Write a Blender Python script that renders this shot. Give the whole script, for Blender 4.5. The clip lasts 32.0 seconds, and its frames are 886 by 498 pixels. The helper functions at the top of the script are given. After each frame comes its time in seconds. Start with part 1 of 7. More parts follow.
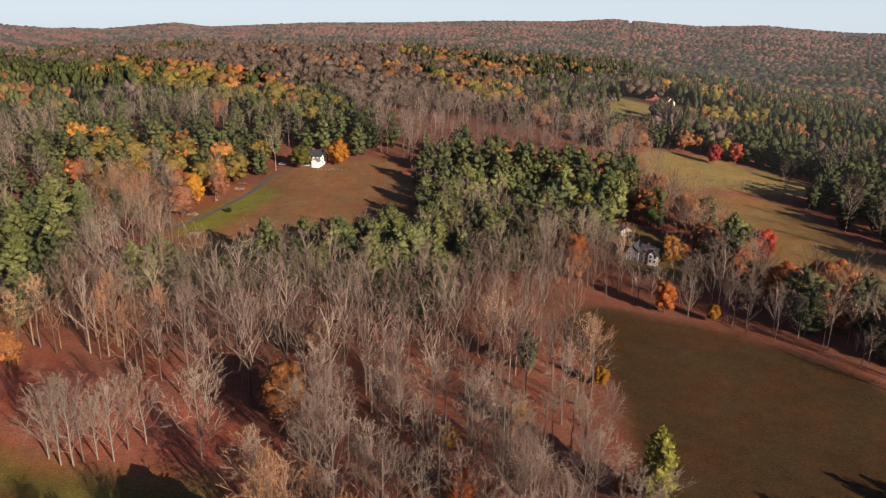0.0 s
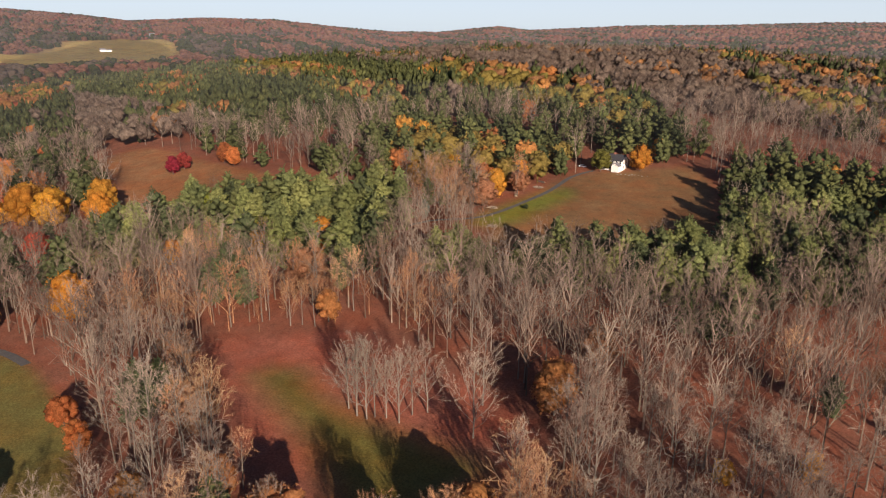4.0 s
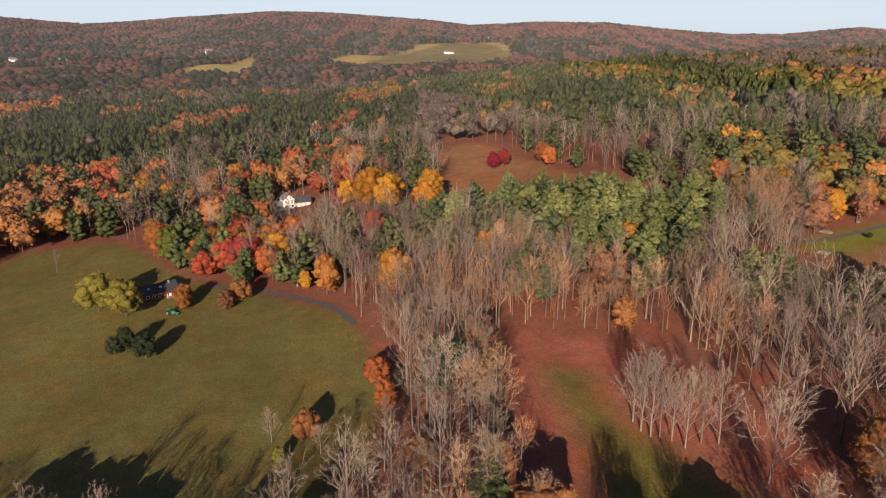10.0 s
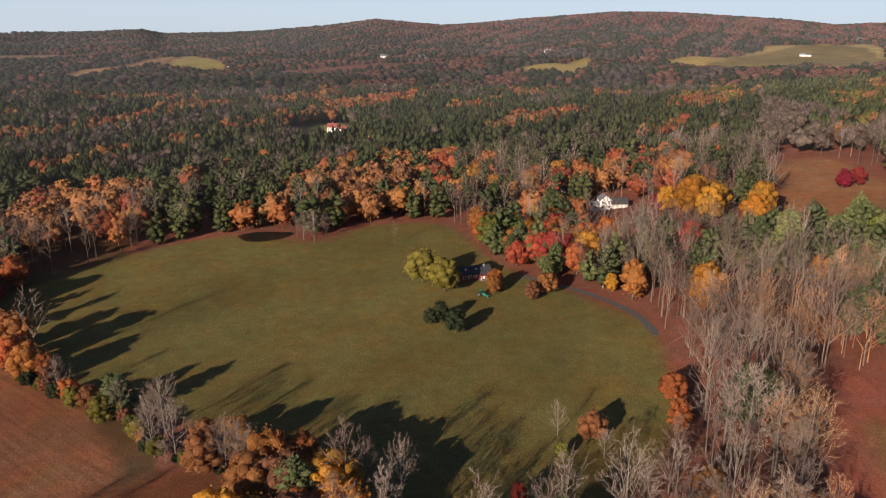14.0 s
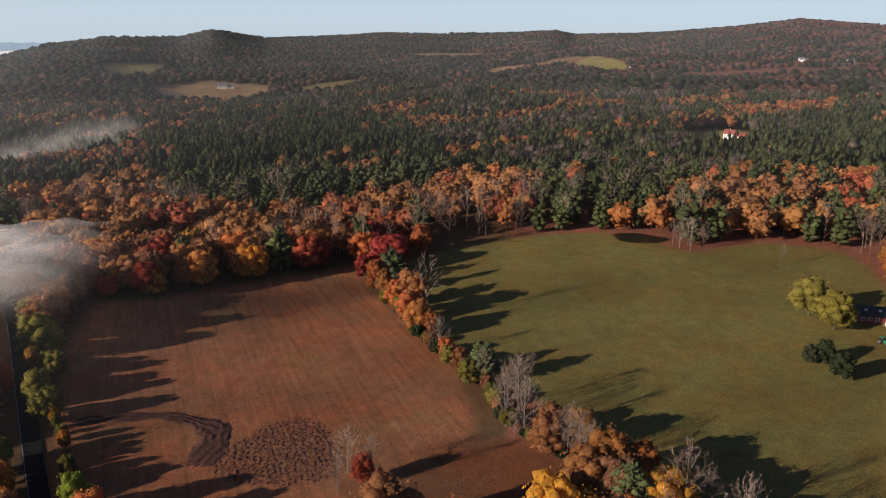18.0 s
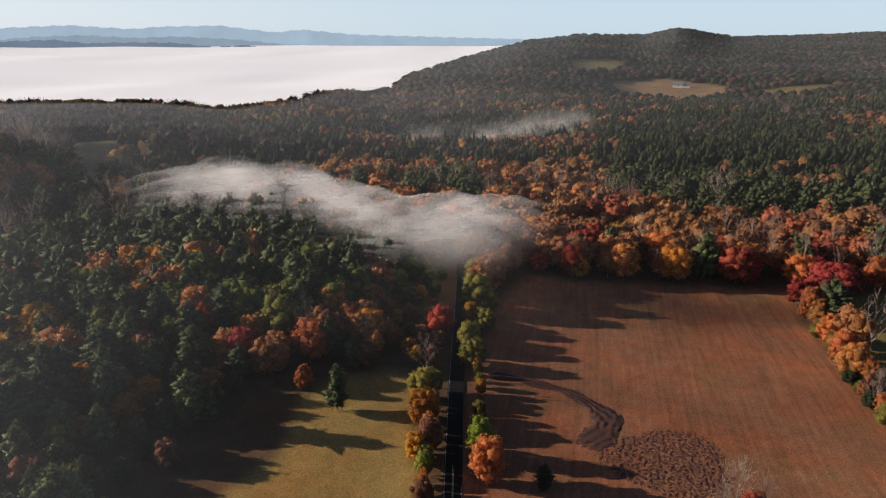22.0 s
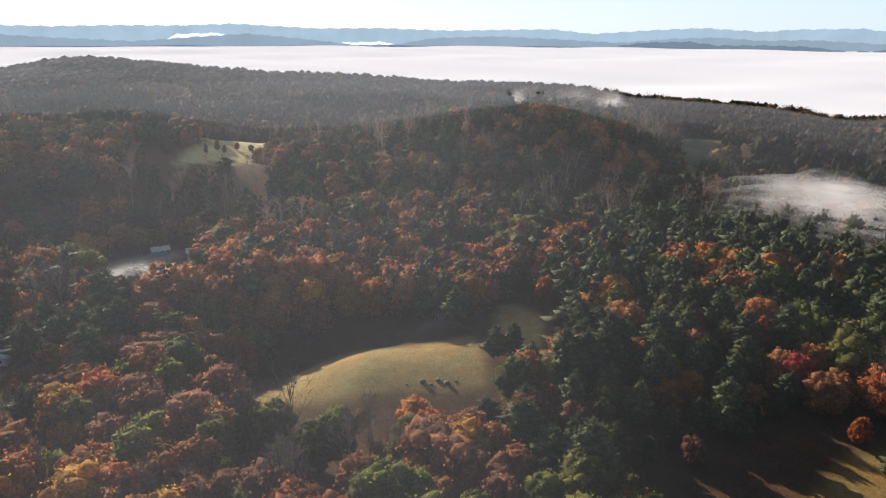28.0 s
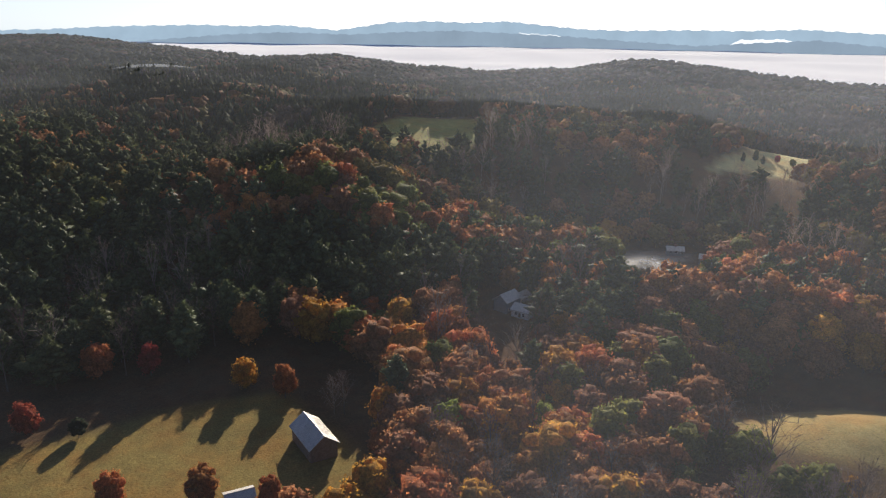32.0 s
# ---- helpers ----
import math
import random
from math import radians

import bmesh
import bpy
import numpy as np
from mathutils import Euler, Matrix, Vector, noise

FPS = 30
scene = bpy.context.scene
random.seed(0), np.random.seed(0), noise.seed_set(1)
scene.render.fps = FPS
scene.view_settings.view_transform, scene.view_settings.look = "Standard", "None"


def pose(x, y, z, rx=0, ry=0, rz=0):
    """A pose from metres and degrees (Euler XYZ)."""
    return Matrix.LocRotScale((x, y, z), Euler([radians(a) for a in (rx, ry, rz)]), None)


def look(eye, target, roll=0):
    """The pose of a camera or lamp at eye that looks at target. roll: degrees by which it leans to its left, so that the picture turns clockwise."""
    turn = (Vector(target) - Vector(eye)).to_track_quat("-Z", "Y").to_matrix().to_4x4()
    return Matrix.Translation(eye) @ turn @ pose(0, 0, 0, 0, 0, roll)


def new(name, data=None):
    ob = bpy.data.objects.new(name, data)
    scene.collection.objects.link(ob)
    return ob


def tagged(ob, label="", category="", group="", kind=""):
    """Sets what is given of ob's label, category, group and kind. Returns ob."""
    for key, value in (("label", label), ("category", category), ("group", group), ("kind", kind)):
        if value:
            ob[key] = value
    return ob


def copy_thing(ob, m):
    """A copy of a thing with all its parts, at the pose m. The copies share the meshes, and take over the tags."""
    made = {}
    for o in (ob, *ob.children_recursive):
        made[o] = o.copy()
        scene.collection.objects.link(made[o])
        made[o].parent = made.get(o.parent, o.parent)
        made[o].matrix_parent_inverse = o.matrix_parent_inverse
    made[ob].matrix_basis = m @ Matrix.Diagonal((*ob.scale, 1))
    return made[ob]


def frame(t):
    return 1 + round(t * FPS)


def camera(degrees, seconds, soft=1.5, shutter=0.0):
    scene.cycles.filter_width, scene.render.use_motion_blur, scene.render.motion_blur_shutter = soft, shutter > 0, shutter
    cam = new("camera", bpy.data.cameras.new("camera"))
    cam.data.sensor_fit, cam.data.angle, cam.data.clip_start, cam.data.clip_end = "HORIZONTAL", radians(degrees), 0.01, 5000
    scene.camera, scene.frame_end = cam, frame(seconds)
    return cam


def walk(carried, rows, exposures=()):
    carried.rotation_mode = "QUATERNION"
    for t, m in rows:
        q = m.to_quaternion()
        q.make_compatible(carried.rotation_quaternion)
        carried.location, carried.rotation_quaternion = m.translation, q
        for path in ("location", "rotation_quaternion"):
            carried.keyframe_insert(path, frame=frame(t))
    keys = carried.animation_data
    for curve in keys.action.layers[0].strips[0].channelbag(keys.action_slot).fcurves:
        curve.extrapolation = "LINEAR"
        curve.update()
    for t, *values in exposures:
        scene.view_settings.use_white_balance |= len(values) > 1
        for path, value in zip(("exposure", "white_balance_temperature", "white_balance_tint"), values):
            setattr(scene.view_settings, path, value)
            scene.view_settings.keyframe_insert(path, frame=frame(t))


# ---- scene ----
import itertools

# ---- camera ----
# the plan below is drawn in steps of PLAN metres and put to scale at the end
PLAN = 6 / 7
EYE = 140.0
FLIGHT = EYE * PLAN
SKY_AZ = (-60, -33, -28, -23, -19, -14.7, -12.6, -9, -3.5, 4, 10, 17.6, 20, 24.5, 28, 31, 37, 42, 47, 50, 55, 58, 62, 68, 72.5, 75, 80, 84, 89.5, 95.5, 97, 101, 110, 115, 119, 122.8, 125, 130, 134, 137, 140, 143, 144.5, 148, 152, 157, 162, 168, 172, 175.5, 181, 187, 193, 200, 206, 211, 214, 218, 225, 231, 236, 242, 246, 250, 255, 260, 300)
SKY_EL = (-1, 0, .1, .5, .4, .72, .87, .67, .66, .45, .38, 0, .27, -.19, -.2, 0, .6, .66, .4, .75, 1.1, 1.3, 1.35, .95, .55, .43, .85, .36, -.06, -.2, .1, -.1, -.05, -.3, -.4, .2, -.3, -.3, -.8, -1.6, -2.4, -3.3, -4.3, -4.5, -5.4, -5.9, -5.3, -5.05, -4.9, -4, -3.8, -3.75, -3.3, -3.05, -2.5, -1.95, -2, -2.7, -3, -2.6, -1.95, -2.15, -1.7, -1.3, -.75, -.8, -1)
CREST_AZ = (-60, 95, 115, 128, 136, 143, 150, 172, 180, 215, 245, 262, 300)
CREST_R = (4300, 4300, 3400, 2700, 2300, 1800, 1320, 1380, 1750, 1900, 2200, 2700, 4300)
# azimuth, range, height, spread of the hills that stand out of the valley floor
HILLS = ((12, 1150, 100, 520), (158, 430, 22, 120), (245, 1000, 20, 240), (60, 2300, 45, 600), (100, 2000, 30, 500), (198, 350, 8, 24), (205, 352, 8, 26), (214, 340, 7, 26), (194, 262, 7, 20), (186, 262, 5, 22), (198, 305, -9, 20), (204, 300, -8, 18))

# the long wooded ridge behind the hamlet: bearing and height of its brow
RIDGE_AZ = (160, 164, 166.7, 172.6, 179, 184.5, 193.6, 200.8, 203.5, 210, 217, 224, 230, 238)
RIDGE_Z = (0, 2, 20, 42, 56, 52, 34, 26, 30, 46, 58, 48, 28, 0)
# terraces: bearing from, to, range of the foot and the brow, height
TERRACES = ((236, 290, 320, 470, 36), (150, 172, 700, 860, 16))


def smooth(a, b, v):
    t = np.clip((v - a) / (b - a), 0, 1)
    return t * t * (3 - 2 * t)


def bearing(x, y):
    a = np.degrees(np.arctan2(-x, y))
    return np.where(a < -60, a + 360, a)


def height(x, y):
    x, y = np.asarray(x, float), np.asarray(y, float)
    r, az = np.hypot(x, y), bearing(x, y)
    crest = np.interp(az, CREST_AZ, CREST_R)
    top = EYE + crest * np.tan(np.radians(np.interp(az, SKY_AZ, SKY_EL))) - 13
    z = 2.2 * np.sin(x / 83 + 1) * np.cos(y / 97) + 1.2 * np.sin((x + 1.7 * y) / 41)
    z = z * smooth(100, 500, r)
    z = z + 13 * smooth(700, 1700, r) * (np.sin(x / 230 + .4) * np.cos(y / 260 + 1) + .6 * np.sin((x - y) / 131 + 2))
    z = z + 11 * smooth(140, 165, az) * smooth(260, 480, r) * (np.sin(x / 88 + 1.3) * np.cos(y / 74 + .5) + .5 * np.sin((x + y) / 61))
    for a, d, h, s in HILLS:
        cx, cy = -d * math.sin(radians(a)), d * math.cos(radians(a))
        z = z + h * np.exp(-((x - cx) ** 2 + (y - cy) ** 2) / (2 * s * s))
    for a0, a1, r0, r1, h in TERRACES:
        z = z + h * smooth(a0 - 9, a0 + 3, az) * (1 - smooth(a1 - 3, a1 + 9, az)) * smooth(r0, r1, r)
    u = smooth(0.42, 1, r / crest) ** 1.15
    brow = np.interp(az, RIDGE_AZ, RIDGE_Z, 0, 0) * smooth(485, 615, r) * (1 - smooth(690, 900, r))
    z = z * (1 - u) + top * u + brow
    return np.where(r > crest, np.maximum(top - (r - crest) * .28, -70), z)

cam = camera(63.8, 32.0, 1.2)
PATH = (
    (0, pose(0, 0, FLIGHT, 72.83, 0, 0.00) @ pose(0, 0, 0, 0, 0, 0.67)),
    (0.5, pose(0, 0, FLIGHT, 72.84, 0, 2.35) @ pose(0, 0, 0, 0, 0, 0.67)),
    (1, pose(0, 0, FLIGHT, 72.85, 0, 4.80) @ pose(0, 0, 0, 0, 0, 0.62)),
    (1.5, pose(0, 0, FLIGHT, 72.84, 0, 7.48) @ pose(0, 0, 0, 0, 0, 0.64)),
    (2, pose(0, 0, FLIGHT, 72.83, 0, 10.48) @ pose(0, 0, 0, 0, 0, 0.63)),
    (2.5, pose(0, 0, FLIGHT, 72.83, 0, 13.88) @ pose(0, 0, 0, 0, 0, 0.61)),
    (3, pose(0, 0, FLIGHT, 72.80, 0, 17.31) @ pose(0, 0, 0, 0, 0, 0.64)),
    (3.5, pose(0, 0, FLIGHT, 72.83, 0, 20.86) @ pose(0, 0, 0, 0, 0, 0.47)),
    (4, pose(0, 0, FLIGHT, 72.82, 0, 24.05) @ pose(0, 0, 0, 0, 0, 0.50)),
    (4.5, pose(0, 0, FLIGHT, 72.79, 0, 26.91) @ pose(0, 0, 0, 0, 0, 0.41)),
    (6.5, pose(0, 0, FLIGHT, 72.84, 0, 36.78) @ pose(0, 0, 0, 0, 0, 0.28)),
    (7, pose(0, 0, FLIGHT, 72.83, 0, 37.69) @ pose(0, 0, 0, 0, 0, 0.22)),
    (7.5, pose(0, 0, FLIGHT, 72.83, 0, 38.59) @ pose(0, 0, 0, 0, 0, 0.17)),
    (8, pose(0, 0, FLIGHT, 72.83, 0, 39.57) @ pose(0, 0, 0, 0, 0, 0.14)),
    (8.5, pose(0, 0, FLIGHT, 72.86, 0, 41.56) @ pose(0, 0, 0, 0, 0, 0.16)),
    (9, pose(0, 0, FLIGHT, 72.88, 0, 43.96) @ pose(0, 0, 0, 0, 0, 0.21)),
    (9.5, pose(0, 0, FLIGHT, 72.90, 0, 46.41) @ pose(0, 0, 0, 0, 0, 0.13)),
    (10, pose(0, 0, FLIGHT, 72.92, 0, 49.19) @ pose(0, 0, 0, 0, 0, 0.07)),
    (10.5, pose(0, 0, FLIGHT, 72.92, 0, 52.23) @ pose(0, 0, 0, 0, 0, 0.04)),
    (11, pose(0, 0, FLIGHT, 72.90, 0, 55.23) @ pose(0, 0, 0, 0, 0, -0.02)),
    (11.5, pose(0, 0, FLIGHT, 72.90, 0, 58.24) @ pose(0, 0, 0, 0, 0, -0.07)),
    (12, pose(0, 0, FLIGHT, 72.91, 0, 61.40) @ pose(0, 0, 0, 0, 0, -0.01)),
    (12.5, pose(0, 0, FLIGHT, 72.92, 0, 64.73) @ pose(0, 0, 0, 0, 0, -0.04)),
    (13, pose(0, 0, FLIGHT, 72.91, 0, 68.08) @ pose(0, 0, 0, 0, 0, -0.01)),
    (13.5, pose(0, 0, FLIGHT, 72.91, 0, 71.48) @ pose(0, 0, 0, 0, 0, 0.04)),
    (14, pose(0, 0, FLIGHT, 72.92, 0, 74.90) @ pose(0, 0, 0, 0, 0, 0.03)),
    (14.5, pose(0, 0, FLIGHT, 72.97, 0, 78.29) @ pose(0, 0, 0, 0, 0, -0.04)),
    (16.5, pose(0, 0, FLIGHT, 73.02, 0, 92.30) @ pose(0, 0, 0, 0, 0, -0.00)),
    (17, pose(0, 0, FLIGHT, 73.02, 0, 96.55) @ pose(0, 0, 0, 0, 0, 0.05)),
    (17.5, pose(0, 0, FLIGHT, 73.00, 0, 101.20) @ pose(0, 0, 0, 0, 0, 0.01)),
    (18, pose(0, 0, FLIGHT, 72.98, 0, 105.54) @ pose(0, 0, 0, 0, 0, -0.04)),
    (18.5, pose(0, 0, FLIGHT, 72.95, 0, 110.11) @ pose(0, 0, 0, 0, 0, -0.02)),
    (19, pose(0, 0, FLIGHT, 72.95, 0, 114.63) @ pose(0, 0, 0, 0, 0, -0.01)),
    (19.5, pose(0, 0, FLIGHT, 72.94, 0, 119.33) @ pose(0, 0, 0, 0, 0, 0.04)),
    (20, pose(0, 0, FLIGHT, 72.91, 0, 124.03) @ pose(0, 0, 0, 0, 0, 0.05)),
    (20.5, pose(0, 0, FLIGHT, 72.87, 0, 128.67) @ pose(0, 0, 0, 0, 0, 0.00)),
    (21, pose(0, 0, FLIGHT, 72.86, 0, 133.42) @ pose(0, 0, 0, 0, 0, 0.08)),
    (21.5, pose(0, 0, FLIGHT, 72.83, 0, 138.11) @ pose(0, 0, 0, 0, 0, 0.14)),
    (22, pose(0, 0, FLIGHT, 72.81, 0, 140.23) @ pose(0, 0, 0, 0, 0, 0.20)),
    (22.5, pose(0, 0, FLIGHT, 72.81, 0, 140.91) @ pose(0, 0, 0, 0, 0, 0.14)),
    (23, pose(0, 0, FLIGHT, 72.81, 0, 143.71) @ pose(0, 0, 0, 0, 0, 0.19)),
    (23.5, pose(0, 0, FLIGHT, 72.81, 0, 146.50) @ pose(0, 0, 0, 0, 0, 0.23)),
    (24, pose(0, 0, FLIGHT, 72.80, 0, 149.75) @ pose(0, 0, 0, 0, 0, 0.27)),
    (24.5, pose(0, 0, FLIGHT, 72.86, 0, 153.08) @ pose(0, 0, 0, 0, 0, 0.21)),
    (26.5, pose(0, 0, FLIGHT, 72.81, 0, 170.60) @ pose(0, 0, 0, 0, 0, 0.24)),
    (27, pose(0, 0, FLIGHT, 72.79, 0, 175.68) @ pose(0, 0, 0, 0, 0, 0.27)),
    (27.5, pose(0, 0, FLIGHT, 72.76, 0, 180.92) @ pose(0, 0, 0, 0, 0, 0.35)),
    (28, pose(0, 0, FLIGHT, 72.79, 0, 186.21) @ pose(0, 0, 0, 0, 0, 0.38)),
    (28.5, pose(0, 0, FLIGHT, 72.75, 0, 191.90) @ pose(0, 0, 0, 0, 0, 0.34)),
    (29, pose(0, 0, FLIGHT, 72.81, 0, 197.51) @ pose(0, 0, 0, 0, 0, 0.39)),
    (29.5, pose(0, 0, FLIGHT, 72.83, 0, 203.16) @ pose(0, 0, 0, 0, 0, 0.56)),
    (30, pose(0, 0, FLIGHT, 72.81, 0, 208.80) @ pose(0, 0, 0, 0, 0, 0.62)),
    (30.5, pose(0, 0, FLIGHT, 72.81, 0, 214.45) @ pose(0, 0, 0, 0, 0, 0.72)),
    (31, pose(0, 0, FLIGHT, 72.79, 0, 220.10) @ pose(0, 0, 0, 0, 0, 0.78)),
    (31.5, pose(0, 0, FLIGHT, 72.76, 0, 224.82) @ pose(0, 0, 0, 0, 0, 0.91)),
    (32, pose(0, 0, FLIGHT, 72.74, 0, 227.64) @ pose(0, 0, 0, 0, 0, 0.91)),
)
walk(cam, PATH, exposures=((0, 0.7, 6800, 19), (9, 0.7, 6800, 19), (14, 0.54, 6550, 18), (19, 0.48, 6350, 15), (24, 0.75, 6250, 12), (28, 0.88, 6150, 11), (32, 0.74, 6150, 11)))

# ---- sky and sun ----
SUN_AZ, SUN_EL = 222.0, 17.5
world = bpy.data.worlds.new("sky")
scene.world = world
world.use_nodes = True
wn = world.node_tree
sky = wn.nodes.new("ShaderNodeTexSky")
sky.sky_type = "NISHITA"
sky.sun_disc = False
sky.sun_elevation = radians(SUN_EL)
sky.sun_rotation = radians(360 - SUN_AZ)
sky.altitude, sky.air_density, sky.dust_density, sky.ozone_density = 300, 0.5, 0.9, 3.0
clear_air = wn.nodes.new("ShaderNodeMix")
clear_air.data_type, clear_air.blend_type = "RGBA", "MULTIPLY"
clear_air.inputs["Factor"].default_value = 1.0
clear_air.inputs["B"].default_value = (.92, .96, 1.02, 1)
wn.links.new(sky.outputs[0], clear_air.inputs["A"])
dim = wn.nodes.new("ShaderNodeVectorMath")
dim.operation = "SCALE"
dim.inputs["Scale"].default_value = 0.068
wn.links.new(clear_air.outputs["Result"], dim.inputs[0])
# pale morning air low over the horizon
where = wn.nodes.new("ShaderNodeTexCoord")
split = wn.nodes.new("ShaderNodeSeparateXYZ")
wn.links.new(where.outputs["Generated"], split.inputs[0])
low_air = wn.nodes.new("ShaderNodeMapRange")
low_air.interpolation_type = "SMOOTHSTEP"
for key, value in (("From Min", 0.0), ("From Max", 0.3), ("To Min", 0.8), ("To Max", 0.0)):
    low_air.inputs[key].default_value = value
wn.links.new(split.outputs["Z"], low_air.inputs["Value"])
pale = wn.nodes.new("ShaderNodeMix")
pale.data_type = "RGBA"
# whiter towards the low sun
sunward = wn.nodes.new("ShaderNodeVectorMath")
sunward.operation = "DOT_PRODUCT"
sunward.inputs[1].default_value = (-math.sin(radians(SUN_AZ)), math.cos(radians(SUN_AZ)), 0)
wn.links.new(where.outputs["Generated"], sunward.inputs[0])
glow = wn.nodes.new("ShaderNodeMapRange")
glow.interpolation_type = "SMOOTHSTEP"
for key, value in (("From Min", -0.1), ("From Max", 0.9), ("To Min", 0.0), ("To Max", 1.0)):
    glow.inputs[key].default_value = value
wn.links.new(sunward.outputs["Value"], glow.inputs["Value"])
white_air = wn.nodes.new("ShaderNodeMix")
white_air.data_type = "RGBA"
white_air.inputs["A"].default_value = (.45, .54, .575, 1)
white_air.inputs["B"].default_value = (.55, .58, .57, 1)
wn.links.new(glow.outputs["Result"], white_air.inputs["Factor"])
wn.links.new(white_air.outputs["Result"], pale.inputs["B"])
wn.links.new(low_air.outputs["Result"], pale.inputs["Factor"])
wn.links.new(dim.outputs[0], pale.inputs["A"])
wn.links.new(pale.outputs["Result"], wn.nodes["Background"].inputs[0])
wn.nodes["Background"].inputs[1].default_value = 1.0
sun_data = bpy.data.lights.new("sun", "SUN")
sun_data.energy, sun_data.angle, sun_data.color = 5.0, radians(0.5), (1.0, 0.87, 0.70)
sun = new("sun", sun_data)
sun.matrix_world = look((-300 * math.sin(radians(SUN_AZ)), 300 * math.cos(radians(SUN_AZ)), 300 * math.tan(radians(SUN_EL))), (0, 0, 0))


# ---- materials ----
def material(name, rough=0.8):
    m = bpy.data.materials.new(name)
    m.use_nodes = True
    b = m.node_tree.nodes["Principled BSDF"]
    b.inputs["Roughness"].default_value = rough
    b.inputs["Specular IOR Level"].default_value = 0.25
    return m, m.node_tree.nodes, m.node_tree.links, b


def noise_node(n, l, scale, detail=4.0, rough=0.6, coord=None):
    t = n.new("ShaderNodeTexNoise")
    t.inputs["Scale"].default_value, t.inputs["Detail"].default_value, t.inputs["Roughness"].default_value = scale, detail, rough
    if coord:
        l.new(coord, t.inputs["Vector"])
    return t.outputs["Fac"]


def ranged(n, l, value, a, b, lo=0.3, hi=0.7):
    r = n.new("ShaderNodeMapRange")
    r.inputs["From Min"].default_value, r.inputs["From Max"].default_value = lo, hi
    r.inputs["To Min"].default_value, r.inputs["To Max"].default_value = a, b
    l.new(value, r.inputs["Value"])
    return r.outputs["Result"]


def mixed(n, l, kind, fac, a, b):
    x = n.new("ShaderNodeMix")
    x.data_type, x.blend_type = "RGBA", kind
    for s, v in ((x.inputs["Factor"], fac), (x.inputs["A"], a), (x.inputs["B"], b)):
        if isinstance(v, (int, float)):
            s.default_value = v
        elif isinstance(v, tuple):
            s.default_value = (*v, 1)
        else:
            l.new(v, s)
    return x.outputs["Result"]


def scaled(n, l, colour, value):
    c = n.new("ShaderNodeVectorMath")
    c.operation = "SCALE"
    l.new(colour, c.inputs[0])
    l.new(value, c.inputs["Scale"])
    return c.outputs[0]


def rough_surface(name, colour, other, scale=1.0, rough=0.8, bump=0.3, metal=0.0):
    """Two colours mingled at two scales, with fine relief."""
    m, n, l, b = material(name, rough)
    co = n.new("ShaderNodeTexCoord").outputs["Object"]
    f = ranged(n, l, noise_node(n, l, scale, 6, .65, co), 0, 1)
    c = mixed(n, l, "MIX", f, colour, other)
    c = scaled(n, l, c, ranged(n, l, noise_node(n, l, scale * 9, 3, .6, co), .8, 1.2))
    l.new(c, b.inputs["Base Color"])
    b.inputs["Metallic"].default_value = metal
    bp = n.new("ShaderNodeBump")
    bp.inputs["Strength"].default_value, bp.inputs["Distance"].default_value = bump, .05
    l.new(noise_node(n, l, scale * 12, 4, .6, co), bp.inputs["Height"])
    l.new(bp.outputs[0], b.inputs["Normal"])
    return m


def leaf_material(name, through_light=.35, rough=.7, spread=.3, grain=1.1, depth=.5):
    """Foliage: the tint of each tree, with leaf to leaf and tree to tree changes and a leafy relief."""
    m, n, l, b = material(name, rough)
    b.inputs["Specular IOR Level"].default_value = .06
    a = n.new("ShaderNodeAttribute")
    a.attribute_name = "tint"
    g = n.new("ShaderNodeNewGeometry")
    o = n.new("ShaderNodeObjectInfo")
    co = n.new("ShaderNodeTexCoord").outputs["Object"]
    c = scaled(n, l, a.outputs["Color"], ranged(n, l, g.outputs["Random Per Island"], 1 - spread, 1 + spread, 0, 1))
    c = scaled(n, l, c, ranged(n, l, o.outputs["Random"], .75, 1.25, 0, 1))
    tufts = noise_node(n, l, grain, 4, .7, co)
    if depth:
        # the noise that raises the tufts also makes the hollows between them darker
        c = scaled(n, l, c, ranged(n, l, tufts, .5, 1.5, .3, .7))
        bp = n.new("ShaderNodeBump")
        bp.inputs["Strength"].default_value, bp.inputs["Distance"].default_value = 1.0, depth
        l.new(tufts, bp.inputs["Height"])
        l.new(bp.outputs[0], b.inputs["Normal"])
    l.new(c, b.inputs["Base Color"])
    t = n.new("ShaderNodeBsdfTranslucent")
    l.new(c, t.inputs["Color"])
    x = n.new("ShaderNodeMixShader")
    x.inputs[0].default_value = through_light
    l.new(b.outputs[0], x.inputs[1])
    l.new(t.outputs[0], x.inputs[2])
    l.new(x.outputs[0], n["Material Output"].inputs["Surface"])
    return m


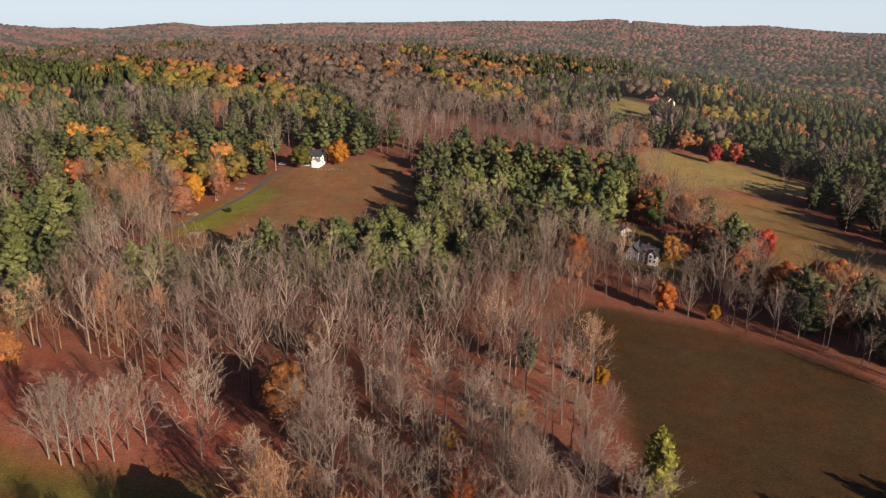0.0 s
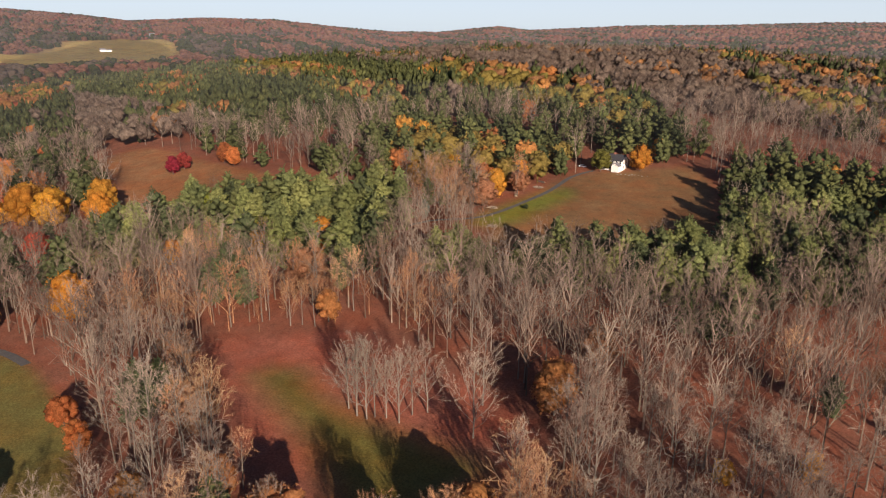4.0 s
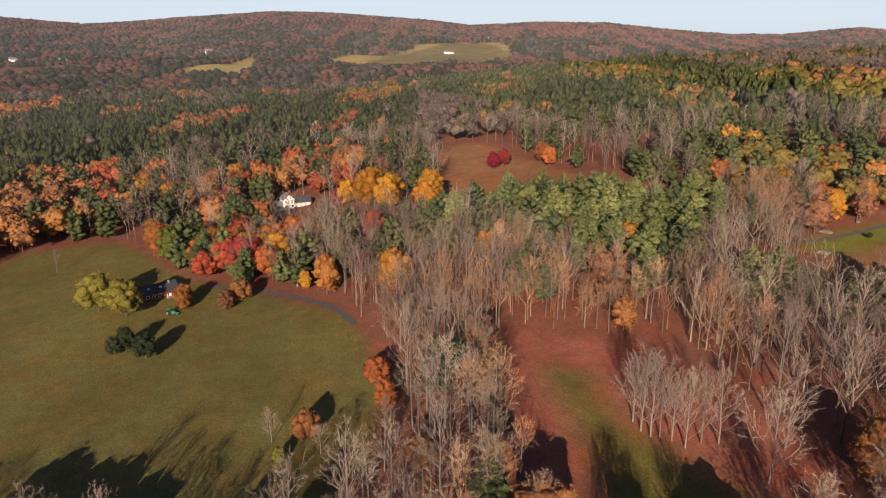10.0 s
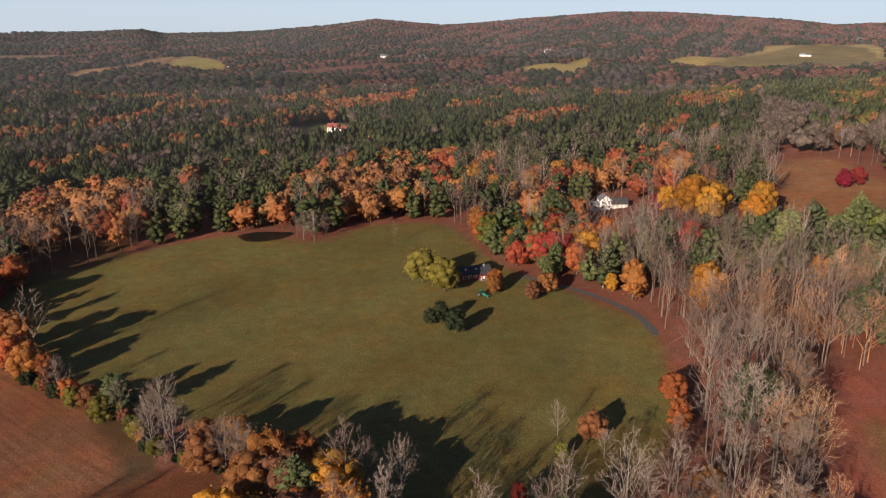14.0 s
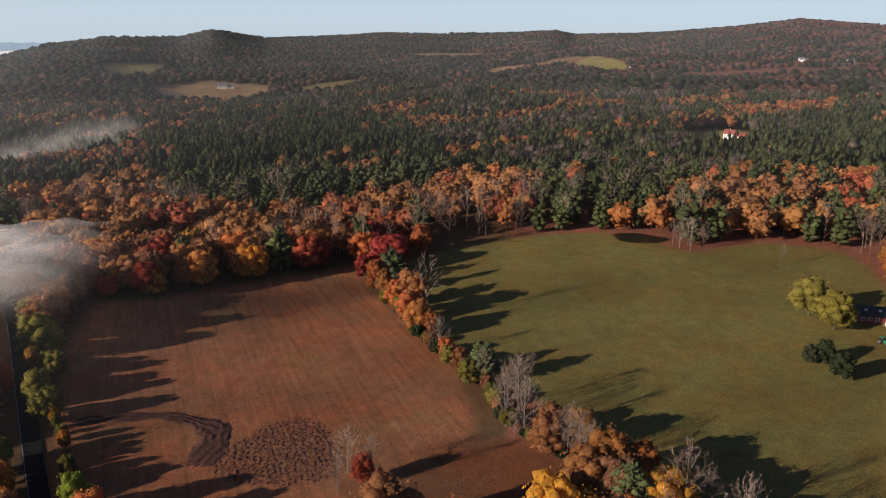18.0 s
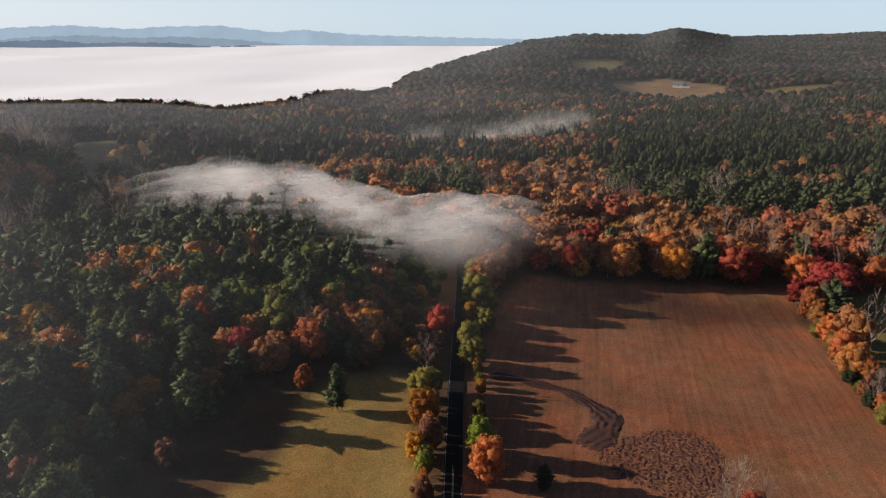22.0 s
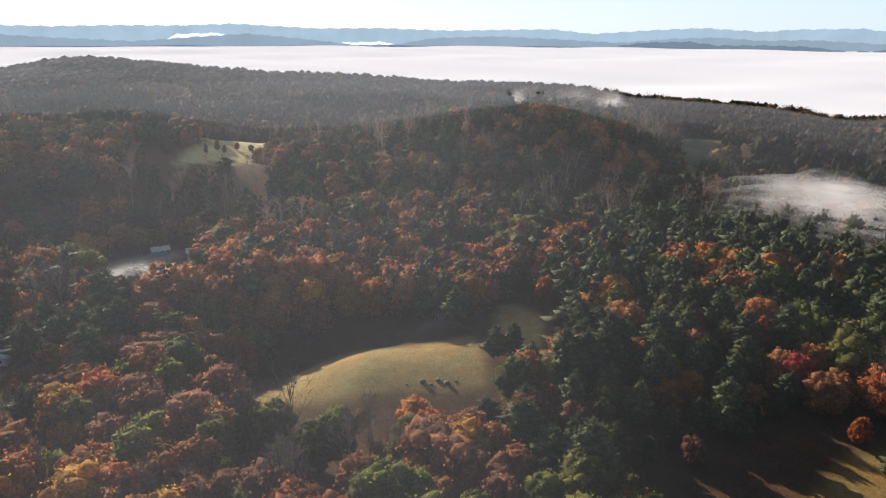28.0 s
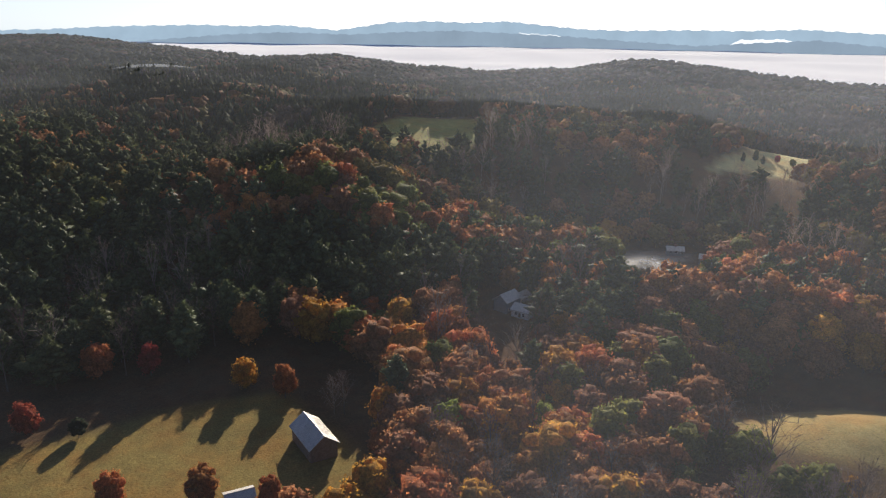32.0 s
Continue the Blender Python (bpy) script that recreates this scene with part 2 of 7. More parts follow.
def ground_material(name="ground", rows=None):
    m, n, l, b = material(name, .95)
    a = n.new("ShaderNodeAttribute")
    a.attribute_name = "soil"
    co = n.new("ShaderNodeTexCoord").outputs["Object"]
    c = a.outputs["Color"]
    big = ranged(n, l, noise_node(n, l, .022, 5, .6, co), .82, 1.18)
    mid = ranged(n, l, noise_node(n, l, .16, 6, .7, co), .82, 1.18)
    fine = ranged(n, l, noise_node(n, l, 1.4, 5, .75, co), .6, 1.4)
    warm = mixed(n, l, "MULTIPLY", ranged(n, l, noise_node(n, l, .05, 6, .7, co), 0, .5, .42, .62), c, (1.3, .82, .62))
    c = scaled(n, l, scaled(n, l, scaled(n, l, warm, big), mid), fine)
    if rows is not None:
        # drill rows of the stubble, a few metres apart, broken up by bare patches
        turn = n.new("ShaderNodeMapping")
        turn.vector_type = "TEXTURE"
        turn.inputs["Rotation"].default_value = (0, 0, rows)
        l.new(co, turn.inputs["Vector"])
        turn.inputs["Scale"].default_value = (50, 2, 1)
        c = scaled(n, l, c, ranged(n, l, noise_node(n, l, 1.0, 3, .6, turn.outputs[0]), .8, 1.2))
        # yellower where weeds have come up between the rows
        weeds = ranged(n, l, noise_node(n, l, .03, 5, .65, co), 0, .55, .5, .66)
        c = mixed(n, l, "MULTIPLY", weeds, c, (.92, 1.22, .95))
    l.new(c, b.inputs["Base Color"])
    b.inputs["Specular IOR Level"].default_value = .05
    bp = n.new("ShaderNodeBump")
    bp.inputs["Strength"].default_value, bp.inputs["Distance"].default_value = .6, .35
    l.new(noise_node(n, l, 1.1, 6, .7, co), bp.inputs["Height"])
    l.new(bp.outputs[0], b.inputs["Normal"])
    return m


GROUND = ground_material()
STUBBLE_SOIL = ground_material("stubble", radians(39))
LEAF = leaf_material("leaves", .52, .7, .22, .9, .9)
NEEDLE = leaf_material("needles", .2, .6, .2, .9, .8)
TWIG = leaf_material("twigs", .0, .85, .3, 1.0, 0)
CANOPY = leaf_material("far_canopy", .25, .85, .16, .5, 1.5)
BARK = rough_surface("bark", (.11, .085, .07), (.16, .13, .108), 1.2, .9, .6)
PALE_BARK = rough_surface("pale_bark", (.24, .205, .168), (.175, .145, .12), 1.5, .85, .4)

# ---- plan of the fields, woods and ways ----
MEADOW_BROWN = ((48.1, 276.5), (70, 296.7), (90.1, 286.8), (121.7, 273), (160.7, 231.3), (169.5, 179.9), (105.5, 129.6), (73, 145.4), (59.9, 174.6), (61.5, 216.1), (57, 242.6))
UPPER_MEADOW = ((174.3, 601.4), (236.7, 586.6), (279.9, 529.4), (254.2, 485.8), (194.1, 495.1), (148.9, 506.5))
LOWER_MEADOW = ((149, 491.8), (189.8, 482.7), (233.2, 465.5), (237, 364.6), (233.9, 308.6), (205.4, 295.9), (174.7, 315.8), (159, 349.6), (155.9, 438.4))
YARD_GREY = ((97.9, 380.3), (115.1, 405.3), (126, 373.8), (131.2, 351.6), (135.3, 330.2), (110.5, 331.1), (95.1, 348.5))
HOUSE_FIELD = ((-157.8, 315), (-129.8, 346.9), (-123.9, 458.9), (-101.2, 493.2), (-58.2, 512.5), (-39.7, 515.7), (-23.7, 469.5), (-14.7, 381.6), (-32.4, 361.1), (-69.8, 338.4), (-103.9, 309.5), (-123.1, 299.5), (-146, 297.5))
LUSH_PATCH = ((-146.8, 365), (-129, 413.6), (-112.4, 444.9), (-104.3, 428.4), (-113.4, 398.2), (-124.7, 370.1))
UPLAND_FIELD = ((-485.1, 389.5), (-480.7, 449.7), (-362.8, 417.9), (-231.2, 394.9), (-221.9, 376.3), (-264.7, 348.1), (-308, 327.5), (-324.6, 288.7), (-435.1, 376.6))
CLEARING = ((-186.5, 199), (-140.6, 229.6), (-114.6, 219.8), (-70.9, 206.2), (-45, 181.1), (-80.1, 122.5), (-107.4, 131.2), (-135.4, 150.1), (-175.2, 174.4))
CLEARING_GRASS = ((-156.2, 185.4), (-144.9, 194.9), (-128.5, 183.2), (-93, 175.7), (-60.5, 167.4), (-82.6, 136), (-121.8, 162.2))
PASTURE = ((-386.4, -131.9), (-453.2, -79.6), (-469, -15.5), (-436.1, 32.3), (-463.9, 78.9), (-442.9, 120), (-359, 126), (-300.7, 147.2), (-251.3, 159.4), (-207.4, 144.1), (-172.3, 120.2), (-153.6, 92.9), (-141.7, 44.1), (-155.8, 33.1), (-191.3, 12.6), (-202.6, 3.1), (-229, -20.1), (-242.7, -36.1), (-269.9, -64.7), (-310.9, -92.4))
STUBBLE = ((-261.4, -246.4), (-287.8, -233.2), (-373.6, -157.9), (-333.1, -130.8), (-280.8, -80.4), (-240.5, -59.1), (-206.2, -47.8), (-185.8, -62.4), (-151, -56.5), (-118, -131), (-147.5, -166.2), (-176.1, -189.4), (-214.5, -222.5))
ROUGH_CORNER = ((-184.5, -61.9), (-205.3, -45.6), (-207.7, -25.9), (-186.6, -8), (-150.8, -34.6), (-151, -56.5))
ROAD_FIELD = ((-117.8, -216.2), (-151.2, -203.4), (-130.4, -172), (-95.7, -129.7), (-51.9, -162.1), (-66.4, -181.2), (-86.6, -187.4))
KNOLL = ((106.8, -231.2), (99.3, -237.9), (90.3, -245.0), (87.7, -282.5), (66.8, -282.9), (49.8, -273.5), (27.0, -287.9), (14.7, -291.1), (10.9, -244.9), (34.9, -237.5), (63.9, -231.7), (85.3, -230.1))
KNOLL_TOP = ((8.8, -337.5), (-10.8, -322.7), (-12.4, -274.5), (2.2, -279.4))
SUNLIT_LAWN = ((284.2, -573), (333.1, -901.6), (230.9, -645.7), (268, -553.7))
VALLEY_LAWN = ((-157.3, -771.5), (-251.7, -961.4), (-184.3, -703.9), (-139.3, -596.9))
BARN_FIELD = ((258.2, -1.2), (247.4, -29.9), (240.6, -59.6), (236.4, -88.1), (224.3, -116.4), (205.2, -119.6), (170.7, -120.2), (154.1, -110.4), (154.1, -80.9), (158.9, -50.7), (205.5, 3.6))
RIDGE_LAWN = ((550.8, -328.6), (520.5, -350.1), (554.9, -450.8), (491.1, -494), (421.9, -405.4), (473.2, -375.2))
FARM_GREEN_A = ((-1956.7, 1214.3), (-2177.1, 1807.3), (-2395.8, 2180.9), (-2021.4, 2047.3), (-1659.5, 1686), (-1736.8, 1440.4))
FARM_GREEN_B = ((-1757.5, 699.9), (-2158.6, 1071.7), (-1645.2, 808.4), (-1661.8, 681.3))
FARM_GREEN_C = ((-2465.8, -281.8), (-2645.4, -240.8), (-2725.5, -174.6), (-2534.7, -103.9), (-2359.5, -42.1), (-2244.8, -56.8), (-2235.5, -125.3), (-2329.5, -193.7))
FARM_GREEN_F = ((-2840.2, 66.7), (-2915.2, 144.5), (-2783, 324.2), (-2679.7, 527.4), (-2516.9, 712.9), (-2411.1, 701.3), (-1998, 500.8), (-2149.5, 344), (-2159.2, 251.5), (-2224.4, 145.5), (-2414.5, 75.5))
FARM_GREEN_D = ((-1846.9, 1281.6), (-2303.7, 1934.4), (-2256.1, 2270.8), (-1739.6, 1768), (-1725.8, 1440.5))
FAR_CLEARING = ((184.5, 835.8), (204.9, 810.8), (194.5, 662.2), (168.7, 664))
FAR_STRIP = ((758.3, 2734.2), (769.8, 2558), (453, 1267.4), (685.1, 2154.2))
FARM_TAN = ((-1383.7, -1036.7), (-1512.6, -1005.1), (-1504.6, -812.2), (-1342.9, -807.6), (-1273.5, -933.1))
FARM_GREEN_E = ((-1458.2, -1235.4), (-1660.7, -1248.4), (-1527, -1140.4), (-1384.5, -1157.1))
VALE_FIELD_A = ((201.2, 881.7), (224.9, 883.5), (239.7, 829.2), (194.2, 706.0), (175.7, 717.9))
VALE_FIELD_B = ((264.4, 775.5), (363.5, 955.7), (413.0, 1000.5), (372.2, 906.6), (274.9, 763.6))
VALE_FIELD_C = ((712.4, 2622.1), (710.5, 2425.7), (660.5, 1952.5), (599.7, 1987.8), (589.8, 2115.8))
VALE_FIELD_D = ((171.6, 743.3), (218.5, 761.1), (213.1, 730.2), (146.9, 623.0))
OPEN_GROUND = (((111.5, -236.9), (88.6, -226.9), (63.2, -229.0), (9.7, -243.4), (1.0, -241.4), (5.8, -207.0), (64.2, -201.9), (92.9, -209.9)), ((109.9, -233.0), (102.3, -245.6), (89.6, -289.2), (69.3, -293.8), (46.8, -284.9), (51.1, -311.5), (68.4, -315.1), (93.4, -303.2), (117.8, -278.0)))
FARM_GREEN_F = ((-1440.2, -752.0), (-1527.4, -697.4), (-1604.2, -654.5), (-1479.4, -609.3), (-1389.7, -659.1))
FARM_GREEN_G = ((-2020.0, -441.3), (-2350.0, -358.3), (-2743.6, -252.3), (-2519.1, -228.7), (-2139.0, -324.2), (-1960.4, -399.8))
FARM_GREEN_H = ((-2514.6, -825.6), (-2796.3, -618.6), (-2565.7, -565.9), (-2356.1, -726.5))
LOG_YARD = ((257.9, -380.1), (252.9, -406.1), (232.8, -423.6), (218.4, -420.2), (212.8, -402.8), (227.4, -379.7))
REDHOUSE_CLEAR = ((-977.6, 55.1), (-1054.9, 133.9), (-846.4, 110), (-859.3, 60.6))
Z_PINE_A = ((-133.3, 286.6), (-103.8, 325.5), (-53.4, 351.5), (-10.9, 383.5), (-16.9, 460.3), (26.9, 531.1), (85.7, 500), (140.2, 492.9), (100.3, 374.8), (45.8, 332.6), (4.2, 301.4), (-55.5, 295.4))
Z_PINE_B = ((-355.8, 267.2), (-324.7, 307.1), (-279.3, 341.4), (-241.2, 375.5), (-203.8, 391.5), (-166.8, 330.8), (-158.2, 265.5), (-197.1, 264.4), (-249.4, 260.8), (-264.9, 234.9), (-286.5, 214.6))
Z_MIXED = ((-514.6, 122.9), (-467.4, 174.9), (-412.3, 208.8), (-355.0, 240.3), (-291.3, 218.2), (-237.0, 189.8), (-242.1, 168.4), (-287.6, 148.8), (-336.7, 128.1), (-375.0, 93.5))
Z_PINE_C = ((-1372, 136.2), (-1243, 321), (-1073.8, 507.2), (-822.8, 659.6), (-424, 348.6), (-488.6, 309.1), (-676.5, 166.2), (-783, 66.9))
Z_PINE_D = ((-1339.7, 1011.1), (-1036.9, 1284.3), (-365.9, 813), (-293.5, 603.7), (-391.3, 487.3), (-770.8, 637.4))
Z_PINE_E = ((-703.3, -553.4), (-1062.3, -662.5), (-1001, -352.9), (-741.5, -196.8), (-568.3, -168.7), (-468.5, -254.9), (-476.5, -355.4))
Z_PINE_F = ((-2.7, -354.9), (-65.8, -434.4), (-125.2, -418.1), (-179.5, -342.3), (-233, -278.7), (-205.1, -244.7), (-147.4, -262.3), (-101, -243.7), (-81.5, -192), (-53.3, -159.2), (8.2, -189.6))
Z_PINE_G = ((459.6, -53.9), (504, -155.4), (373.8, -149.6), (330.6, -205.8), (265.9, -275.1), (234, -242.9), (284.1, -162.6), (293.1, -81.8), (314.4, -25.6))
Z_PINE_H = ((-457.8, 776.7), (-258.5, 749.1), (-89.4, 656.5), (-37, 551.7), (-142.3, 418.7), (-212.1, 399.3), (-287, 421.1), (-370.9, 547.5))
Z_RED_A = ((-670.2, 172.9), (-586.2, 246.9), (-496.9, 325.3), (-354.2, 254.3), (-381.2, 215), (-464.1, 156.3), (-504.7, 125.7))
Z_ORANGE_A = ((-431.3, -459.5), (-537.4, -445.3), (-451.9, -285), (-594.8, -208.3), (-584.7, -79.3), (-402.7, -54.7), (-371, -128.6), (-276.1, -216.2), (-256.3, -253.1))
Z_ORANGE_B = ((276.3, -132.1), (244, -193), (171.2, -227.4), (135.1, -270.1), (105.2, -225.4), (81.8, -160), (83.7, -117.7), (115.4, -80.6), (163.7, -98.7), (212.7, -101.8))
Z_ORANGE_C = ((158, -255.4), (128.9, -299.3), (89.9, -360), (53, -292), (63.1, -267.7), (93.4, -208.5), (115.9, -241.8))
Z_EDGE = ((258.5, 649.7), (382.9, 795.1), (488.6, 793.9), (604, 715.6), (339.5, 367.4), (274.4, 362.5), (233.3, 360.3), (237.6, 447.1), (218.9, 532.7))
Z_BELT = ((139, 380.3), (153.7, 338.5), (166.4, 300.6), (185.4, 277.6), (212.6, 271.5), (179.9, 239.1), (157.8, 256.2), (147.8, 282.4), (130.5, 306.6), (130.3, 344.5))
Z_DARK_A = ((408.3, -413.9), (272.8, -525.7), (100.6, -565), (-134.5, -562.3), (-102.4, -460.6), (73, -406), (235.1, -443.1), (353.9, -348.3))
Z_GREY = ((-390.2, 893.1), (-280.9, 1085.4), (-112.8, 993.9), (1.6, 757.3), (-14.5, 683.7), (-95.9, 738.5), (-203.2, 779), (-300.1, 797.3))
Z_GOLD = ((-572.2, 316.9), (-562.8, 395), (-407, 356.9), (-317.2, 282.1), (-335.8, 224.8), (-377.5, 216.7))
Z_THIN = ((93.1, -207.7), (68.9, -220.3), (40.9, -223.2), (34.4, -186.3), (63.2, -166.1), (82, -184.5))
Z_TAN = ((-286.8, 234.4), (-220.7, 198.7), (-125.9, 250.5), (-92.1, 247.2), (-97.7, 211), (-174.7, 173.9), (-220.2, 155.3), (-274.9, 209.8))
ROAD = ((-100.1, -115.9), (-117.8, -136.7), (-137.6, -159.1), (-156.8, -180.7), (-188.9, -216.1), (-221.3, -251.6), (-247.3, -280.4))
SAPLINGS = ((139.6, 516.8), (158, 504.2), (177.6, 493), (213.2, 488.3), (234.4, 477.9), (252, 455.5))
DIRT_BANK = ((-177, -184), (-183.4, -174.8), (-187.6, -165.9), (-191.2, -158), (-192, -149), (-191, -140), (-187, -133), (-178, -130), (-166, -128))
DRIVE_HOUSE = ((-179.1, 336.5), (-168.9, 358.9), (-140.9, 378.4), (-121.7, 425.5), (-116.3, 474.3), (-105.5, 494.7))
DRIVE_PASTURE = ((-332.8, 132.6), (-307.6, 147.9), (-283.2, 156.8), (-259.7, 160.1), (-240.5, 157.1))
CHOSEN = {
    "bare": ((-109.5, 177.6, 19), (-105.7, 177.4, 20), (-103.9, 179.5, 19), (-114.4, 180.2, 17), (-95.1, 179.6, 18), (-93.2, 185.3, 17), (-89.3, 188.5, 18), (-70.3, 181.6, 20), (-74, 199.4, 22), (-100.3, 180.5, 15), (-28.9, 164.3, 20), (-37, 173.4, 19), (-20.8, 165.2, 13), (53.4, 230.3, 17), (41.4, 282.1, 17), (95.4, 304.4, 13), (106.5, 286.5, 12), (129.1, 279.6, 17), (141, 276.3, 15), (146.9, 270, 13), (53, 195.2, 15), (42.5, 183, 16), (43.1, 168.7, 15), (-191.7, 420.7, 17), (-213.9, 424, 17), (-179.9, 439.5, 17), (-91.2, 231.7, 24), (-184.5, 156.2, 24), (-154.4, 134.4, 23), (-189.7, 155.2, 22),),
    "bare 1": ((-135.7, 135.2, 18), (-131.5, 112.8, 20), (-119.6, 124.2, 19), (-186.9, 89, 9), (-170.6, 97.2, 7), (-176.6, 25, 13), (-171.4, 34, 14), (-213.2, -30.9, 15), (-225.1, -39, 15), (-200.4, -14.9, 14), (-194.9, -7.9, 12), (-415.1, 80.8, 10), (-442.1, 27.8, 13), (-438, 34.1, 14), (-448.1, 24, 12), (-444.8, 41.7, 12), (-270.1, -77.1, 11), (-243.7, -51.1, 12), (-217.2, -37.9, 15), (-233.4, -36.3, 14), (-201.3, -16.3, 13), (-197.2, -10.8, 14), (-202.5, -21.6, 9), (-173.9, -71.4, 13), (-167.4, -79.4, 10), (-178.1, -80.5, 11), (194.5, -129.8, 13), (196.8, -126.9, 11),),
    "gold": ((56.9, 228.6, 6), (115.6, 282.7, 7), (24.6, 199.7, 9), (2.2, 188.9, 7), (117.9, 351.8, 13), (-74.6, 500.8, 15), (-67.4, 534.5, 12), (-146.6, 408.1, 16), (-143.9, 443.9, 14), (-184.5, 428.6, 16), (-202.6, 414.1, 15), (-251.8, 187.6, 19), (-291.8, 162.9, 9), (-360.2, 168.8, 11), (-388.8, 267.3, 22), (-384.1, 285.3, 17), (-360.6, 300.2, 21), (-260.9, 253.3, 12), (-372, 272, 19), (-399, 281, 20), (-350, 288, 17), (-405, 262, 15), (-203, -224.7, 9), (-134.5, -171.6, 12), (-119.7, -157.1, 9), (-252.1, -284.5, 13), (-135.9, -314.8, 12), (51.5, -214.2, 8), (183, -237.4, 13), (175.3, -134.5, 15), (142.5, -187.8, 12), (229, -180.9, 13), (265.1, -158.9, 14), (234.4, -111, 11),),
    "orange": ((97.1, 290.4, 12), (5.5, 164.4, 9), (51.4, 168.5, 8), (63.4, 324.3, 19), (62.1, 342.2, 15), (126.1, 354.1, 9), (-101.5, 656, 13), (-159.3, 419.1, 15), (-278.7, 167.2, 17), (-488.3, 328.4, 18), (-510.2, 376.9, 16), (-292.4, 214.4, 12), (-357.9, 416.8, 13), (-372.7, 424.4, 14), (-313.9, 110.8, 8), (-175.3, 125.7, 10), (-192.8, 134.5, 9), (-142.3, 114, 10), (-123, 127.9, 12), (-108.5, 129.5, 8), (-185.2, -1.9, 18), (-318.1, 112.9, 9), (-346.9, -134.6, 13), (-335.1, -125.7, 12), (-316, -113.3, 12), (-298.2, -101, 13), (-287.7, -91.8, 13), (-285.5, -84.9, 10), (-322.4, -222.2, 9), (-112, -258.5, 12),),
    "orange 1": ((-130.3, -135.2, 13.5), (-15.4, -339.4, 11), (-61.1, -386.8, 13), (-113.3, -216.9, 9), (292.5, -595.9, 12), (298.4, -631.6, 12), (314.8, -599.9, 12), (304.5, -599.6, 11), (-32.2, -363.5, 13), (25, -174.7, 13), (26.5, -205.7, 13), (32.5, -214, 12), (164.7, -123.3, 9), (161.9, -81.7, 10), (176.7, -67.8, 11), (191, -47.1, 11), (211.5, -192.4, 16), (256.7, -169.5, 14), (219, -119.5, 12),),
    "pine": ((-8.3, 275.6, 14), (152.5, 362.2, 19), (-162.1, 409.6, 13), (-179, 378.4, 14), (-171.5, 383.1, 12), (-140, 482.2, 13), (-354, 134.7, 13), (-319.1, 141.5, 12), (-288.8, 241.7, 20), (-326.1, 251.9, 15), (-85.3, 340.1, 12), (-62.5, 339.5, 14), (-54.6, 330.9, 12), (-92.2, 317, 14), (-100.5, 314.8, 12), (-121.4, 315.3, 10), (-48.5, 334.7, 15), (-39.6, 353.4, 13), (-18.2, 277.2, 14), (-138.2, 304.2, 9), (-248.6, -51.5, 13), (-479.8, 78, 15), (-333.7, 146.1, 13), (-359.7, 141.6, 14), (-324.7, 148.1, 15), (-259.2, -57.2, 10), (-141.1, -121.4, 7), (-115.9, -197.8, 14), (-71.8, -220.9, 16), (-0.1, -268.2, 13),),
    "pine 1": ((7.4, -266.6, 12), (-7.3, -254.8, 12), (273.9, -593.9, 7), (272.9, -615.3, 8), (266, -614.9, 6), (7.8, -210.4, 14), (336.7, -106.8, 18), (325.6, -118.3, 17), (297, -127.5, 18), (294.5, -146.5, 18), (287.4, -159.3, 17),),
    "larch": ((58.4, 165, 19),),
    "olive": ((161.8, 364.6, 14), (-100.5, 494, 13), (253, -645.6, 6),),
    "red": ((168.8, 359.4, 14), (220.6, 578.6, 14), (243.1, 591.6, 13), (263.5, 609.9, 12), (103.1, 471.8, 15), (102.4, 440.8, 14), (-317.7, 223.3, 17), (-392, 401.6, 11), (-527.9, 317, 16), (-157.4, 64.4, 7), (-355.9, -145.1, 12), (-174.3, -74, 9), (-181.7, -220, 12), (-103.2, -246.2, 14), (-102.1, -279.2, 14), (-29.2, -357.7, 12), (264.7, -640.9, 6), (338.3, -915.9, 10), (111.3, -213.9, 10), (271.1, -88.3, 12), (253.2, -39.5, 10),),
    "crimson": ((-409.2, 259, 11), (-392.6, 390.8, 12),),
    "lime": ((-276.3, 303.1, 17), (-175, 85.4, 5), (-136.8, -145.5, 13), (71, -190, 10), (143, -183.6, 9), (153.8, -143.2, 14), (137, -173.3, 11),),
    "spruce": ((-172.9, 361.1, 9),),
    "rust": ((-181, 98.2, 8), (-44.6, 238.5, 14), (-50.5, 203.2, 17), (-203.5, -21.1, 12), (-299.5, 125.3, 8), (-304.3, 134.9, 9), (-214.8, -21.7, 10), (-126, -158.3, 11), (127.1, -217.9, 12), (134.6, -259.9, 16), (142.6, -255.9, 16), (150.4, -252, 15), (116.8, -241.2, 14), (157.1, -246.3, 15),),
    "moss": ((-339.6, 80.7, 15), (-323.9, 88, 15), (-258.9, -70, 8), (-245.8, -57.8, 9), (-232.5, -253.4, 13), (-216.5, -234.3, 14), (-217.1, -228.9, 11), (-185, -205.5, 11), (-176.5, -193.4, 10), (-203.7, -213.9, 9), (-145.4, -185.3, 10), (-254.5, -267.7, 13), (-0.5, -209.7, 12),),
    "scrub": ((-288.7, 76.6, 9), (-276.1, 80.2, 9), (-287.9, 71.7, 7), (-123.1, 395.7, 2.5), (239.8, -52, 6),),
}
WHITE_HOUSE = (-92.9, 504.4)
GREY_HOUSE = (106.2, 357.4)
GREY_SHED = (104, 391.7)
CREAM_HOUSE = (-441.2, 241.6)
RED_HOUSE = (-340.1, 108.2)
TRACTOR = (-312.9, 104.3)
BARN = (180.2, -108.9)
TIN_SHED = (171.1, -76.6)
VALLEY_HOUSE = (223.8, -248.1)
PINK_HOUSE = (-949.9, 105.8)
FARM_WHITE = (-2323.9, -46)
POND = (-455.5, 3.7)
PIT = (-183, -105.7)
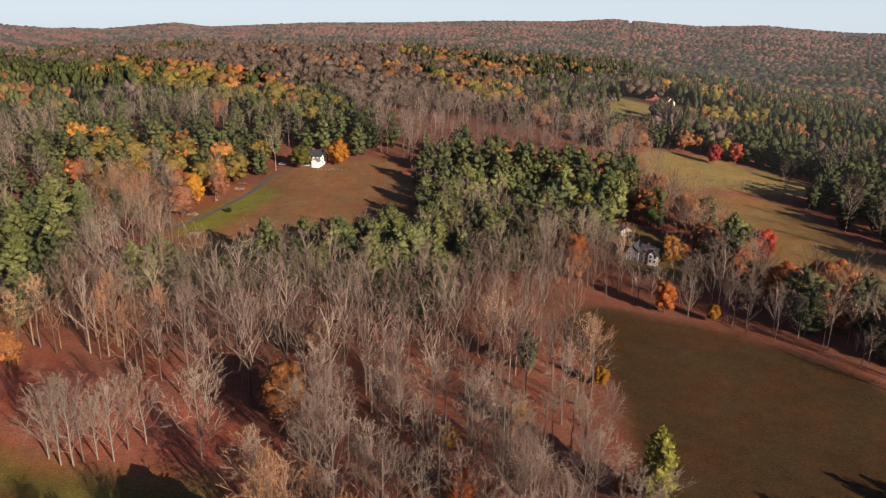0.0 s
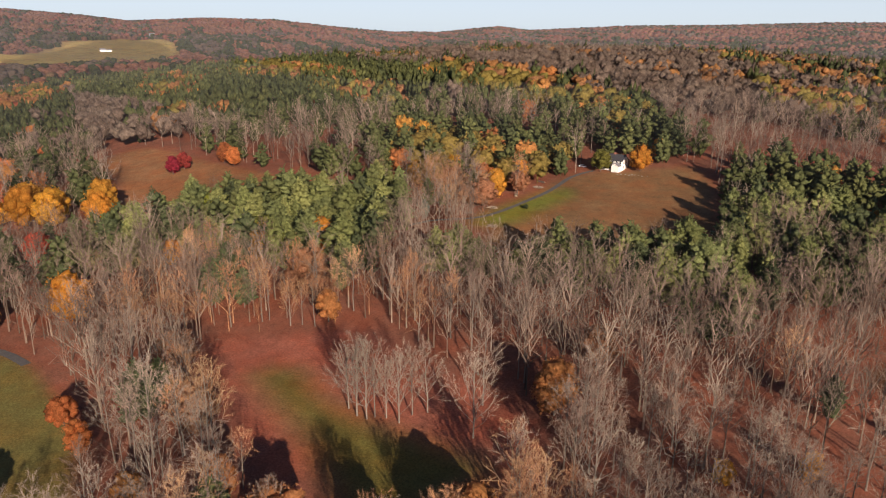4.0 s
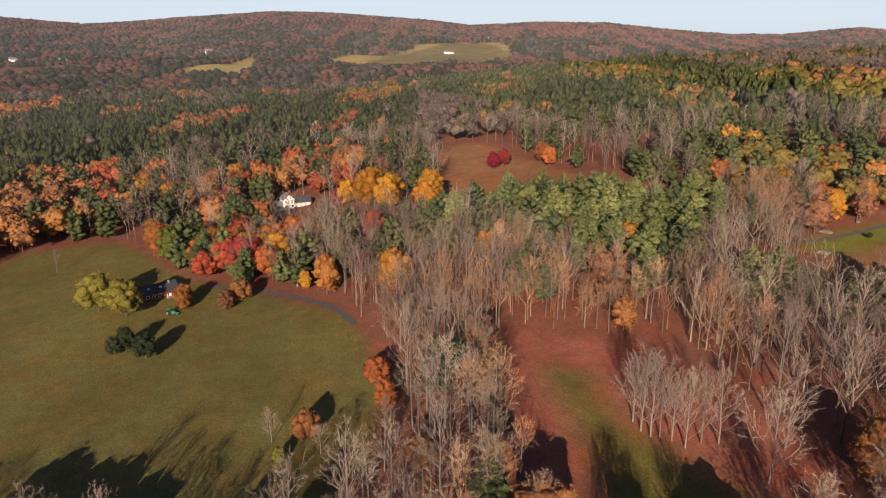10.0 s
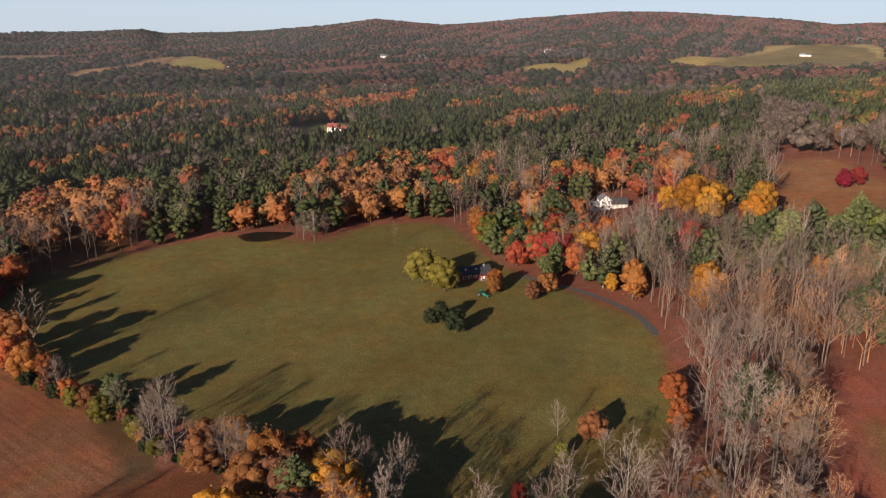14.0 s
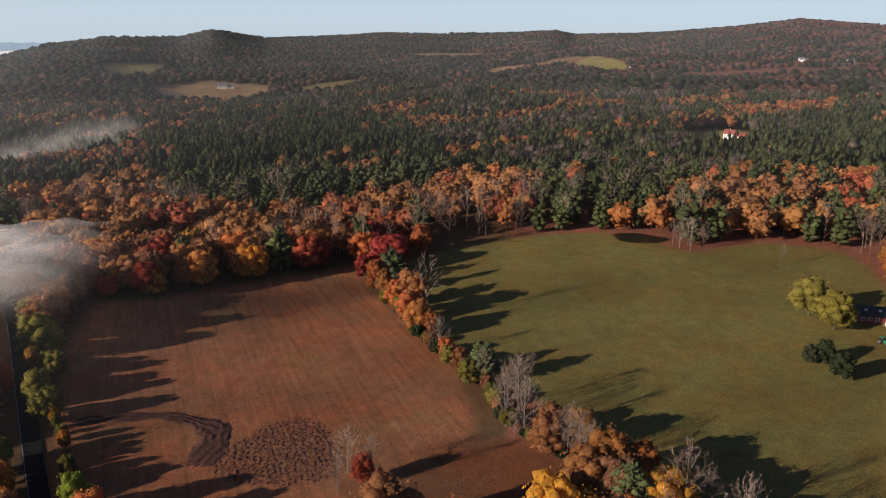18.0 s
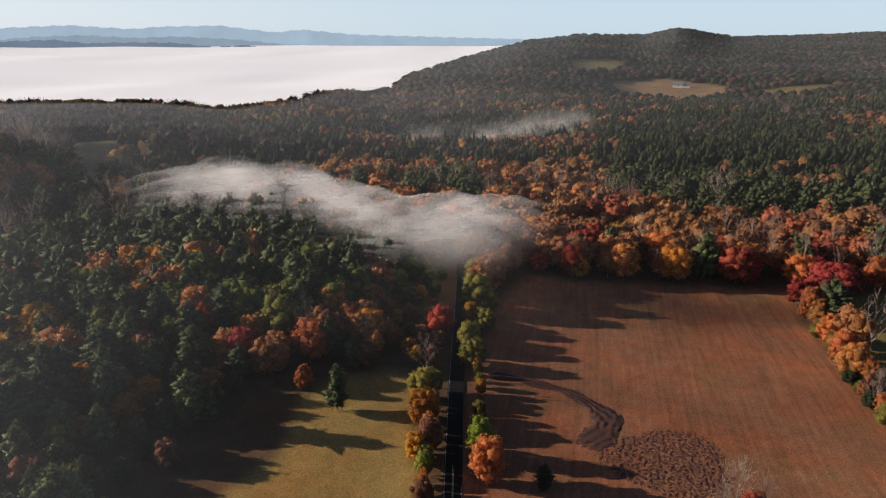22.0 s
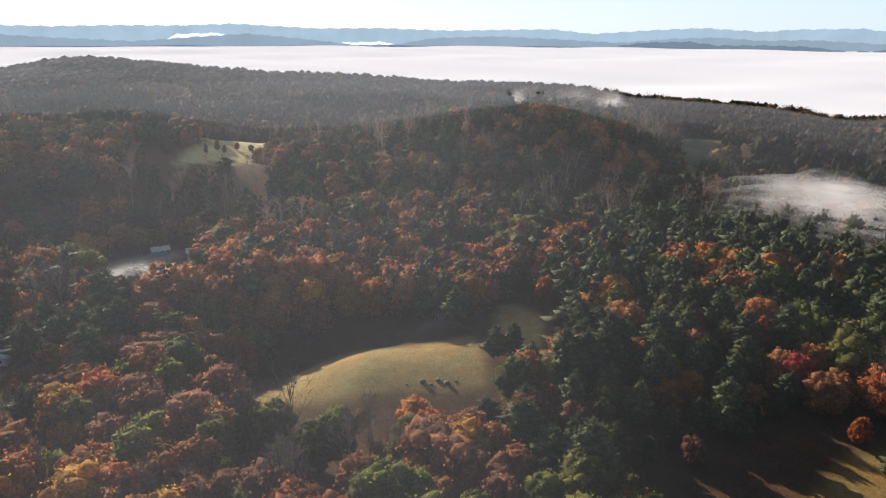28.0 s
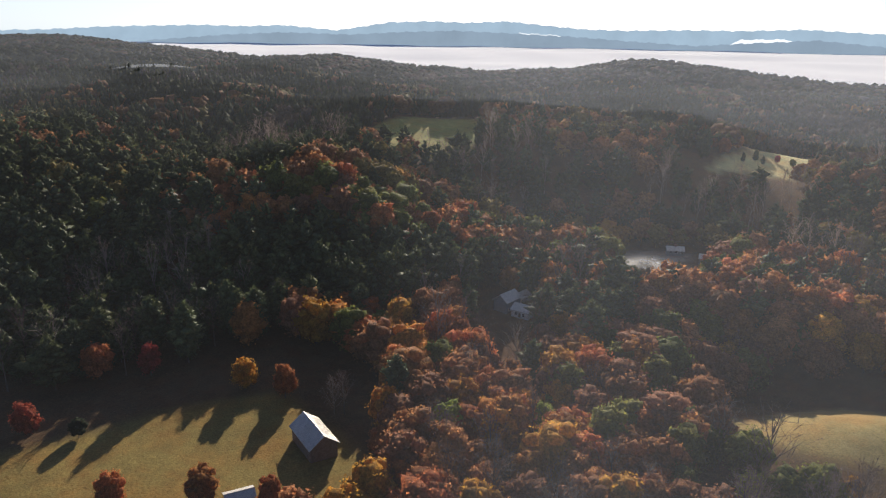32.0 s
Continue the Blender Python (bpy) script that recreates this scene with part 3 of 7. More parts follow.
MIST_HOUSE = (-320.5, -461.4)
HAMLET_RED = (270.8, 882.1)
FARM_A = (-2043.9, 1781.5)
FARM_A2 = (-2269.7, 971.3)
FARM_A3 = (-2517.4, 602)
FARM_A4 = (-2617.2, 483.5)
FARM_D2 = (-2365.2, 2319.5)
FAR_TAN = (-1452.9, -922.4)
YARD_TRUCKS = (222.1, -384.3)
YARD_SHED = (215.9, -408.3)
POLE_HOUSE = (-126.4, 493.7)
SPIRE = (-325.9, -1078.2)
HOUSE_F = (812.7, -313.6)
CABIN = (212.2, -247.3)
MIST_ROOF = (31.8, -322.8)
LONG_WHITE = (258.3, -347.8)
COURT = (312, -402.9)
WISPS = ((-12.8, -1243.5, 45, 26), (-47.5, -1187.4, 45, 30), (-81.2, -1137.9, 50, 34), (-109.7, -1094.8, 40, 30), (-512.4, -601.4, 60, 22), (-626, -641.6, 70, 26), (-715.5, -653.4, 70, 30), (-494.4, -519.9, 60, 18), (14, -337.5, 16, 6), (7.3, -401.8, 20, 8))
VALLEY_MIST = ((27.3, -350.8, 22, 8), (-45.8, -425.1, 40, 10), (33.5, -300.1, 14, 6), (215.9, -363.5, 26, 8), (248.1, -354.5, 26, 8), (342.2, -355.2, 40, 12), (304.9, -281, 30, 8))



def along(pts, closed=True, step=7.0, sway=0.0, seed=0):
    """A rounded line through the corners of a field or a way."""
    p = np.array(pts, float)
    n = len(p)
    out = []
    for i in range(n if closed else n - 1):
        a, b, c, d = (p[(i + k) % n] if closed else p[min(max(i + k, 0), n - 1)] for k in (-1, 0, 1, 2))
        steps = max(2, int(np.hypot(*(c - b)) / step))
        for t in np.arange(steps) / steps:
            out.append(.5 * (2 * b + (c - a) * t + (2 * a - 5 * b + 4 * c - d) * t * t + (3 * b - a - 3 * c + d) * t ** 3))
    if not closed:
        out.append(p[-1])
    out = np.array(out)
    if sway:
        k = np.arange(len(out))
        rr = np.random.RandomState(seed).rand(4) * 6
        out[:, 0] += sway * (np.sin(k * .9 + rr[0]) + np.sin(k * .37 + rr[1]))
        out[:, 1] += sway * (np.sin(k * .8 + rr[2]) + np.sin(k * .31 + rr[3]))
    return out


def edge_distance(x, y, line, closed=True):
    """Distance to a line, and whether the point lies inside it."""
    x, y = np.asarray(x, float), np.asarray(y, float)
    best = np.full(x.shape, 1e9)
    inside = np.zeros(x.shape, bool)
    n = len(line)
    for i in range(n if closed else n - 1):
        (ax, ay), (bx, by) = line[i], line[(i + 1) % n]
        dx, dy = bx - ax, by - ay
        t = np.clip(((x - ax) * dx + (y - ay) * dy) / (dx * dx + dy * dy + 1e-9), 0, 1)
        best = np.minimum(best, np.hypot(x - ax - t * dx, y - ay - t * dy))
        if closed:
            inside ^= ((ay > y) != (by > y)) & (x < (bx - ax) * (y - ay) / (by - ay + 1e-12) + ax)
    return best, inside


def within(x, y, line, grow=0.0):
    """Inside the line, or nearer to it than grow (a negative grow shrinks it)."""
    x, y = np.asarray(x, float), np.asarray(y, float)
    lo, hi = line.min(0) - abs(grow) - 1, line.max(0) + abs(grow) + 1
    out = np.zeros(x.shape, bool)
    k = (x > lo[0]) & (x < hi[0]) & (y > lo[1]) & (y < hi[1])
    if k.any():
        d, ins = edge_distance(x[k], y[k], line)
        out[k] = np.where(ins, d > -grow if grow < 0 else True, d < grow if grow > 0 else False)
    return out


# name, outline, soil colour, width of its worn border, label
FIELDS = [
    ("meadow_field", MEADOW_BROWN, (.058, .037, .016), 6, "dark brown autumn meadow below the woods"),
    ("upper_meadow_field", UPPER_MEADOW, (.25, .20, .075), 5, "pale green hay meadow along the dark wood"),
    ("lower_meadow_field", LOWER_MEADOW, (.20, .135, .055), 5, "tan hay meadow below a row of saplings"),
    ("yard_lawn", YARD_GREY, (.15, .11, .04), 5, "worn lawn round the grey farmhouse"),
    ("house_field", HOUSE_FIELD, (.185, .108, .052), 6, "brown sloping field below the white house"),
    ("lush_lawn", LUSH_PATCH, (.13, .15, .028), 9, "bright green strip of fresh grass"),
    ("upland_field", UPLAND_FIELD, (.24, .125, .06), 5, "russet upland field among the woods"),
    ("clearing_field", CLEARING, (.27, .098, .064), 6, "clearing covered with red-brown fallen leaves"),
    ("clearing_lawn", CLEARING_GRASS, (.12, .105, .028), 10, "olive grass in the middle of the clearing"),
    ("pasture", PASTURE, (.131, .116, .037), 4, "broad olive-green mown pasture"),
    ("stubble_field", STUBBLE, (.215, .098, .050), 4, "russet stubble field with faint drill rows"),
    ("rough_field", ROUGH_CORNER, (.12, .055, .028), 5, "rough red-brown corner of the pasture"),
    ("roadside_field", ROAD_FIELD, (.27, .185, .06), 4, "straw-coloured field beside the road"),
    ("knoll_field", KNOLL, (.30, .24, .095), 5, "sunlit yellow-green grassy knoll"),
    ("knoll_lawn", KNOLL_TOP, (.40, .34, .12), 4, "small yellow-green meadow above the knoll"),
    ("sunlit_lawn", SUNLIT_LAWN, (.46, .42, .20), 6, "pale sunlit lawn on the wooded hill"),
    ("valley_lawn", VALLEY_LAWN, (.30, .24, .10), 8, "pale green field in the misty valley"),
    ("barn_field", BARN_FIELD, (.20, .15, .045), 5, "rough tawny pasture beside the barn"),
    ("ridge_lawn", RIDGE_LAWN, (.24, .24, .07), 8, "green hilltop meadow"),
    ("farm_field", FARM_GREEN_A, (.30, .24, .07), 25, "far pale green farm fields"),
    ("farm_field", FARM_GREEN_B, (.30, .24, .07), 20, "far pale green farm field"),
    ("farm_field", FARM_GREEN_C, (.22, .2, .055), 15, "small green farm field on the hillside"),
    ("farm_field", FARM_GREEN_F, (.24, .205, .06), 18, "far green farm fields along the hillside"),
    ("farm_field", FARM_GREEN_D, (.32, .26, .09), 25, "far pale hillside farm fields"),
    ("far_field", FAR_CLEARING, (.20, .2, .06), 10, "small green field in the far valley"),
    ("far_field", FAR_STRIP, (.3, .24, .1), 15, "pale strip of field in the far valley"),
    ("far_field", FARM_TAN, (.19, .13, .065), 15, "tan farmyard field far off"),
    ("far_field", FARM_GREEN_E, (.16, .14, .055), 15, "small green field on the far hill"),
    ("vale_field", VALE_FIELD_A, (.22, .2, .07), 15, "green field in the far vale"),
    ("vale_field", VALE_FIELD_B, (.22, .2, .07), 15, "green field beside the hamlet"),
    ("vale_field", VALE_FIELD_C, (.26, .2, .08), 15, "pale hillside field beyond the hamlet"),
    ("vale_field", VALE_FIELD_D, (.24, .2, .07), 15, "green field above the dark wood"),
    ("farm_field", FARM_GREEN_F, (.28, .22, .08), 15, "green field on the wooded western hill"),
    ("farm_field", FARM_GREEN_G, (.32, .2, .09), 20, "tawny fields along the western hill"),
    ("farm_field", FARM_GREEN_H, (.22, .15, .08), 20, "brown field below the western ridge"),
    ("log_yard_field", LOG_YARD, (.22, .20, .17), 8, "pale bare yard in the hamlet"),
    ("far_field", REDHOUSE_CLEAR, (.24, .2, .08), 10, "small clearing round the far red-roofed house"),
]
OUTLINES = [along(f[1], True, 9 if f[3] < 15 else 40, .8 if f[3] < 15 else 6, i) for i, f in enumerate(FIELDS)]
ROAD_LINE = along(ROAD, False, 8)
DRIVES = [along(DRIVE_HOUSE, False, 6), along(DRIVE_PASTURE, False, 6)]

# ---- ground: one sheet, finer near the middle ----
NA, NR = 640, 260
RADII = np.concatenate([(.3, 12, 26, 42), 55 * (4990 / 55) ** (np.arange(NR - 4) / (NR - 5))])
AZS = np.radians(np.arange(NA) * 360 / NA)
GA, GR = np.meshgrid(AZS, RADII, indexing="ij")
GX, GY = -np.sin(GA) * GR, np.cos(GA) * GR
GZ = height(GX, GY)
GX, GY, GZ = GX.ravel(), GY.ravel(), GZ.ravel()
WOODS_FLOOR = np.array((.19, .08, .052))
SOIL = np.tile(WOODS_FLOOR, (len(GX), 1))
g_az, g_r = bearing(GX, GY), np.hypot(GX, GY)
SOIL[(g_az > 100)] = (.10, .065, .034)
SOIL[g_r > 900] = (.06, .045, .027)
SOIL[(g_r > 2000) & (g_az < 105)] = (.13, .062, .042)
for f, line in zip(FIELDS, OUTLINES):
    d = np.full(len(GX), 1e9)
    lo, hi = line.min(0) - 60, line.max(0) + 60
    k = np.where((GX > lo[0]) & (GX < hi[0]) & (GY > lo[1]) & (GY < hi[1]))[0]
    if len(k):
        e, ins = edge_distance(GX[k], GY[k], line)
        w = smooth(-f[3], f[3], np.where(ins, e, -e))[:, None]
        SOIL[k] = SOIL[k] * (1 - w) + np.array(f[2]) * w


def grid_faces(rows, cols, wrap):
    i, j = np.meshgrid(np.arange(rows if wrap else rows - 1), np.arange(cols - 1), indexing="ij")
    a, b = i * cols + j, ((i + 1) % rows) * cols + j
    return np.stack([a, a + 1, b + 1, b], -1).reshape(-1, 4)


def quick_mesh(name, verts, faces, mat, attr=None, colours=None, even=False):
    """A mesh from arrays: all faces with the same number of corners."""
    me = bpy.data.meshes.new(name)
    verts, faces = np.asarray(verts, np.float32), np.asarray(faces, np.int32)
    k = faces.shape[1]
    me.vertices.add(len(verts))
    me.vertices.foreach_set("co", verts.ravel())
    me.loops.add(faces.size)
    me.loops.foreach_set("vertex_index", faces.ravel())
    me.polygons.add(len(faces))
    me.polygons.foreach_set("loop_start", np.arange(len(faces), dtype=np.int32) * k)
    me.polygons.foreach_set("loop_total", np.full(len(faces), k, np.int32))
    if even:
        me.polygons.foreach_set("use_smooth", np.ones(len(faces), bool))
    me.update(calc_edges=True)
    if attr:
        rgba = np.ones((len(verts), 4), np.float32)
        rgba[:, :3] = colours
        me.attributes.new(attr, "FLOAT_COLOR", "POINT").data.foreach_set("color", rgba.ravel())
    me.materials.append(mat)
    return me


GF = grid_faces(NA, NR, True)
ground = new("ground", quick_mesh("ground", np.stack([GX, GY, GZ], 1), GF, GROUND, "soil", SOIL, True))
tagged(ground, "rolling ground with fallen leaves and grass", "ground", "", "structure")
face_x, face_y = GX[GF].mean(1), GY[GF].mean(1)
for f, line in zip(FIELDS, OUTLINES):
    k = within(face_x, face_y, line)
    if k.sum() < 4:
        continue
    used, inv = np.unique(GF[k], return_inverse=True)
    lift = .04 if f[0] not in ("lush_lawn", "clearing_lawn") else .08
    ob = new(f[0], quick_mesh(f[0], np.stack([GX[used], GY[used], GZ[used] + lift], 1), inv.reshape(-1, 4), STUBBLE_SOIL if f[0] == "stubble_field" else GROUND, "soil", SOIL[used], True))
    tagged(ob, f[4], "field", "", "structure")


# ---- shapes of trees ----
def rnd(seed):
    return np.random.RandomState(seed)


def tube(path, radii, sides):
    """A tapered limb along a path: corners and triangles."""
    path = np.asarray(path, float)
    n = len(path)
    d = np.gradient(path, axis=0)
    d /= np.linalg.norm(d, axis=1)[:, None] + 1e-9
    ref = np.where(np.abs(d[:, 2:3]) > .9, np.array([[1., 0, 0]]), np.array([[0, 0, 1.]]))
    u = np.cross(d, ref)
    u /= np.linalg.norm(u, axis=1)[:, None] + 1e-9
    v = np.cross(d, u)
    a = np.arange(sides) * 2 * np.pi / sides
    ring = path[:, None] + np.asarray(radii)[:, None, None] * (np.cos(a)[None, :, None] * u[:, None] + np.sin(a)[None, :, None] * v[:, None])
    tris = []
    for i in range(n - 1):
        for j in range(sides):
            p, q = i * sides + j, i * sides + (j + 1) % sides
            tris += [(p, q, q + sides), (p, q + sides, p + sides)]
    return ring.reshape(-1, 3), np.array(tris)


def gather(pieces):
    vs, fs, k = [], [], 0
    for v, f in pieces:
        vs.append(v)
        fs.append(f + k)
        k += len(v)
    return np.concatenate(vs), np.concatenate(fs)


def shards(centre, way, size, width, face=None, loose=.32):
    """One loose triangle for each centre: leaf sprays and twigs."""
    n = len(centre)
    r = rnd(n)
    side = np.cross(way, r.normal(size=(n, 3)) if face is None else face + r.normal(0, loose, (n, 3)))
    side /= np.linalg.norm(side, axis=1)[:, None] + 1e-9
    a = centre - side * width[:, None] * .5
    b = centre + side * width[:, None] * .5
    c = centre + way * size[:, None]
    return np.stack([a, b, c], 1).reshape(-1, 3), np.arange(3 * n).reshape(-1, 3)


GOLD_CUT = (1 + 5 ** .5) / 2
BALL = np.array([(a * p, b * q, 0) for p, q in ((1, GOLD_CUT),) for a in (-1, 1) for b in (-1, 1)])
BALL = np.concatenate([BALL, BALL[:, [2, 0, 1]], BALL[:, [1, 2, 0]]]) / math.sqrt(1 + GOLD_CUT ** 2)
BALL_EDGE = min(np.linalg.norm(BALL[0] - q) for q in BALL[1:])
BALL_F = np.array([(a, b, c) if np.dot(np.cross(BALL[b] - BALL[a], BALL[c] - BALL[a]), BALL[a]) > 0 else (a, c, b)
                   for a, b, c in itertools.combinations(range(12), 3)
                   if max(np.linalg.norm(BALL[a] - BALL[b]), np.linalg.norm(BALL[b] - BALL[c]), np.linalg.norm(BALL[a] - BALL[c])) < BALL_EDGE * 1.05])
KNOT = np.array([(1, 0, 0), (-1, 0, 0), (0, 1, 0), (0, -1, 0), (0, 0, 1), (0, 0, -1)], float)
KNOT_F = np.array([(0, 2, 4), (2, 1, 4), (1, 3, 4), (3, 0, 4), (2, 0, 5), (1, 2, 5), (3, 1, 5), (0, 3, 5)])


def lobe(r, centre, size, small=False, rough=.16):
    """A clump of foliage, uneven all round."""
    v, f = (KNOT, KNOT_F) if small else (BALL, BALL_F)
    a = r.rand() * 6.283
    v = np.stack([v[:, 0] * math.cos(a) - v[:, 1] * math.sin(a), v[:, 0] * math.sin(a) + v[:, 1] * math.cos(a), v[:, 2]], 1)
    return v * (1 + rough * r.normal(size=(len(v), 1))) * size + centre, f


def bare_form(seed, h=26.0, limbs=14, subs=6, twigs=9, wide=.2, low=.4, fat=1.0, slight=False):
    """A leafless hardwood: a clear trunk, limbs that curve up to a rounded head, branches and fine twigs."""
    r = rnd(seed)
    wood, tips, ways, sizes = [], [], [], []
    base_r = h * .0095
    lean = r.normal(0, h * .02, 2)
    zs = np.array([-.03, .25, .5, .72, .9]) * h
    trunk = np.stack([lean[0] * zs / h + r.normal(0, h * .005, 5), lean[1] * zs / h + r.normal(0, h * .005, 5), zs], 1)
    if slight:
        tips.append(trunk[0]), ways.append(np.array([0, 0, 1.])), sizes.append((h * .7, .36 * fat))
        tips.append(trunk[0]), ways.append(np.array([.02, 0, 1.])), sizes.append((h * .6, .36 * fat))
    else:
        wood.append(tube(trunk, base_r * np.array([1.35, 1.0, .8, .5, .12]), 5))
    for i in range(limbs):
        s = low + (.86 - low) * (i + r.rand() * .6) / limbs
        p0 = np.array([np.interp(s * h, zs, trunk[:, k]) for k in range(3)])
        a = i * 2.39996 + r.normal(0, .3)
        q = (s - low) / (.9 - low)
        rise = .75 + .55 * q + r.normal(0, .12)
        out = np.array([math.cos(a), math.sin(a), 0])
        way = out * math.cos(rise) + np.array([0, 0, math.sin(rise)])
        ln = h * wide * 1.75 * math.sqrt(max(.12, 1 - (q * .95) ** 1.6)) * (.75 + .4 * r.rand())
        mid = p0 + way * ln * .5 + r.normal(0, ln * .05, 3)
        up = way * .75 + np.array([0, 0, .5])
        end = mid + up / np.linalg.norm(up) * ln * .55
        if slight:
            w = end - p0
            tips.append(p0), ways.append(w / np.linalg.norm(w)), sizes.append((np.linalg.norm(w), .2 * fat))
        else:
            wood.append(tube(np.array([p0, mid, end]), base_r * (.42 + .2 * r.rand()) * (1 - .4 * q) * np.array([1, .6, .14]), 3))
        for j in range(subs):
            t = .3 + .7 * (j + r.rand()) / subs
            b0 = p0 + (mid - p0) * min(1, 2 * t) + (end - mid) * max(0, 2 * t - 1)
            w = way * .7 + r.normal(0, .55, 3) + np.array([0, 0, .25])
            w /= np.linalg.norm(w)
            bl = ln * (.5 - .22 * t) * (.7 + .6 * r.rand()) + .4
            tips.append(b0), ways.append(w), sizes.append((bl, .11 * fat))
            for k in range(twigs):
                u = .25 + .75 * r.rand()
                tw = w * .7 + r.normal(0, .5, 3) + np.array([0, 0, .12])
                tw /= np.linalg.norm(tw)
                tips.append(b0 + w * bl * u), ways.append(tw), sizes.append((h * (.025 + .04 * r.rand()), (.045 + .03 * r.rand()) * fat))
    sizes = np.array(sizes)
    return (gather(wood) if wood else None), shards(np.array(tips), np.array(ways), sizes[:, 0], sizes[:, 1])


def crown_form(seed, h=20.0, wide=.36, low=.2, lobes=15, sprays=34, leaf=.8, small=False):
    """A leafy hardwood: a head of billowing clumps, each edged with loose sprays of leaves."""
    r = rnd(seed)
    top = np.array([r.normal(0, .3), r.normal(0, .3), h * .7])
    trunk = np.array([np.array([0, 0, -.6]) + (top + [0, 0, .6]) * t for t in (0, .4, .75, 1)])
    wood = [tube(trunk, h * .014 * np.array([1.2, .85, .5, .15]), 3 if small else 5)]
    mid, hz = h * (low + (1 - low) * .5), h * (1 - low) * .5
    mass = [lobe(r, np.array([0, 0, mid]), np.array([h * wide * .8, h * wide * .8, hz * .86]))]
    cs, ws, ss, fs = [], [], [], []
    for i in range(lobes):
        u = (i + .5) / lobes * 1.9 - .95
        a = i * 2.39996 + r.rand() * .8
        k = math.sqrt(max(0, 1 - u * u)) * (.6 + .22 * r.rand()) * (1.06 - .2 * u)
        c = np.array([math.cos(a) * k * h * wide, math.sin(a) * k * h * wide, mid + u * hz * .76 * (.9 + .2 * r.rand())])
        rad = h * wide * (.24 + .2 * r.rand()) * (1 - .15 * max(u, 0))
        mass.append(lobe(r, c, np.array([rad, rad, rad * .85]), small, .24))
        if not small and i % 2 == 0:
            wood.append(tube(np.array([trunk[1] + (trunk[2] - trunk[1]) * r.rand(), (trunk[2] + c) / 2 - [0, 0, .6], c]), h * .005 * np.array([1, .6, .2]), 3))
        if sprays:
            d = r.normal(size=(sprays, 3))
            d /= np.linalg.norm(d, axis=1)[:, None]
            p = c + d * rad * (.8 + .65 * r.rand(sprays, 1)) * np.array([1, 1, .85])
            tang = np.cross(d, r.normal(size=(sprays, 3))) + d * .5 - np.array([0, 0, .15])
            tang /= np.linalg.norm(tang, axis=1)[:, None]
            cs.append(p), ws.append(tang), ss.append(leaf * (.6 + .8 * r.rand(sprays))), fs.append(d)
    if cs:
        s = np.concatenate(ss)
        mass.append(shards(np.concatenate(cs), np.concatenate(ws), s * 1.1, s, np.concatenate(fs), .75))
    return gather(wood), gather(mass)


def pine_form(seed, h=22.0, wide=.26, tiers=9, arms=5, sprays=9, leaf=.9, low=.16, small=False):
    """A white pine: whorls of flat, rising boughs with gaps between them, rounding off to an uneven top."""
    r = rnd(seed)
    trunk = np.array([[0, 0, -.6], [.1, 0, h * .5], [0, .1, h * .97]])
    wood = [tube(trunk, h * .011 * np.array([1.2, .75, .1]), 3 if small else 5)]
    mass, cs, ws, ss, fs = [], [], [], [], []
    for i in range(tiers):
        t = i / (tiers - 1)
        z = h * (low + (.94 - low) * t)
        reach = h * wide * (math.sqrt(max(0, 1 - t ** 1.4)) * (.62 + .38 * min(1, t * 3 + .2)) + .12) * (.8 + .4 * r.rand())
        n = max(3, int(round(arms * (1 - .35 * t))))
        for j in range(n):
            a = j * 2 * np.pi / n + i * 1.1 + r.normal(0, .3)
            ln = reach * (.65 + .5 * r.rand())
            out = np.array([math.cos(a), math.sin(a), 0])
            c = np.array([0, 0, z + ln * .18 + r.normal(0, h * .012)]) + out * ln * (.45 + .25 * r.rand())
            k = (.42 if small else .33) * (.8 + .4 * r.rand())
            flat = np.array([ln * k + .3, ln * k + .3, h * (1.0 - .3 * t) / tiers * (.7 + .35 * r.rand())])
            v, f = lobe(r, np.zeros(3), flat, True, .28)
            v = v + c + out * (v @ out)[:, None] * .5 + np.array([0, 0, 1.]) * (v @ out)[:, None] * .3
            mass.append((v, f))
            if sprays:
                d = r.normal(size=(sprays, 3)) + out * .5 + np.array([0, 0, .4])
                d /= np.linalg.norm(d, axis=1)[:, None]
                p = c + d * flat * (.9 + .7 * r.rand(sprays, 1))
                w = out * .5 + np.array([0, 0, .5]) + r.normal(0, .45, (sprays, 3))
                w /= np.linalg.norm(w, axis=1)[:, None]
                cs.append(p), ws.append(w), ss.append(leaf * (.6 + .8 * r.rand(sprays))), fs.append(d)
    mass.append(lobe(r, np.array([0, 0, h * .93]), np.array([h * wide * .2, h * wide * .2, h * .07]), True))
    if cs:
        s = np.concatenate(ss)
        mass.append(shards(np.concatenate(cs), np.concatenate(ws), s * 1.3, s * .75, np.concatenate(fs), .7))
    return gather(wood), gather(mass)


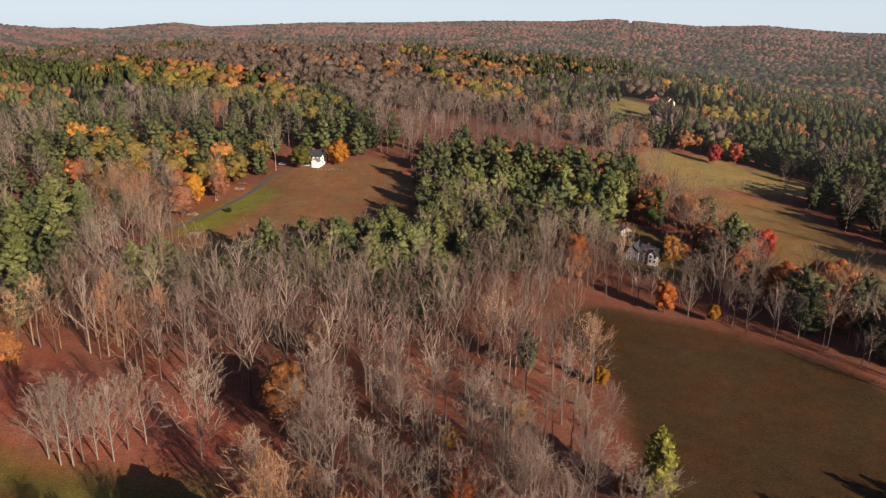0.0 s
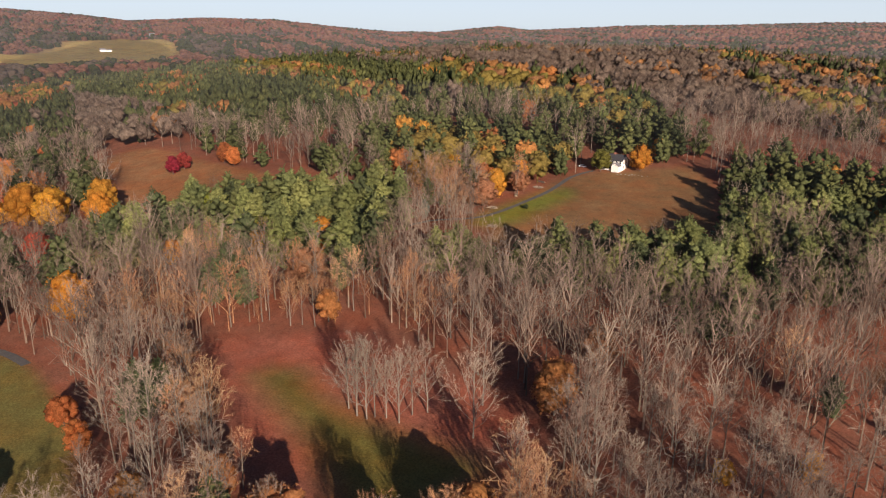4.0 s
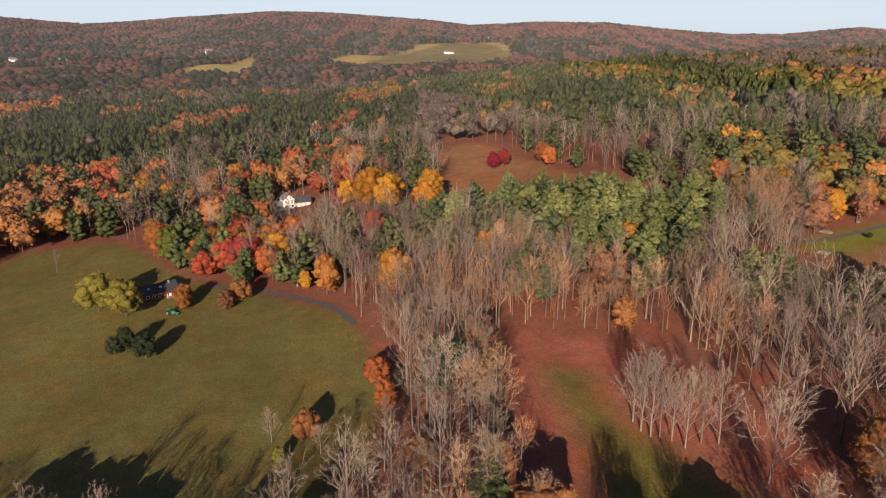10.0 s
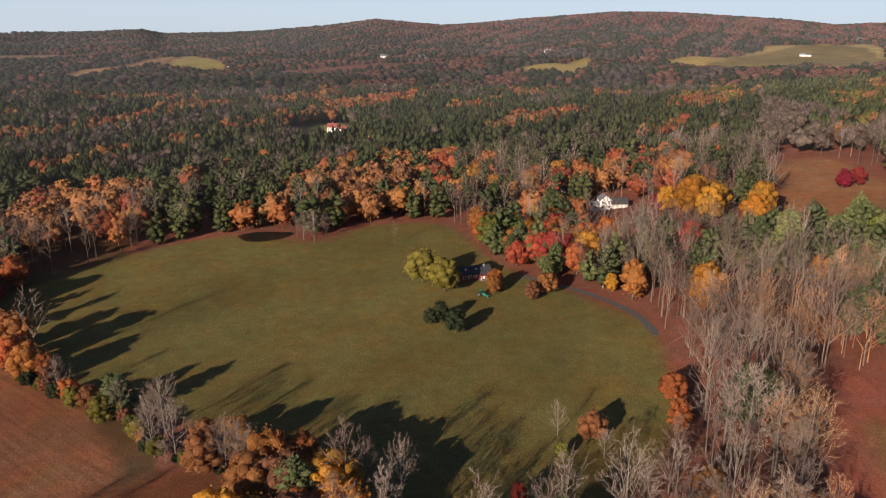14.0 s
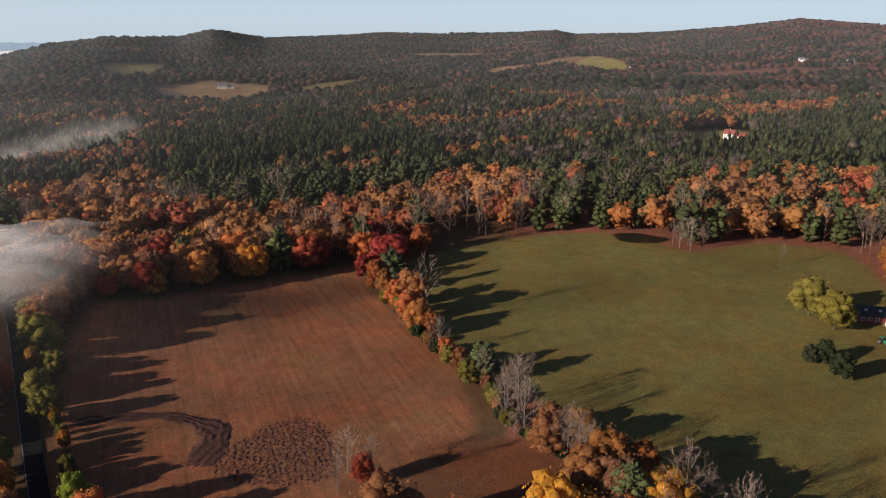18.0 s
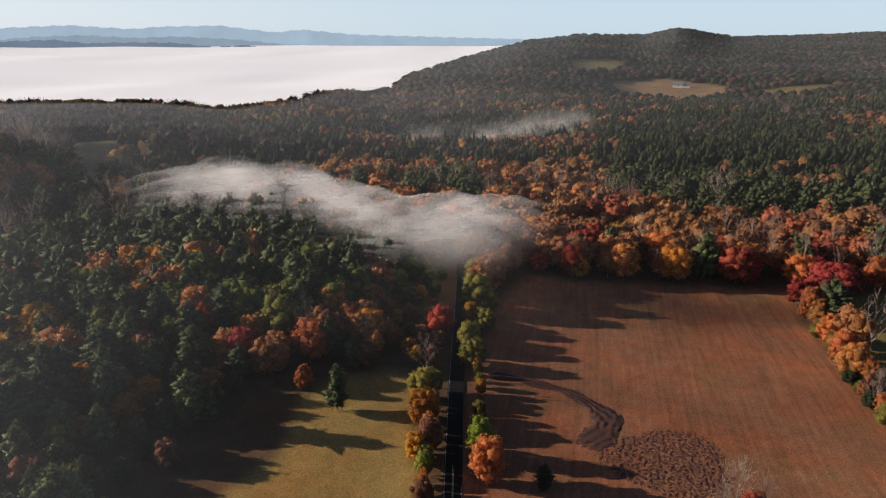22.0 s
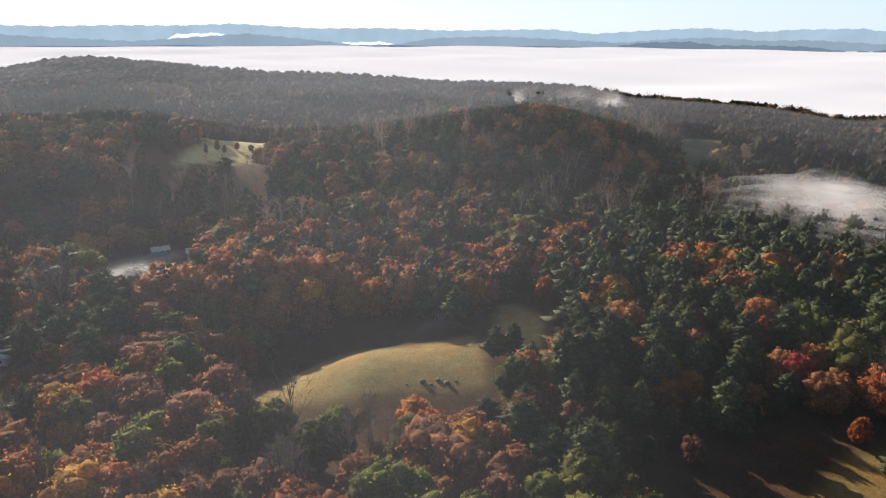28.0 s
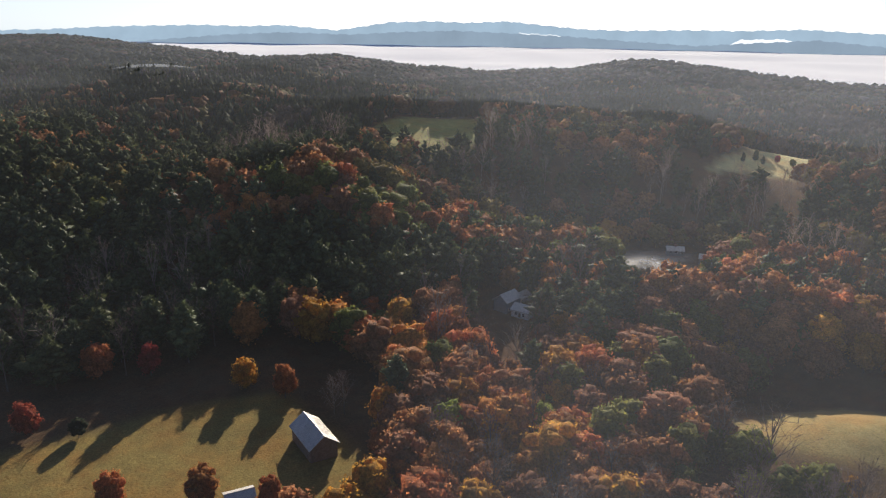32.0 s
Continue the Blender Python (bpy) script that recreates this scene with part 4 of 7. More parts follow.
def blob_form(seed, h, wide, sides=5, point=False, rings=3):
    """A far tree, a few metres of crown: an uneven dome or spire."""
    r = rnd(seed)
    a = np.arange(sides) * 2 * np.pi / sides
    levels = ((.12, .9), (.45, .95), (.82, .66)) if point else ((.25, .8), (.6, 1.0), (.88, .62))
    levels = levels[3 - rings:]
    v = []
    for z, k in levels:
        rad = h * wide * k * (.8 + .4 * r.rand(sides))
        v.append(np.stack([np.cos(a + z) * rad, np.sin(a + z) * rad, h * (z + .06 * r.normal(size=sides))], 1))
    v = np.concatenate(v + [np.array([[0, 0, h]])])
    f = []
    for i in range(len(levels) - 1):
        for j in range(sides):
            p, q = i * sides + j, i * sides + (j + 1) % sides
            f += [(p, q, q + sides), (p, q + sides, p + sides)]
    o = (len(levels) - 1) * sides
    f += [(o + j, o + (j + 1) % sides, len(v) - 1) for j in range(sides)]
    return v, np.array(f)


def dome_form(seed, h, wide, sides=5):
    """The crowns of a few trees on a far hill, closed down to the ground."""
    r = rnd(seed)
    a = np.arange(sides) * 2 * np.pi / sides
    v = [np.stack([np.cos(a + z) * h * wide * k * (.8 + .4 * r.rand(sides)), np.sin(a + z) * h * wide * k * (.8 + .4 * r.rand(sides)), h * (z + .08 * r.normal(size=sides))], 1) for z, k in ((-.1, 1.0), (.68, .85))]
    v = np.concatenate(v + [np.array([[0, 0, h]])])
    f = [t for j in range(sides) for t in ((j, (j + 1) % sides, sides + (j + 1) % sides), (j, sides + (j + 1) % sides, sides + j), (sides + j, sides + (j + 1) % sides, 2 * sides))]
    return v, np.array(f)


# kind: form, leaf colours, thing name, category, label
KINDS = {
    "bare": ("bare", ((.23, .172, .134), (.275, .212, .165), (.195, .138, .106)), "bare_tree", "tree", "leafless grey-brown hardwood with a fan of fine twigs"),
    "pine": ("pine", ((.10, .118, .048), (.122, .135, .052), (.080, .098, .046)), "white_pine", "pine tree", "tall dark green white pine with feathery boughs"),
    "tawny": ("bare", ((.36, .19, .10), (.32, .165, .09), (.40, .24, .135)), "tawny_tree", "tree", "slim hardwood with a few rusty leaves on its twigs"),
    # paler copy of the pine: front sunlight is put into its tint
    "softpine": ("pine", ((.16, .18, .064), (.185, .197, .07), (.135, .155, .06)), "pale_pine", "pine tree", "broad white pine, tinted pale green as if in full sun"),
    "orange": ("leafy", ((.52, .185, .06), (.45, .15, .055), (.50, .22, .065)), "orange_maple", "tree", "maple with a full orange autumn crown"),
    "gold": ("leafy", ((.60, .31, .045), (.54, .27, .045), (.55, .24, .04)), "golden_maple", "tree", "maple with a golden yellow autumn crown"),
    "red": ("leafy", ((.42, .075, .045), (.36, .06, .05), (.46, .11, .06)), "red_maple", "tree", "maple with a bright red autumn crown"),
    "rust": ("leafy", ((.37, .165, .07), (.30, .14, .075), (.42, .19, .07)), "russet_oak", "tree", "oak with thinning russet autumn leaves"),
    "larch": ("pine", ((.30, .29, .06), (.27, .27, .05), (.33, .30, .07)), "yellow_larch", "tree", "slender larch with yellow-green needles"),
    "spruce": ("pine", ((.13, .17, .14), (.12, .16, .13), (.14, .18, .15)), "blue_spruce", "spruce tree", "small blue-grey spruce beside the drive"),
    "crimson": ("leafy", ((.26, .02, .04), (.30, .03, .05), (.28, .03, .03)), "crimson_maple", "tree", "small maple with deep crimson leaves"),
    "lime": ("leafy", ((.27, .30, .04), (.30, .30, .05), (.24, .28, .04)), "lime_green_tree", "tree", "hardwood still in bright yellow-green leaf"),
    "moss": ("leafy", ((.26, .22, .05), (.29, .24, .05), (.23, .20, .045)), "yellowing_tree", "tree", "hardwood with a yellowing olive crown"),
    "scrub": ("leafy", ((.06, .075, .035), (.05, .065, .03), (.07, .08, .04)), "dark_shrub", "shrub", "dark grey-green shrubby tree in the pasture"),
    "olive": ("leafy", ((.17, .18, .04), (.22, .21, .05), (.13, .15, .035)), "olive_tree", "tree", "hardwood with a dull olive-green crown"),
}
NEAR, MIDDLE, LIGHT, FAR = {}, {}, {}, {}


def whole(form):
    """Trunk and crown of a tree in one piece, for the woods farther off."""
    return gather([p for p in form if p is not None])


def tuft(seed, h, wide, lobes, twigs=0):
    """A tree far off: a few clumps, and upright twigs where it is bare."""
    r = rnd(seed)
    out = [lobe(r, np.array([0, 0, h * .56]), np.array([h * wide * (.7 if twigs else .88), h * wide * (.7 if twigs else .88), h * (.3 if twigs else .4)]), False, .16)]
    for i in range(lobes):
        a = i * 2.4 + r.rand()
        k = h * wide * (.55 + .25 * r.rand())
        out.append(lobe(r, np.array([math.cos(a) * k, math.sin(a) * k, h * (.5 + .32 * r.rand())]), h * wide * (.4 + .2 * r.rand()) * np.array([1, 1, .9]), True, .2))
    if twigs:
        p = r.normal(0, h * wide * .5, (twigs, 3)) * np.array([1, 1, .2]) + np.array([0, 0, h * .72])
        w = r.normal(0, .4, (twigs, 3)) + np.array([0, 0, 1])
        out.append(shards(p, w / np.linalg.norm(w, axis=1)[:, None], h * (.2 + .15 * r.rand(twigs)), .3 + .3 * r.rand(twigs)))
    return gather(out)


for s in range(5):
    NEAR.setdefault("bare", []).append(bare_form(10 + s, 26, (13, 19, 14, 20, 15)[s], (6, 7, 6, 7, 6)[s], (17, 20, 17, 20, 18)[s], (.20, .31, .22, .34, .25)[s], (.42, .14, .38, .12, .33)[s], 1.0))
    NEAR.setdefault("leafy", []).append(crown_form(20 + s, 20, .33 + .03 * s, .05 + .02 * s, 21 + s, 44, .66))
    NEAR.setdefault("pine", []).append(pine_form(30 + s, 22, .21 + .028 * s, 10 + s % 2, 8, 12, .8))
    MIDDLE.setdefault("bare", []).append(whole(bare_form(40 + s, 26, 11, 5, 5, .24 + .02 * s, .34, 1.9, True)))
    MIDDLE.setdefault("leafy", []).append(whole(crown_form(50 + s, 20, .34 + .03 * s, .14, 16, 10, 1.15, True)))
    MIDDLE.setdefault("pine", []).append(whole(pine_form(60 + s, 22, .25 + .025 * s, 7, 4, 3, 1.4, .14, True)))
    LIGHT.setdefault("bare", []).append(tuft(70 + s, 21, .38, 2, 34))
    LIGHT.setdefault("leafy", []).append(tuft(75 + s, 19, .44, 6))
    LIGHT.setdefault("pine", []).append(pine_form(78 + s, 22, .33, 3, 3, 0, 1, .25, True)[1])
    FAR.setdefault("bare", []).append(dome_form(80 + s, 12, .95))
    FAR.setdefault("leafy", []).append(dome_form(85 + s, 12, .95))
    FAR.setdefault("pine", []).append(dome_form(90 + s, 14, .7))
LEAF_OF = {"bare": TWIG, "leafy": LEAF, "pine": NEEDLE}

# ---- which trees grow where: outline, shares of the kinds ----
ZONES = [
    (Z_MIXED, dict(orange=.2, gold=.09, red=.11, pine=.22, olive=.1, bare=.28)),
    (Z_THIN, dict(bare=.9, olive=.1)),
    (Z_GREY, dict(bare=.97, rust=.03)),
    (Z_GOLD, dict(gold=.06, orange=.2, red=.2, olive=.1, bare=.26, pine=.18)),
    (Z_RED_A, dict(red=.2, orange=.17, pine=.2, gold=.07, rust=.1, bare=.26)),
    (Z_TAN, dict(bare=.4, tawny=.46, rust=.1, orange=.04)),
    (Z_PINE_A, dict(softpine=.62, pine=.18, bare=.1, olive=.08, gold=.02)),
    (Z_PINE_B, dict(softpine=.56, pine=.2, olive=.14, gold=.04, bare=.06)),
    (Z_PINE_C, dict(pine=.64, rust=.14, orange=.09, red=.07, bare=.06)),
    (Z_PINE_D, dict(softpine=.25, pine=.45, olive=.16, gold=.03, rust=.11)),
    (Z_PINE_E, dict(pine=.88, bare=.04, rust=.08)),
    (Z_PINE_F, dict(pine=.72, olive=.13, gold=.05, rust=.1)),
    (Z_PINE_G, dict(pine=.85, olive=.08, bare=.07)),
    (Z_PINE_H, dict(softpine=.3, pine=.2, olive=.24, bare=.2, gold=.03, orange=.03)),
    (Z_ORANGE_A, dict(rust=.44, orange=.13, gold=.03, red=.15, bare=.21, pine=.04)),
    (Z_ORANGE_B, dict(rust=.24, orange=.22, olive=.18, gold=.12, bare=.2, pine=.04)),
    (Z_ORANGE_C, dict(rust=.4, orange=.34, gold=.2, olive=.06)),
    (Z_EDGE, dict(pine=.7, bare=.2, rust=.1)),
    (Z_BELT, dict(pine=.42, bare=.28, orange=.14, rust=.16)),
    (Z_DARK_A, dict(bare=.3, pine=.5, rust=.15, olive=.05)),
]
ZONE_LINES = [np.array(z[0], float) for z in ZONES]
# bearing from, to, range from, to
BELTS = [
    (-60, 62, 0, 470, dict(bare=.72, tawny=.2, rust=.06, pine=.02)),
    (-7, 30, 740, 1700, dict(bare=.68, rust=.14, pine=.1, olive=.08)),
    (-60, -7, 720, 2600, dict(pine=.52, bare=.2, rust=.14, olive=.12, gold=.02)),
    (-60, 62, 470, 1300, dict(bare=.62, olive=.1, pine=.18, rust=.09, orange=.01)),
    (-60, 8, 1300, 2600, dict(pine=.45, bare=.3, rust=.2, red=.05)),
    (84, 115, 1300, 5000, dict(pine=.46, bare=.26, rust=.16, orange=.08, olive=.04)),
    (-60, 84, 2400, 3300, dict(pine=.46, rust=.3, bare=.2, orange=.04)),
    (30, 84, 2400, 5000, dict(rust=.5, red=.24, bare=.14, pine=.12)),
    (135, 185, 1050, 1700, dict(bare=.5, rust=.25, olive=.25)),
    (-60, 30, 2400, 5000, dict(rust=.42, red=.14, bare=.3, pine=.14)),
    (8, 100, 1300, 2600, dict(pine=.35, bare=.3, rust=.25, orange=.1)),
    (62, 100, 0, 470, dict(bare=.45, orange=.2, gold=.1, rust=.15, pine=.1)),
    (62, 150, 470, 1300, dict(pine=.5, rust=.2, bare=.16, orange=.1, red=.04)),
    (100, 150, 1300, 5000, dict(pine=.64, bare=.2, rust=.12, orange=.04)),
    (100, 150, 0, 470, dict(bare=.25, rust=.32, orange=.2, gold=.1, pine=.13)),
    (150, 300, 0, 470, dict(pine=.3, rust=.27, olive=.14, bare=.12, orange=.14, gold=.03)),
    (226, 300, 470, 5000, dict(pine=.68, bare=.08, rust=.15, olive=.09)),
    (150, 300, 470, 5000, dict(pine=.45, bare=.28, rust=.15, olive=.09, gold=.03)),
]
KIND_NAMES = list(KINDS)


def kinds_at(x, y, r):
    """A kind for each place, by its wood or belt."""
    out = np.zeros(len(x), int)
    done = np.zeros(len(x), bool)
    # stands: the same kinds keep together
    stand = np.sin(x / 97 + 2 * np.sin(y / 143)) * np.sin(y / 83 + 1.5 * np.sin(x / 121 + 1)) + .6 * np.sin(x / 41 + y / 37)
    far_off = .5 + .17 * smooth(450, 900, np.hypot(x, y))
    mix = far_off * np.argsort(np.argsort(stand)) / max(len(x), 1) + (1 - far_off) * r.rand(len(x))
    roll = np.argsort(np.argsort(mix)) / max(len(x), 1)
    az, rg = bearing(x, y) + r.normal(0, 3.5, len(x)), np.hypot(x, y) * (1 + .05 * r.normal(size=len(x)))

    def deal(k, shares):
        cum = np.cumsum([shares.get(n, 0) for n in KIND_NAMES])
        out[k] = np.minimum(np.searchsorted(cum / cum[-1], roll[k]), len(KIND_NAMES) - 1)
        done[k] = True
    for (_, shares), line in zip(ZONES, ZONE_LINES):
        deal(within(x, y, line) & ~done, shares)
    for a, b, c, d, shares in BELTS:
        deal((az >= a) & (az < b) & (rg >= c) & (rg < d) & ~done, shares)
    return out


CLEAR_SPOTS = [(c[0] * k, c[1] * k, w) for c, k, w in ((CREAM_HOUSE, .965, 16), (CREAM_HOUSE, .93, 12), (VALLEY_HOUSE, .95, 13), (MIST_HOUSE, .95, 14), (GREY_HOUSE, .95, 13), (WHITE_HOUSE, .96, 18), (PINK_HOUSE, .97, 22), (BARN, .92, 12), (YARD_TRUCKS, .955, 17), (YARD_TRUCKS, .92, 13), (YARD_SHED, .96, 13), (VALLEY_HOUSE, .91, 9), (TIN_SHED, .94, 8), (RED_HOUSE, .96, 12))] + [(x, y, 4.5) for group in CHOSEN.values() for x, y, h in group] + [(*c[0], c[1]) for c in ((WHITE_HOUSE, 17), (GREY_HOUSE, 17), (GREY_SHED, 8), (CREAM_HOUSE, 19), (RED_HOUSE, 15), (BARN, 15), (TIN_SHED, 9), (VALLEY_HOUSE, 14), (PINK_HOUSE, 16), (MIST_HOUSE, 16), (CABIN, 10), (YARD_TRUCKS, 20), (YARD_SHED, 14))]  # x, y, radius kept free of trees

GAPS = (((-378, 283), 42, 55), (GREY_HOUSE, 15, 42), (CREAM_HOUSE, 17, 75), (VALLEY_HOUSE, 15, 60), (YARD_TRUCKS, 30, 80), ((270, -575), 46, 70), ((-2, -300), 22, 40), ((-4, -330), 22, 45), (PINK_HOUSE, 24, 95), (WHITE_HOUSE, 18, 40), (MIST_HOUSE, 15, 70), (HAMLET_RED, 45, 120), ((-2120, 330), 240, 150), (RED_HOUSE, 16, 30))


def free(x, y, grow):
    ok = np.ones(len(x), bool)
    for line, f in zip(OUTLINES, FIELDS):
        ok &= ~within(x, y, line, (9 if f[0] in ("knoll_field", "barn_field") else grow) if f[3] < 15 else 0)
    for line, f in zip(OUTLINES, FIELDS):
        if f[0] in ("knoll_field", "barn_field", "roadside_field"):
            # open woods on the sunny side of the brightest meadows
            ok &= ~within(x + 24 * math.sin(radians(SUN_AZ)), y - 24 * math.cos(radians(SUN_AZ)), line)
            if f[0] == "barn_field":
                ok &= ~within(x + 46 * math.sin(radians(SUN_AZ)), y - 46 * math.cos(radians(SUN_AZ)), line)
    for line in OPEN_GROUND:
        ok &= ~within(x, y, np.array(line))
    # the cut of a power line over the far ridge
    ok &= ~((np.abs(bearing(x, y) + 13.9) < .24) & (np.hypot(x, y) > 3000))
    ok &= edge_distance(x, y, ROAD_LINE, False)[0] > 7
    for line in DRIVES:
        ok &= edge_distance(x, y, line, False)[0] > 4.5
    # open gaps in the woods on the valley side of houses and lawns
    az, rg = bearing(x, y), np.hypot(x, y)
    for (cx, cy), wide, deep in GAPS:
        d = math.hypot(cx, cy)
        ok &= ~((np.abs(np.radians(az - float(bearing(cx, cy)))) * d < wide) & (rg < d) & (rg > d - deep))
    for cx, cy, rad in CLEAR_SPOTS:
        ok &= np.hypot(x - cx, y - cy) > rad * 1.3
    return ok


def scatter(r0, r1, across, deep, seed):
    """Uneven planting in rings: places and a random source."""
    r = rnd(seed)
    xs, ys = [], []
    d = r0
    while d < r1:
        n = int(math.radians(302) * d / across)
        a = np.radians(-40 + 302 * (np.arange(n) + r.rand(n) * 1.3) / n)
        q = d + deep * (r.rand(n) * 1.4 - .2)
        xs.append(-np.sin(a) * q), ys.append(np.cos(a) * q)
        d += deep
    return np.concatenate(xs), np.concatenate(ys), r


def plant_stuff(name, label, form, x, y, k, shapes, r, size, mat, tone=1.0):
    """All far trees of one form in one mesh."""
    vs, fs, cs, o = [], [], [], 0
    z = height(x, y)
    for s, shape in enumerate(shapes):
        sel = np.where(np.arange(len(x)) % len(shapes) == s)[0]
        if not len(sel):
            continue
        v, f = shape
        n = len(sel)
        a = r.rand(n) * 6.283
        sc = size[sel]
        ca, sa = np.cos(a)[:, None] * sc[:, None], np.sin(a)[:, None] * sc[:, None]
        px = v[None, :, 0] * ca - v[None, :, 1] * sa + x[sel, None]
        py = v[None, :, 0] * sa + v[None, :, 1] * ca + y[sel, None]
        pz = v[None, :, 2] * sc[:, None] + z[sel, None]
        vs.append(np.stack([px, py, pz], -1).reshape(-1, 3))
        fs.append((f[None] + (np.arange(n) * len(v))[:, None, None] + o).reshape(-1, 3))
        o += n * len(v)
        tints = np.zeros((n, 3))
        for i, kn in enumerate(KIND_NAMES):
            q = k[sel] == i
            if q.any():
                pal = np.array(KINDS[kn][1])
                tints[q] = pal[r.randint(0, len(pal), q.sum())]
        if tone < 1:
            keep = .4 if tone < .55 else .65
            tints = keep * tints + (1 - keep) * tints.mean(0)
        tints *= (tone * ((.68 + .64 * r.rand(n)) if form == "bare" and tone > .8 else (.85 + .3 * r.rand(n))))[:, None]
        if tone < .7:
            # how sunlight falls is put into the tints: front-lit north paler, west darker
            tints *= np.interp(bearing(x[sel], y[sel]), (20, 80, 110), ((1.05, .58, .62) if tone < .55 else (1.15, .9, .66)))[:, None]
        # solid far bare crowns darkened: shade between twigs is put into the tint
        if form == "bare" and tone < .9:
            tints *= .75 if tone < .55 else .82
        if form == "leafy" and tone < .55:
            tints = tints * np.array((.82, .92, 1.45))  # far autumn tints: less orange and more blue than the near maples
        cs.append(np.repeat(tints, len(v), 0))
    if not vs:
        return
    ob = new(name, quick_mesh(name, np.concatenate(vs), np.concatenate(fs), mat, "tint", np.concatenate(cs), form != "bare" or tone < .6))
    tagged(ob, label, "woods", "", "stuff")


FORM_IDS = {f: [i for i, n in enumerate(KIND_NAMES) if KINDS[n][0] == f] for f in ("bare", "leafy", "pine")}
WORD = {"bare": "leafless grey-brown hardwood", "leafy": "orange, red and russet autumn", "pine": "dark green pine"}


def woods(r0, r1, across, deep, seed, table, tag, scale, grow, tone=1.0, mat=None, az=(-60, 300)):
    x, y, r = scatter(r0, r1, across, deep, seed)
    ok = free(x, y, grow) & (bearing(x, y) >= az[0]) & (bearing(x, y) < az[1])
    keep = (np.hypot(x, y) < np.interp(bearing(x, y), CREST_AZ, CREST_R) + 60) & ok
    x, y = x[keep], y[keep]
    k = kinds_at(x, y, r)
    for form, ids in FORM_IDS.items():
        q = np.isin(k, ids)
        shapes = table[form]
        plant_stuff(tag + "_" + {"bare": "bare_woods", "leafy": "autumn_woods", "pine": "pine_woods"}[form], tag.replace("_", " ") + " " + WORD[form] + " woods on the hills", form,
                    x[q], y[q], k[q], shapes, r, (.75 + .5 * r.rand(q.sum())) * scale, mat or LEAF_OF[form], tone)


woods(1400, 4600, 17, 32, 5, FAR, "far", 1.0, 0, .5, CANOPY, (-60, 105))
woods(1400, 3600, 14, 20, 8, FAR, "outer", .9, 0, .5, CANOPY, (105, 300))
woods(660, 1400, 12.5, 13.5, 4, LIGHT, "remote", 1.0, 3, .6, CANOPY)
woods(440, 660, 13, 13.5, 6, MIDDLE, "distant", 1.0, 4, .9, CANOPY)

# slim young trees under the bare woods
ux, uy, ur = scatter(60, 460, 9.0, 9.4, 9)
ok = free(ux, uy, 4) & (bearing(ux, uy) < 76) & (np.hypot(ux, uy) > 265)
ux, uy = ux[ok], uy[ok]
uk = kinds_at(ux, uy, ur)
ok = np.isin(uk, [KIND_NAMES.index("bare"), KIND_NAMES.index("tawny")])
plant_stuff("young_bare_woods", "slim young leafless trees below the grey hardwoods", "bare", ux[ok], uy[ok], uk[ok], MIDDLE["bare"], ur, .5 + .3 * ur.rand(ok.sum()), TWIG)

# ---- near trees: each one a thing ----
NEAR_R = 440
nx, ny, nr = scatter(18, NEAR_R, 9.4, 9.6, 7)
ok = free(nx, ny, 4)
nx, ny = nx[ok], ny[ok]
nk = kinds_at(nx, ny, nr)
order = np.argsort(np.hypot(nx, ny))
nx, ny, nk = nx[order], ny[order], nk[order]
near_road = .45 + .55 * smooth(18, 60, edge_distance(nx, ny, ROAD_LINE, False)[0])
# young growth on the sunny side of the field by the road
road_field = OUTLINES[[f[0] for f in FIELDS].index("roadside_field")]
for reach in (34, 46, 58, 70):
    near_road[within(nx + reach * math.sin(radians(SUN_AZ)), ny - reach * math.cos(radians(SUN_AZ)), road_field)] *= .84
LIMIT = {"bare": 300, "tawny": 160, "softpine": 200, "pine": 220, "orange": 260, "gold": 150, "red": 110, "rust": 300, "olive": 220}
MASTERS = {}


def part(name, mesh, parent, label=""):
    ob = new(name, mesh)
    ob.parent = parent
    if label:
        ob["label"] = label
    return ob


def tree_master(kind, variant, tone):
    """One tree with its trunk and crown, to be copied."""
    key = (kind, variant, tone)
    if key in MASTERS:
        return MASTERS[key], False
    form, pal, name, cat, label = KINDS[kind]
    (wv, wf), (cv, cf) = NEAR[form][variant]
    e = new(name)
    part("trunk", quick_mesh("trunk", wv, wf, PALE_BARK if form == "bare" and variant in (1, 3) else BARK), e)
    part("crown", quick_mesh("crown", cv, cf, LEAF_OF[form], "tint", np.tile(np.array(pal[tone]), (len(cv), 1)), form != "bare"), e)
    tagged(e, label, cat, "trees of the woods")
    MASTERS[key] = e
    return e, True


def plant(kind, x, y, h, variant, tone, turn=0.0, label="", slim=1.0):
    m, fresh = tree_master(kind, variant, tone)
    s = h / {"bare": 26, "leafy": 20, "pine": 22}[KINDS[kind][0]]
    mat = Matrix.LocRotScale((x, y, float(height(x, y))), Euler((0, 0, turn)), (s * slim, s * slim, s))
    if fresh:
        m.matrix_basis = mat
        ob = m
    else:
        ob = copy_thing(m, Matrix.Identity(4))
        ob.matrix_basis = mat
    if label:
        ob["label"] = label
    return ob


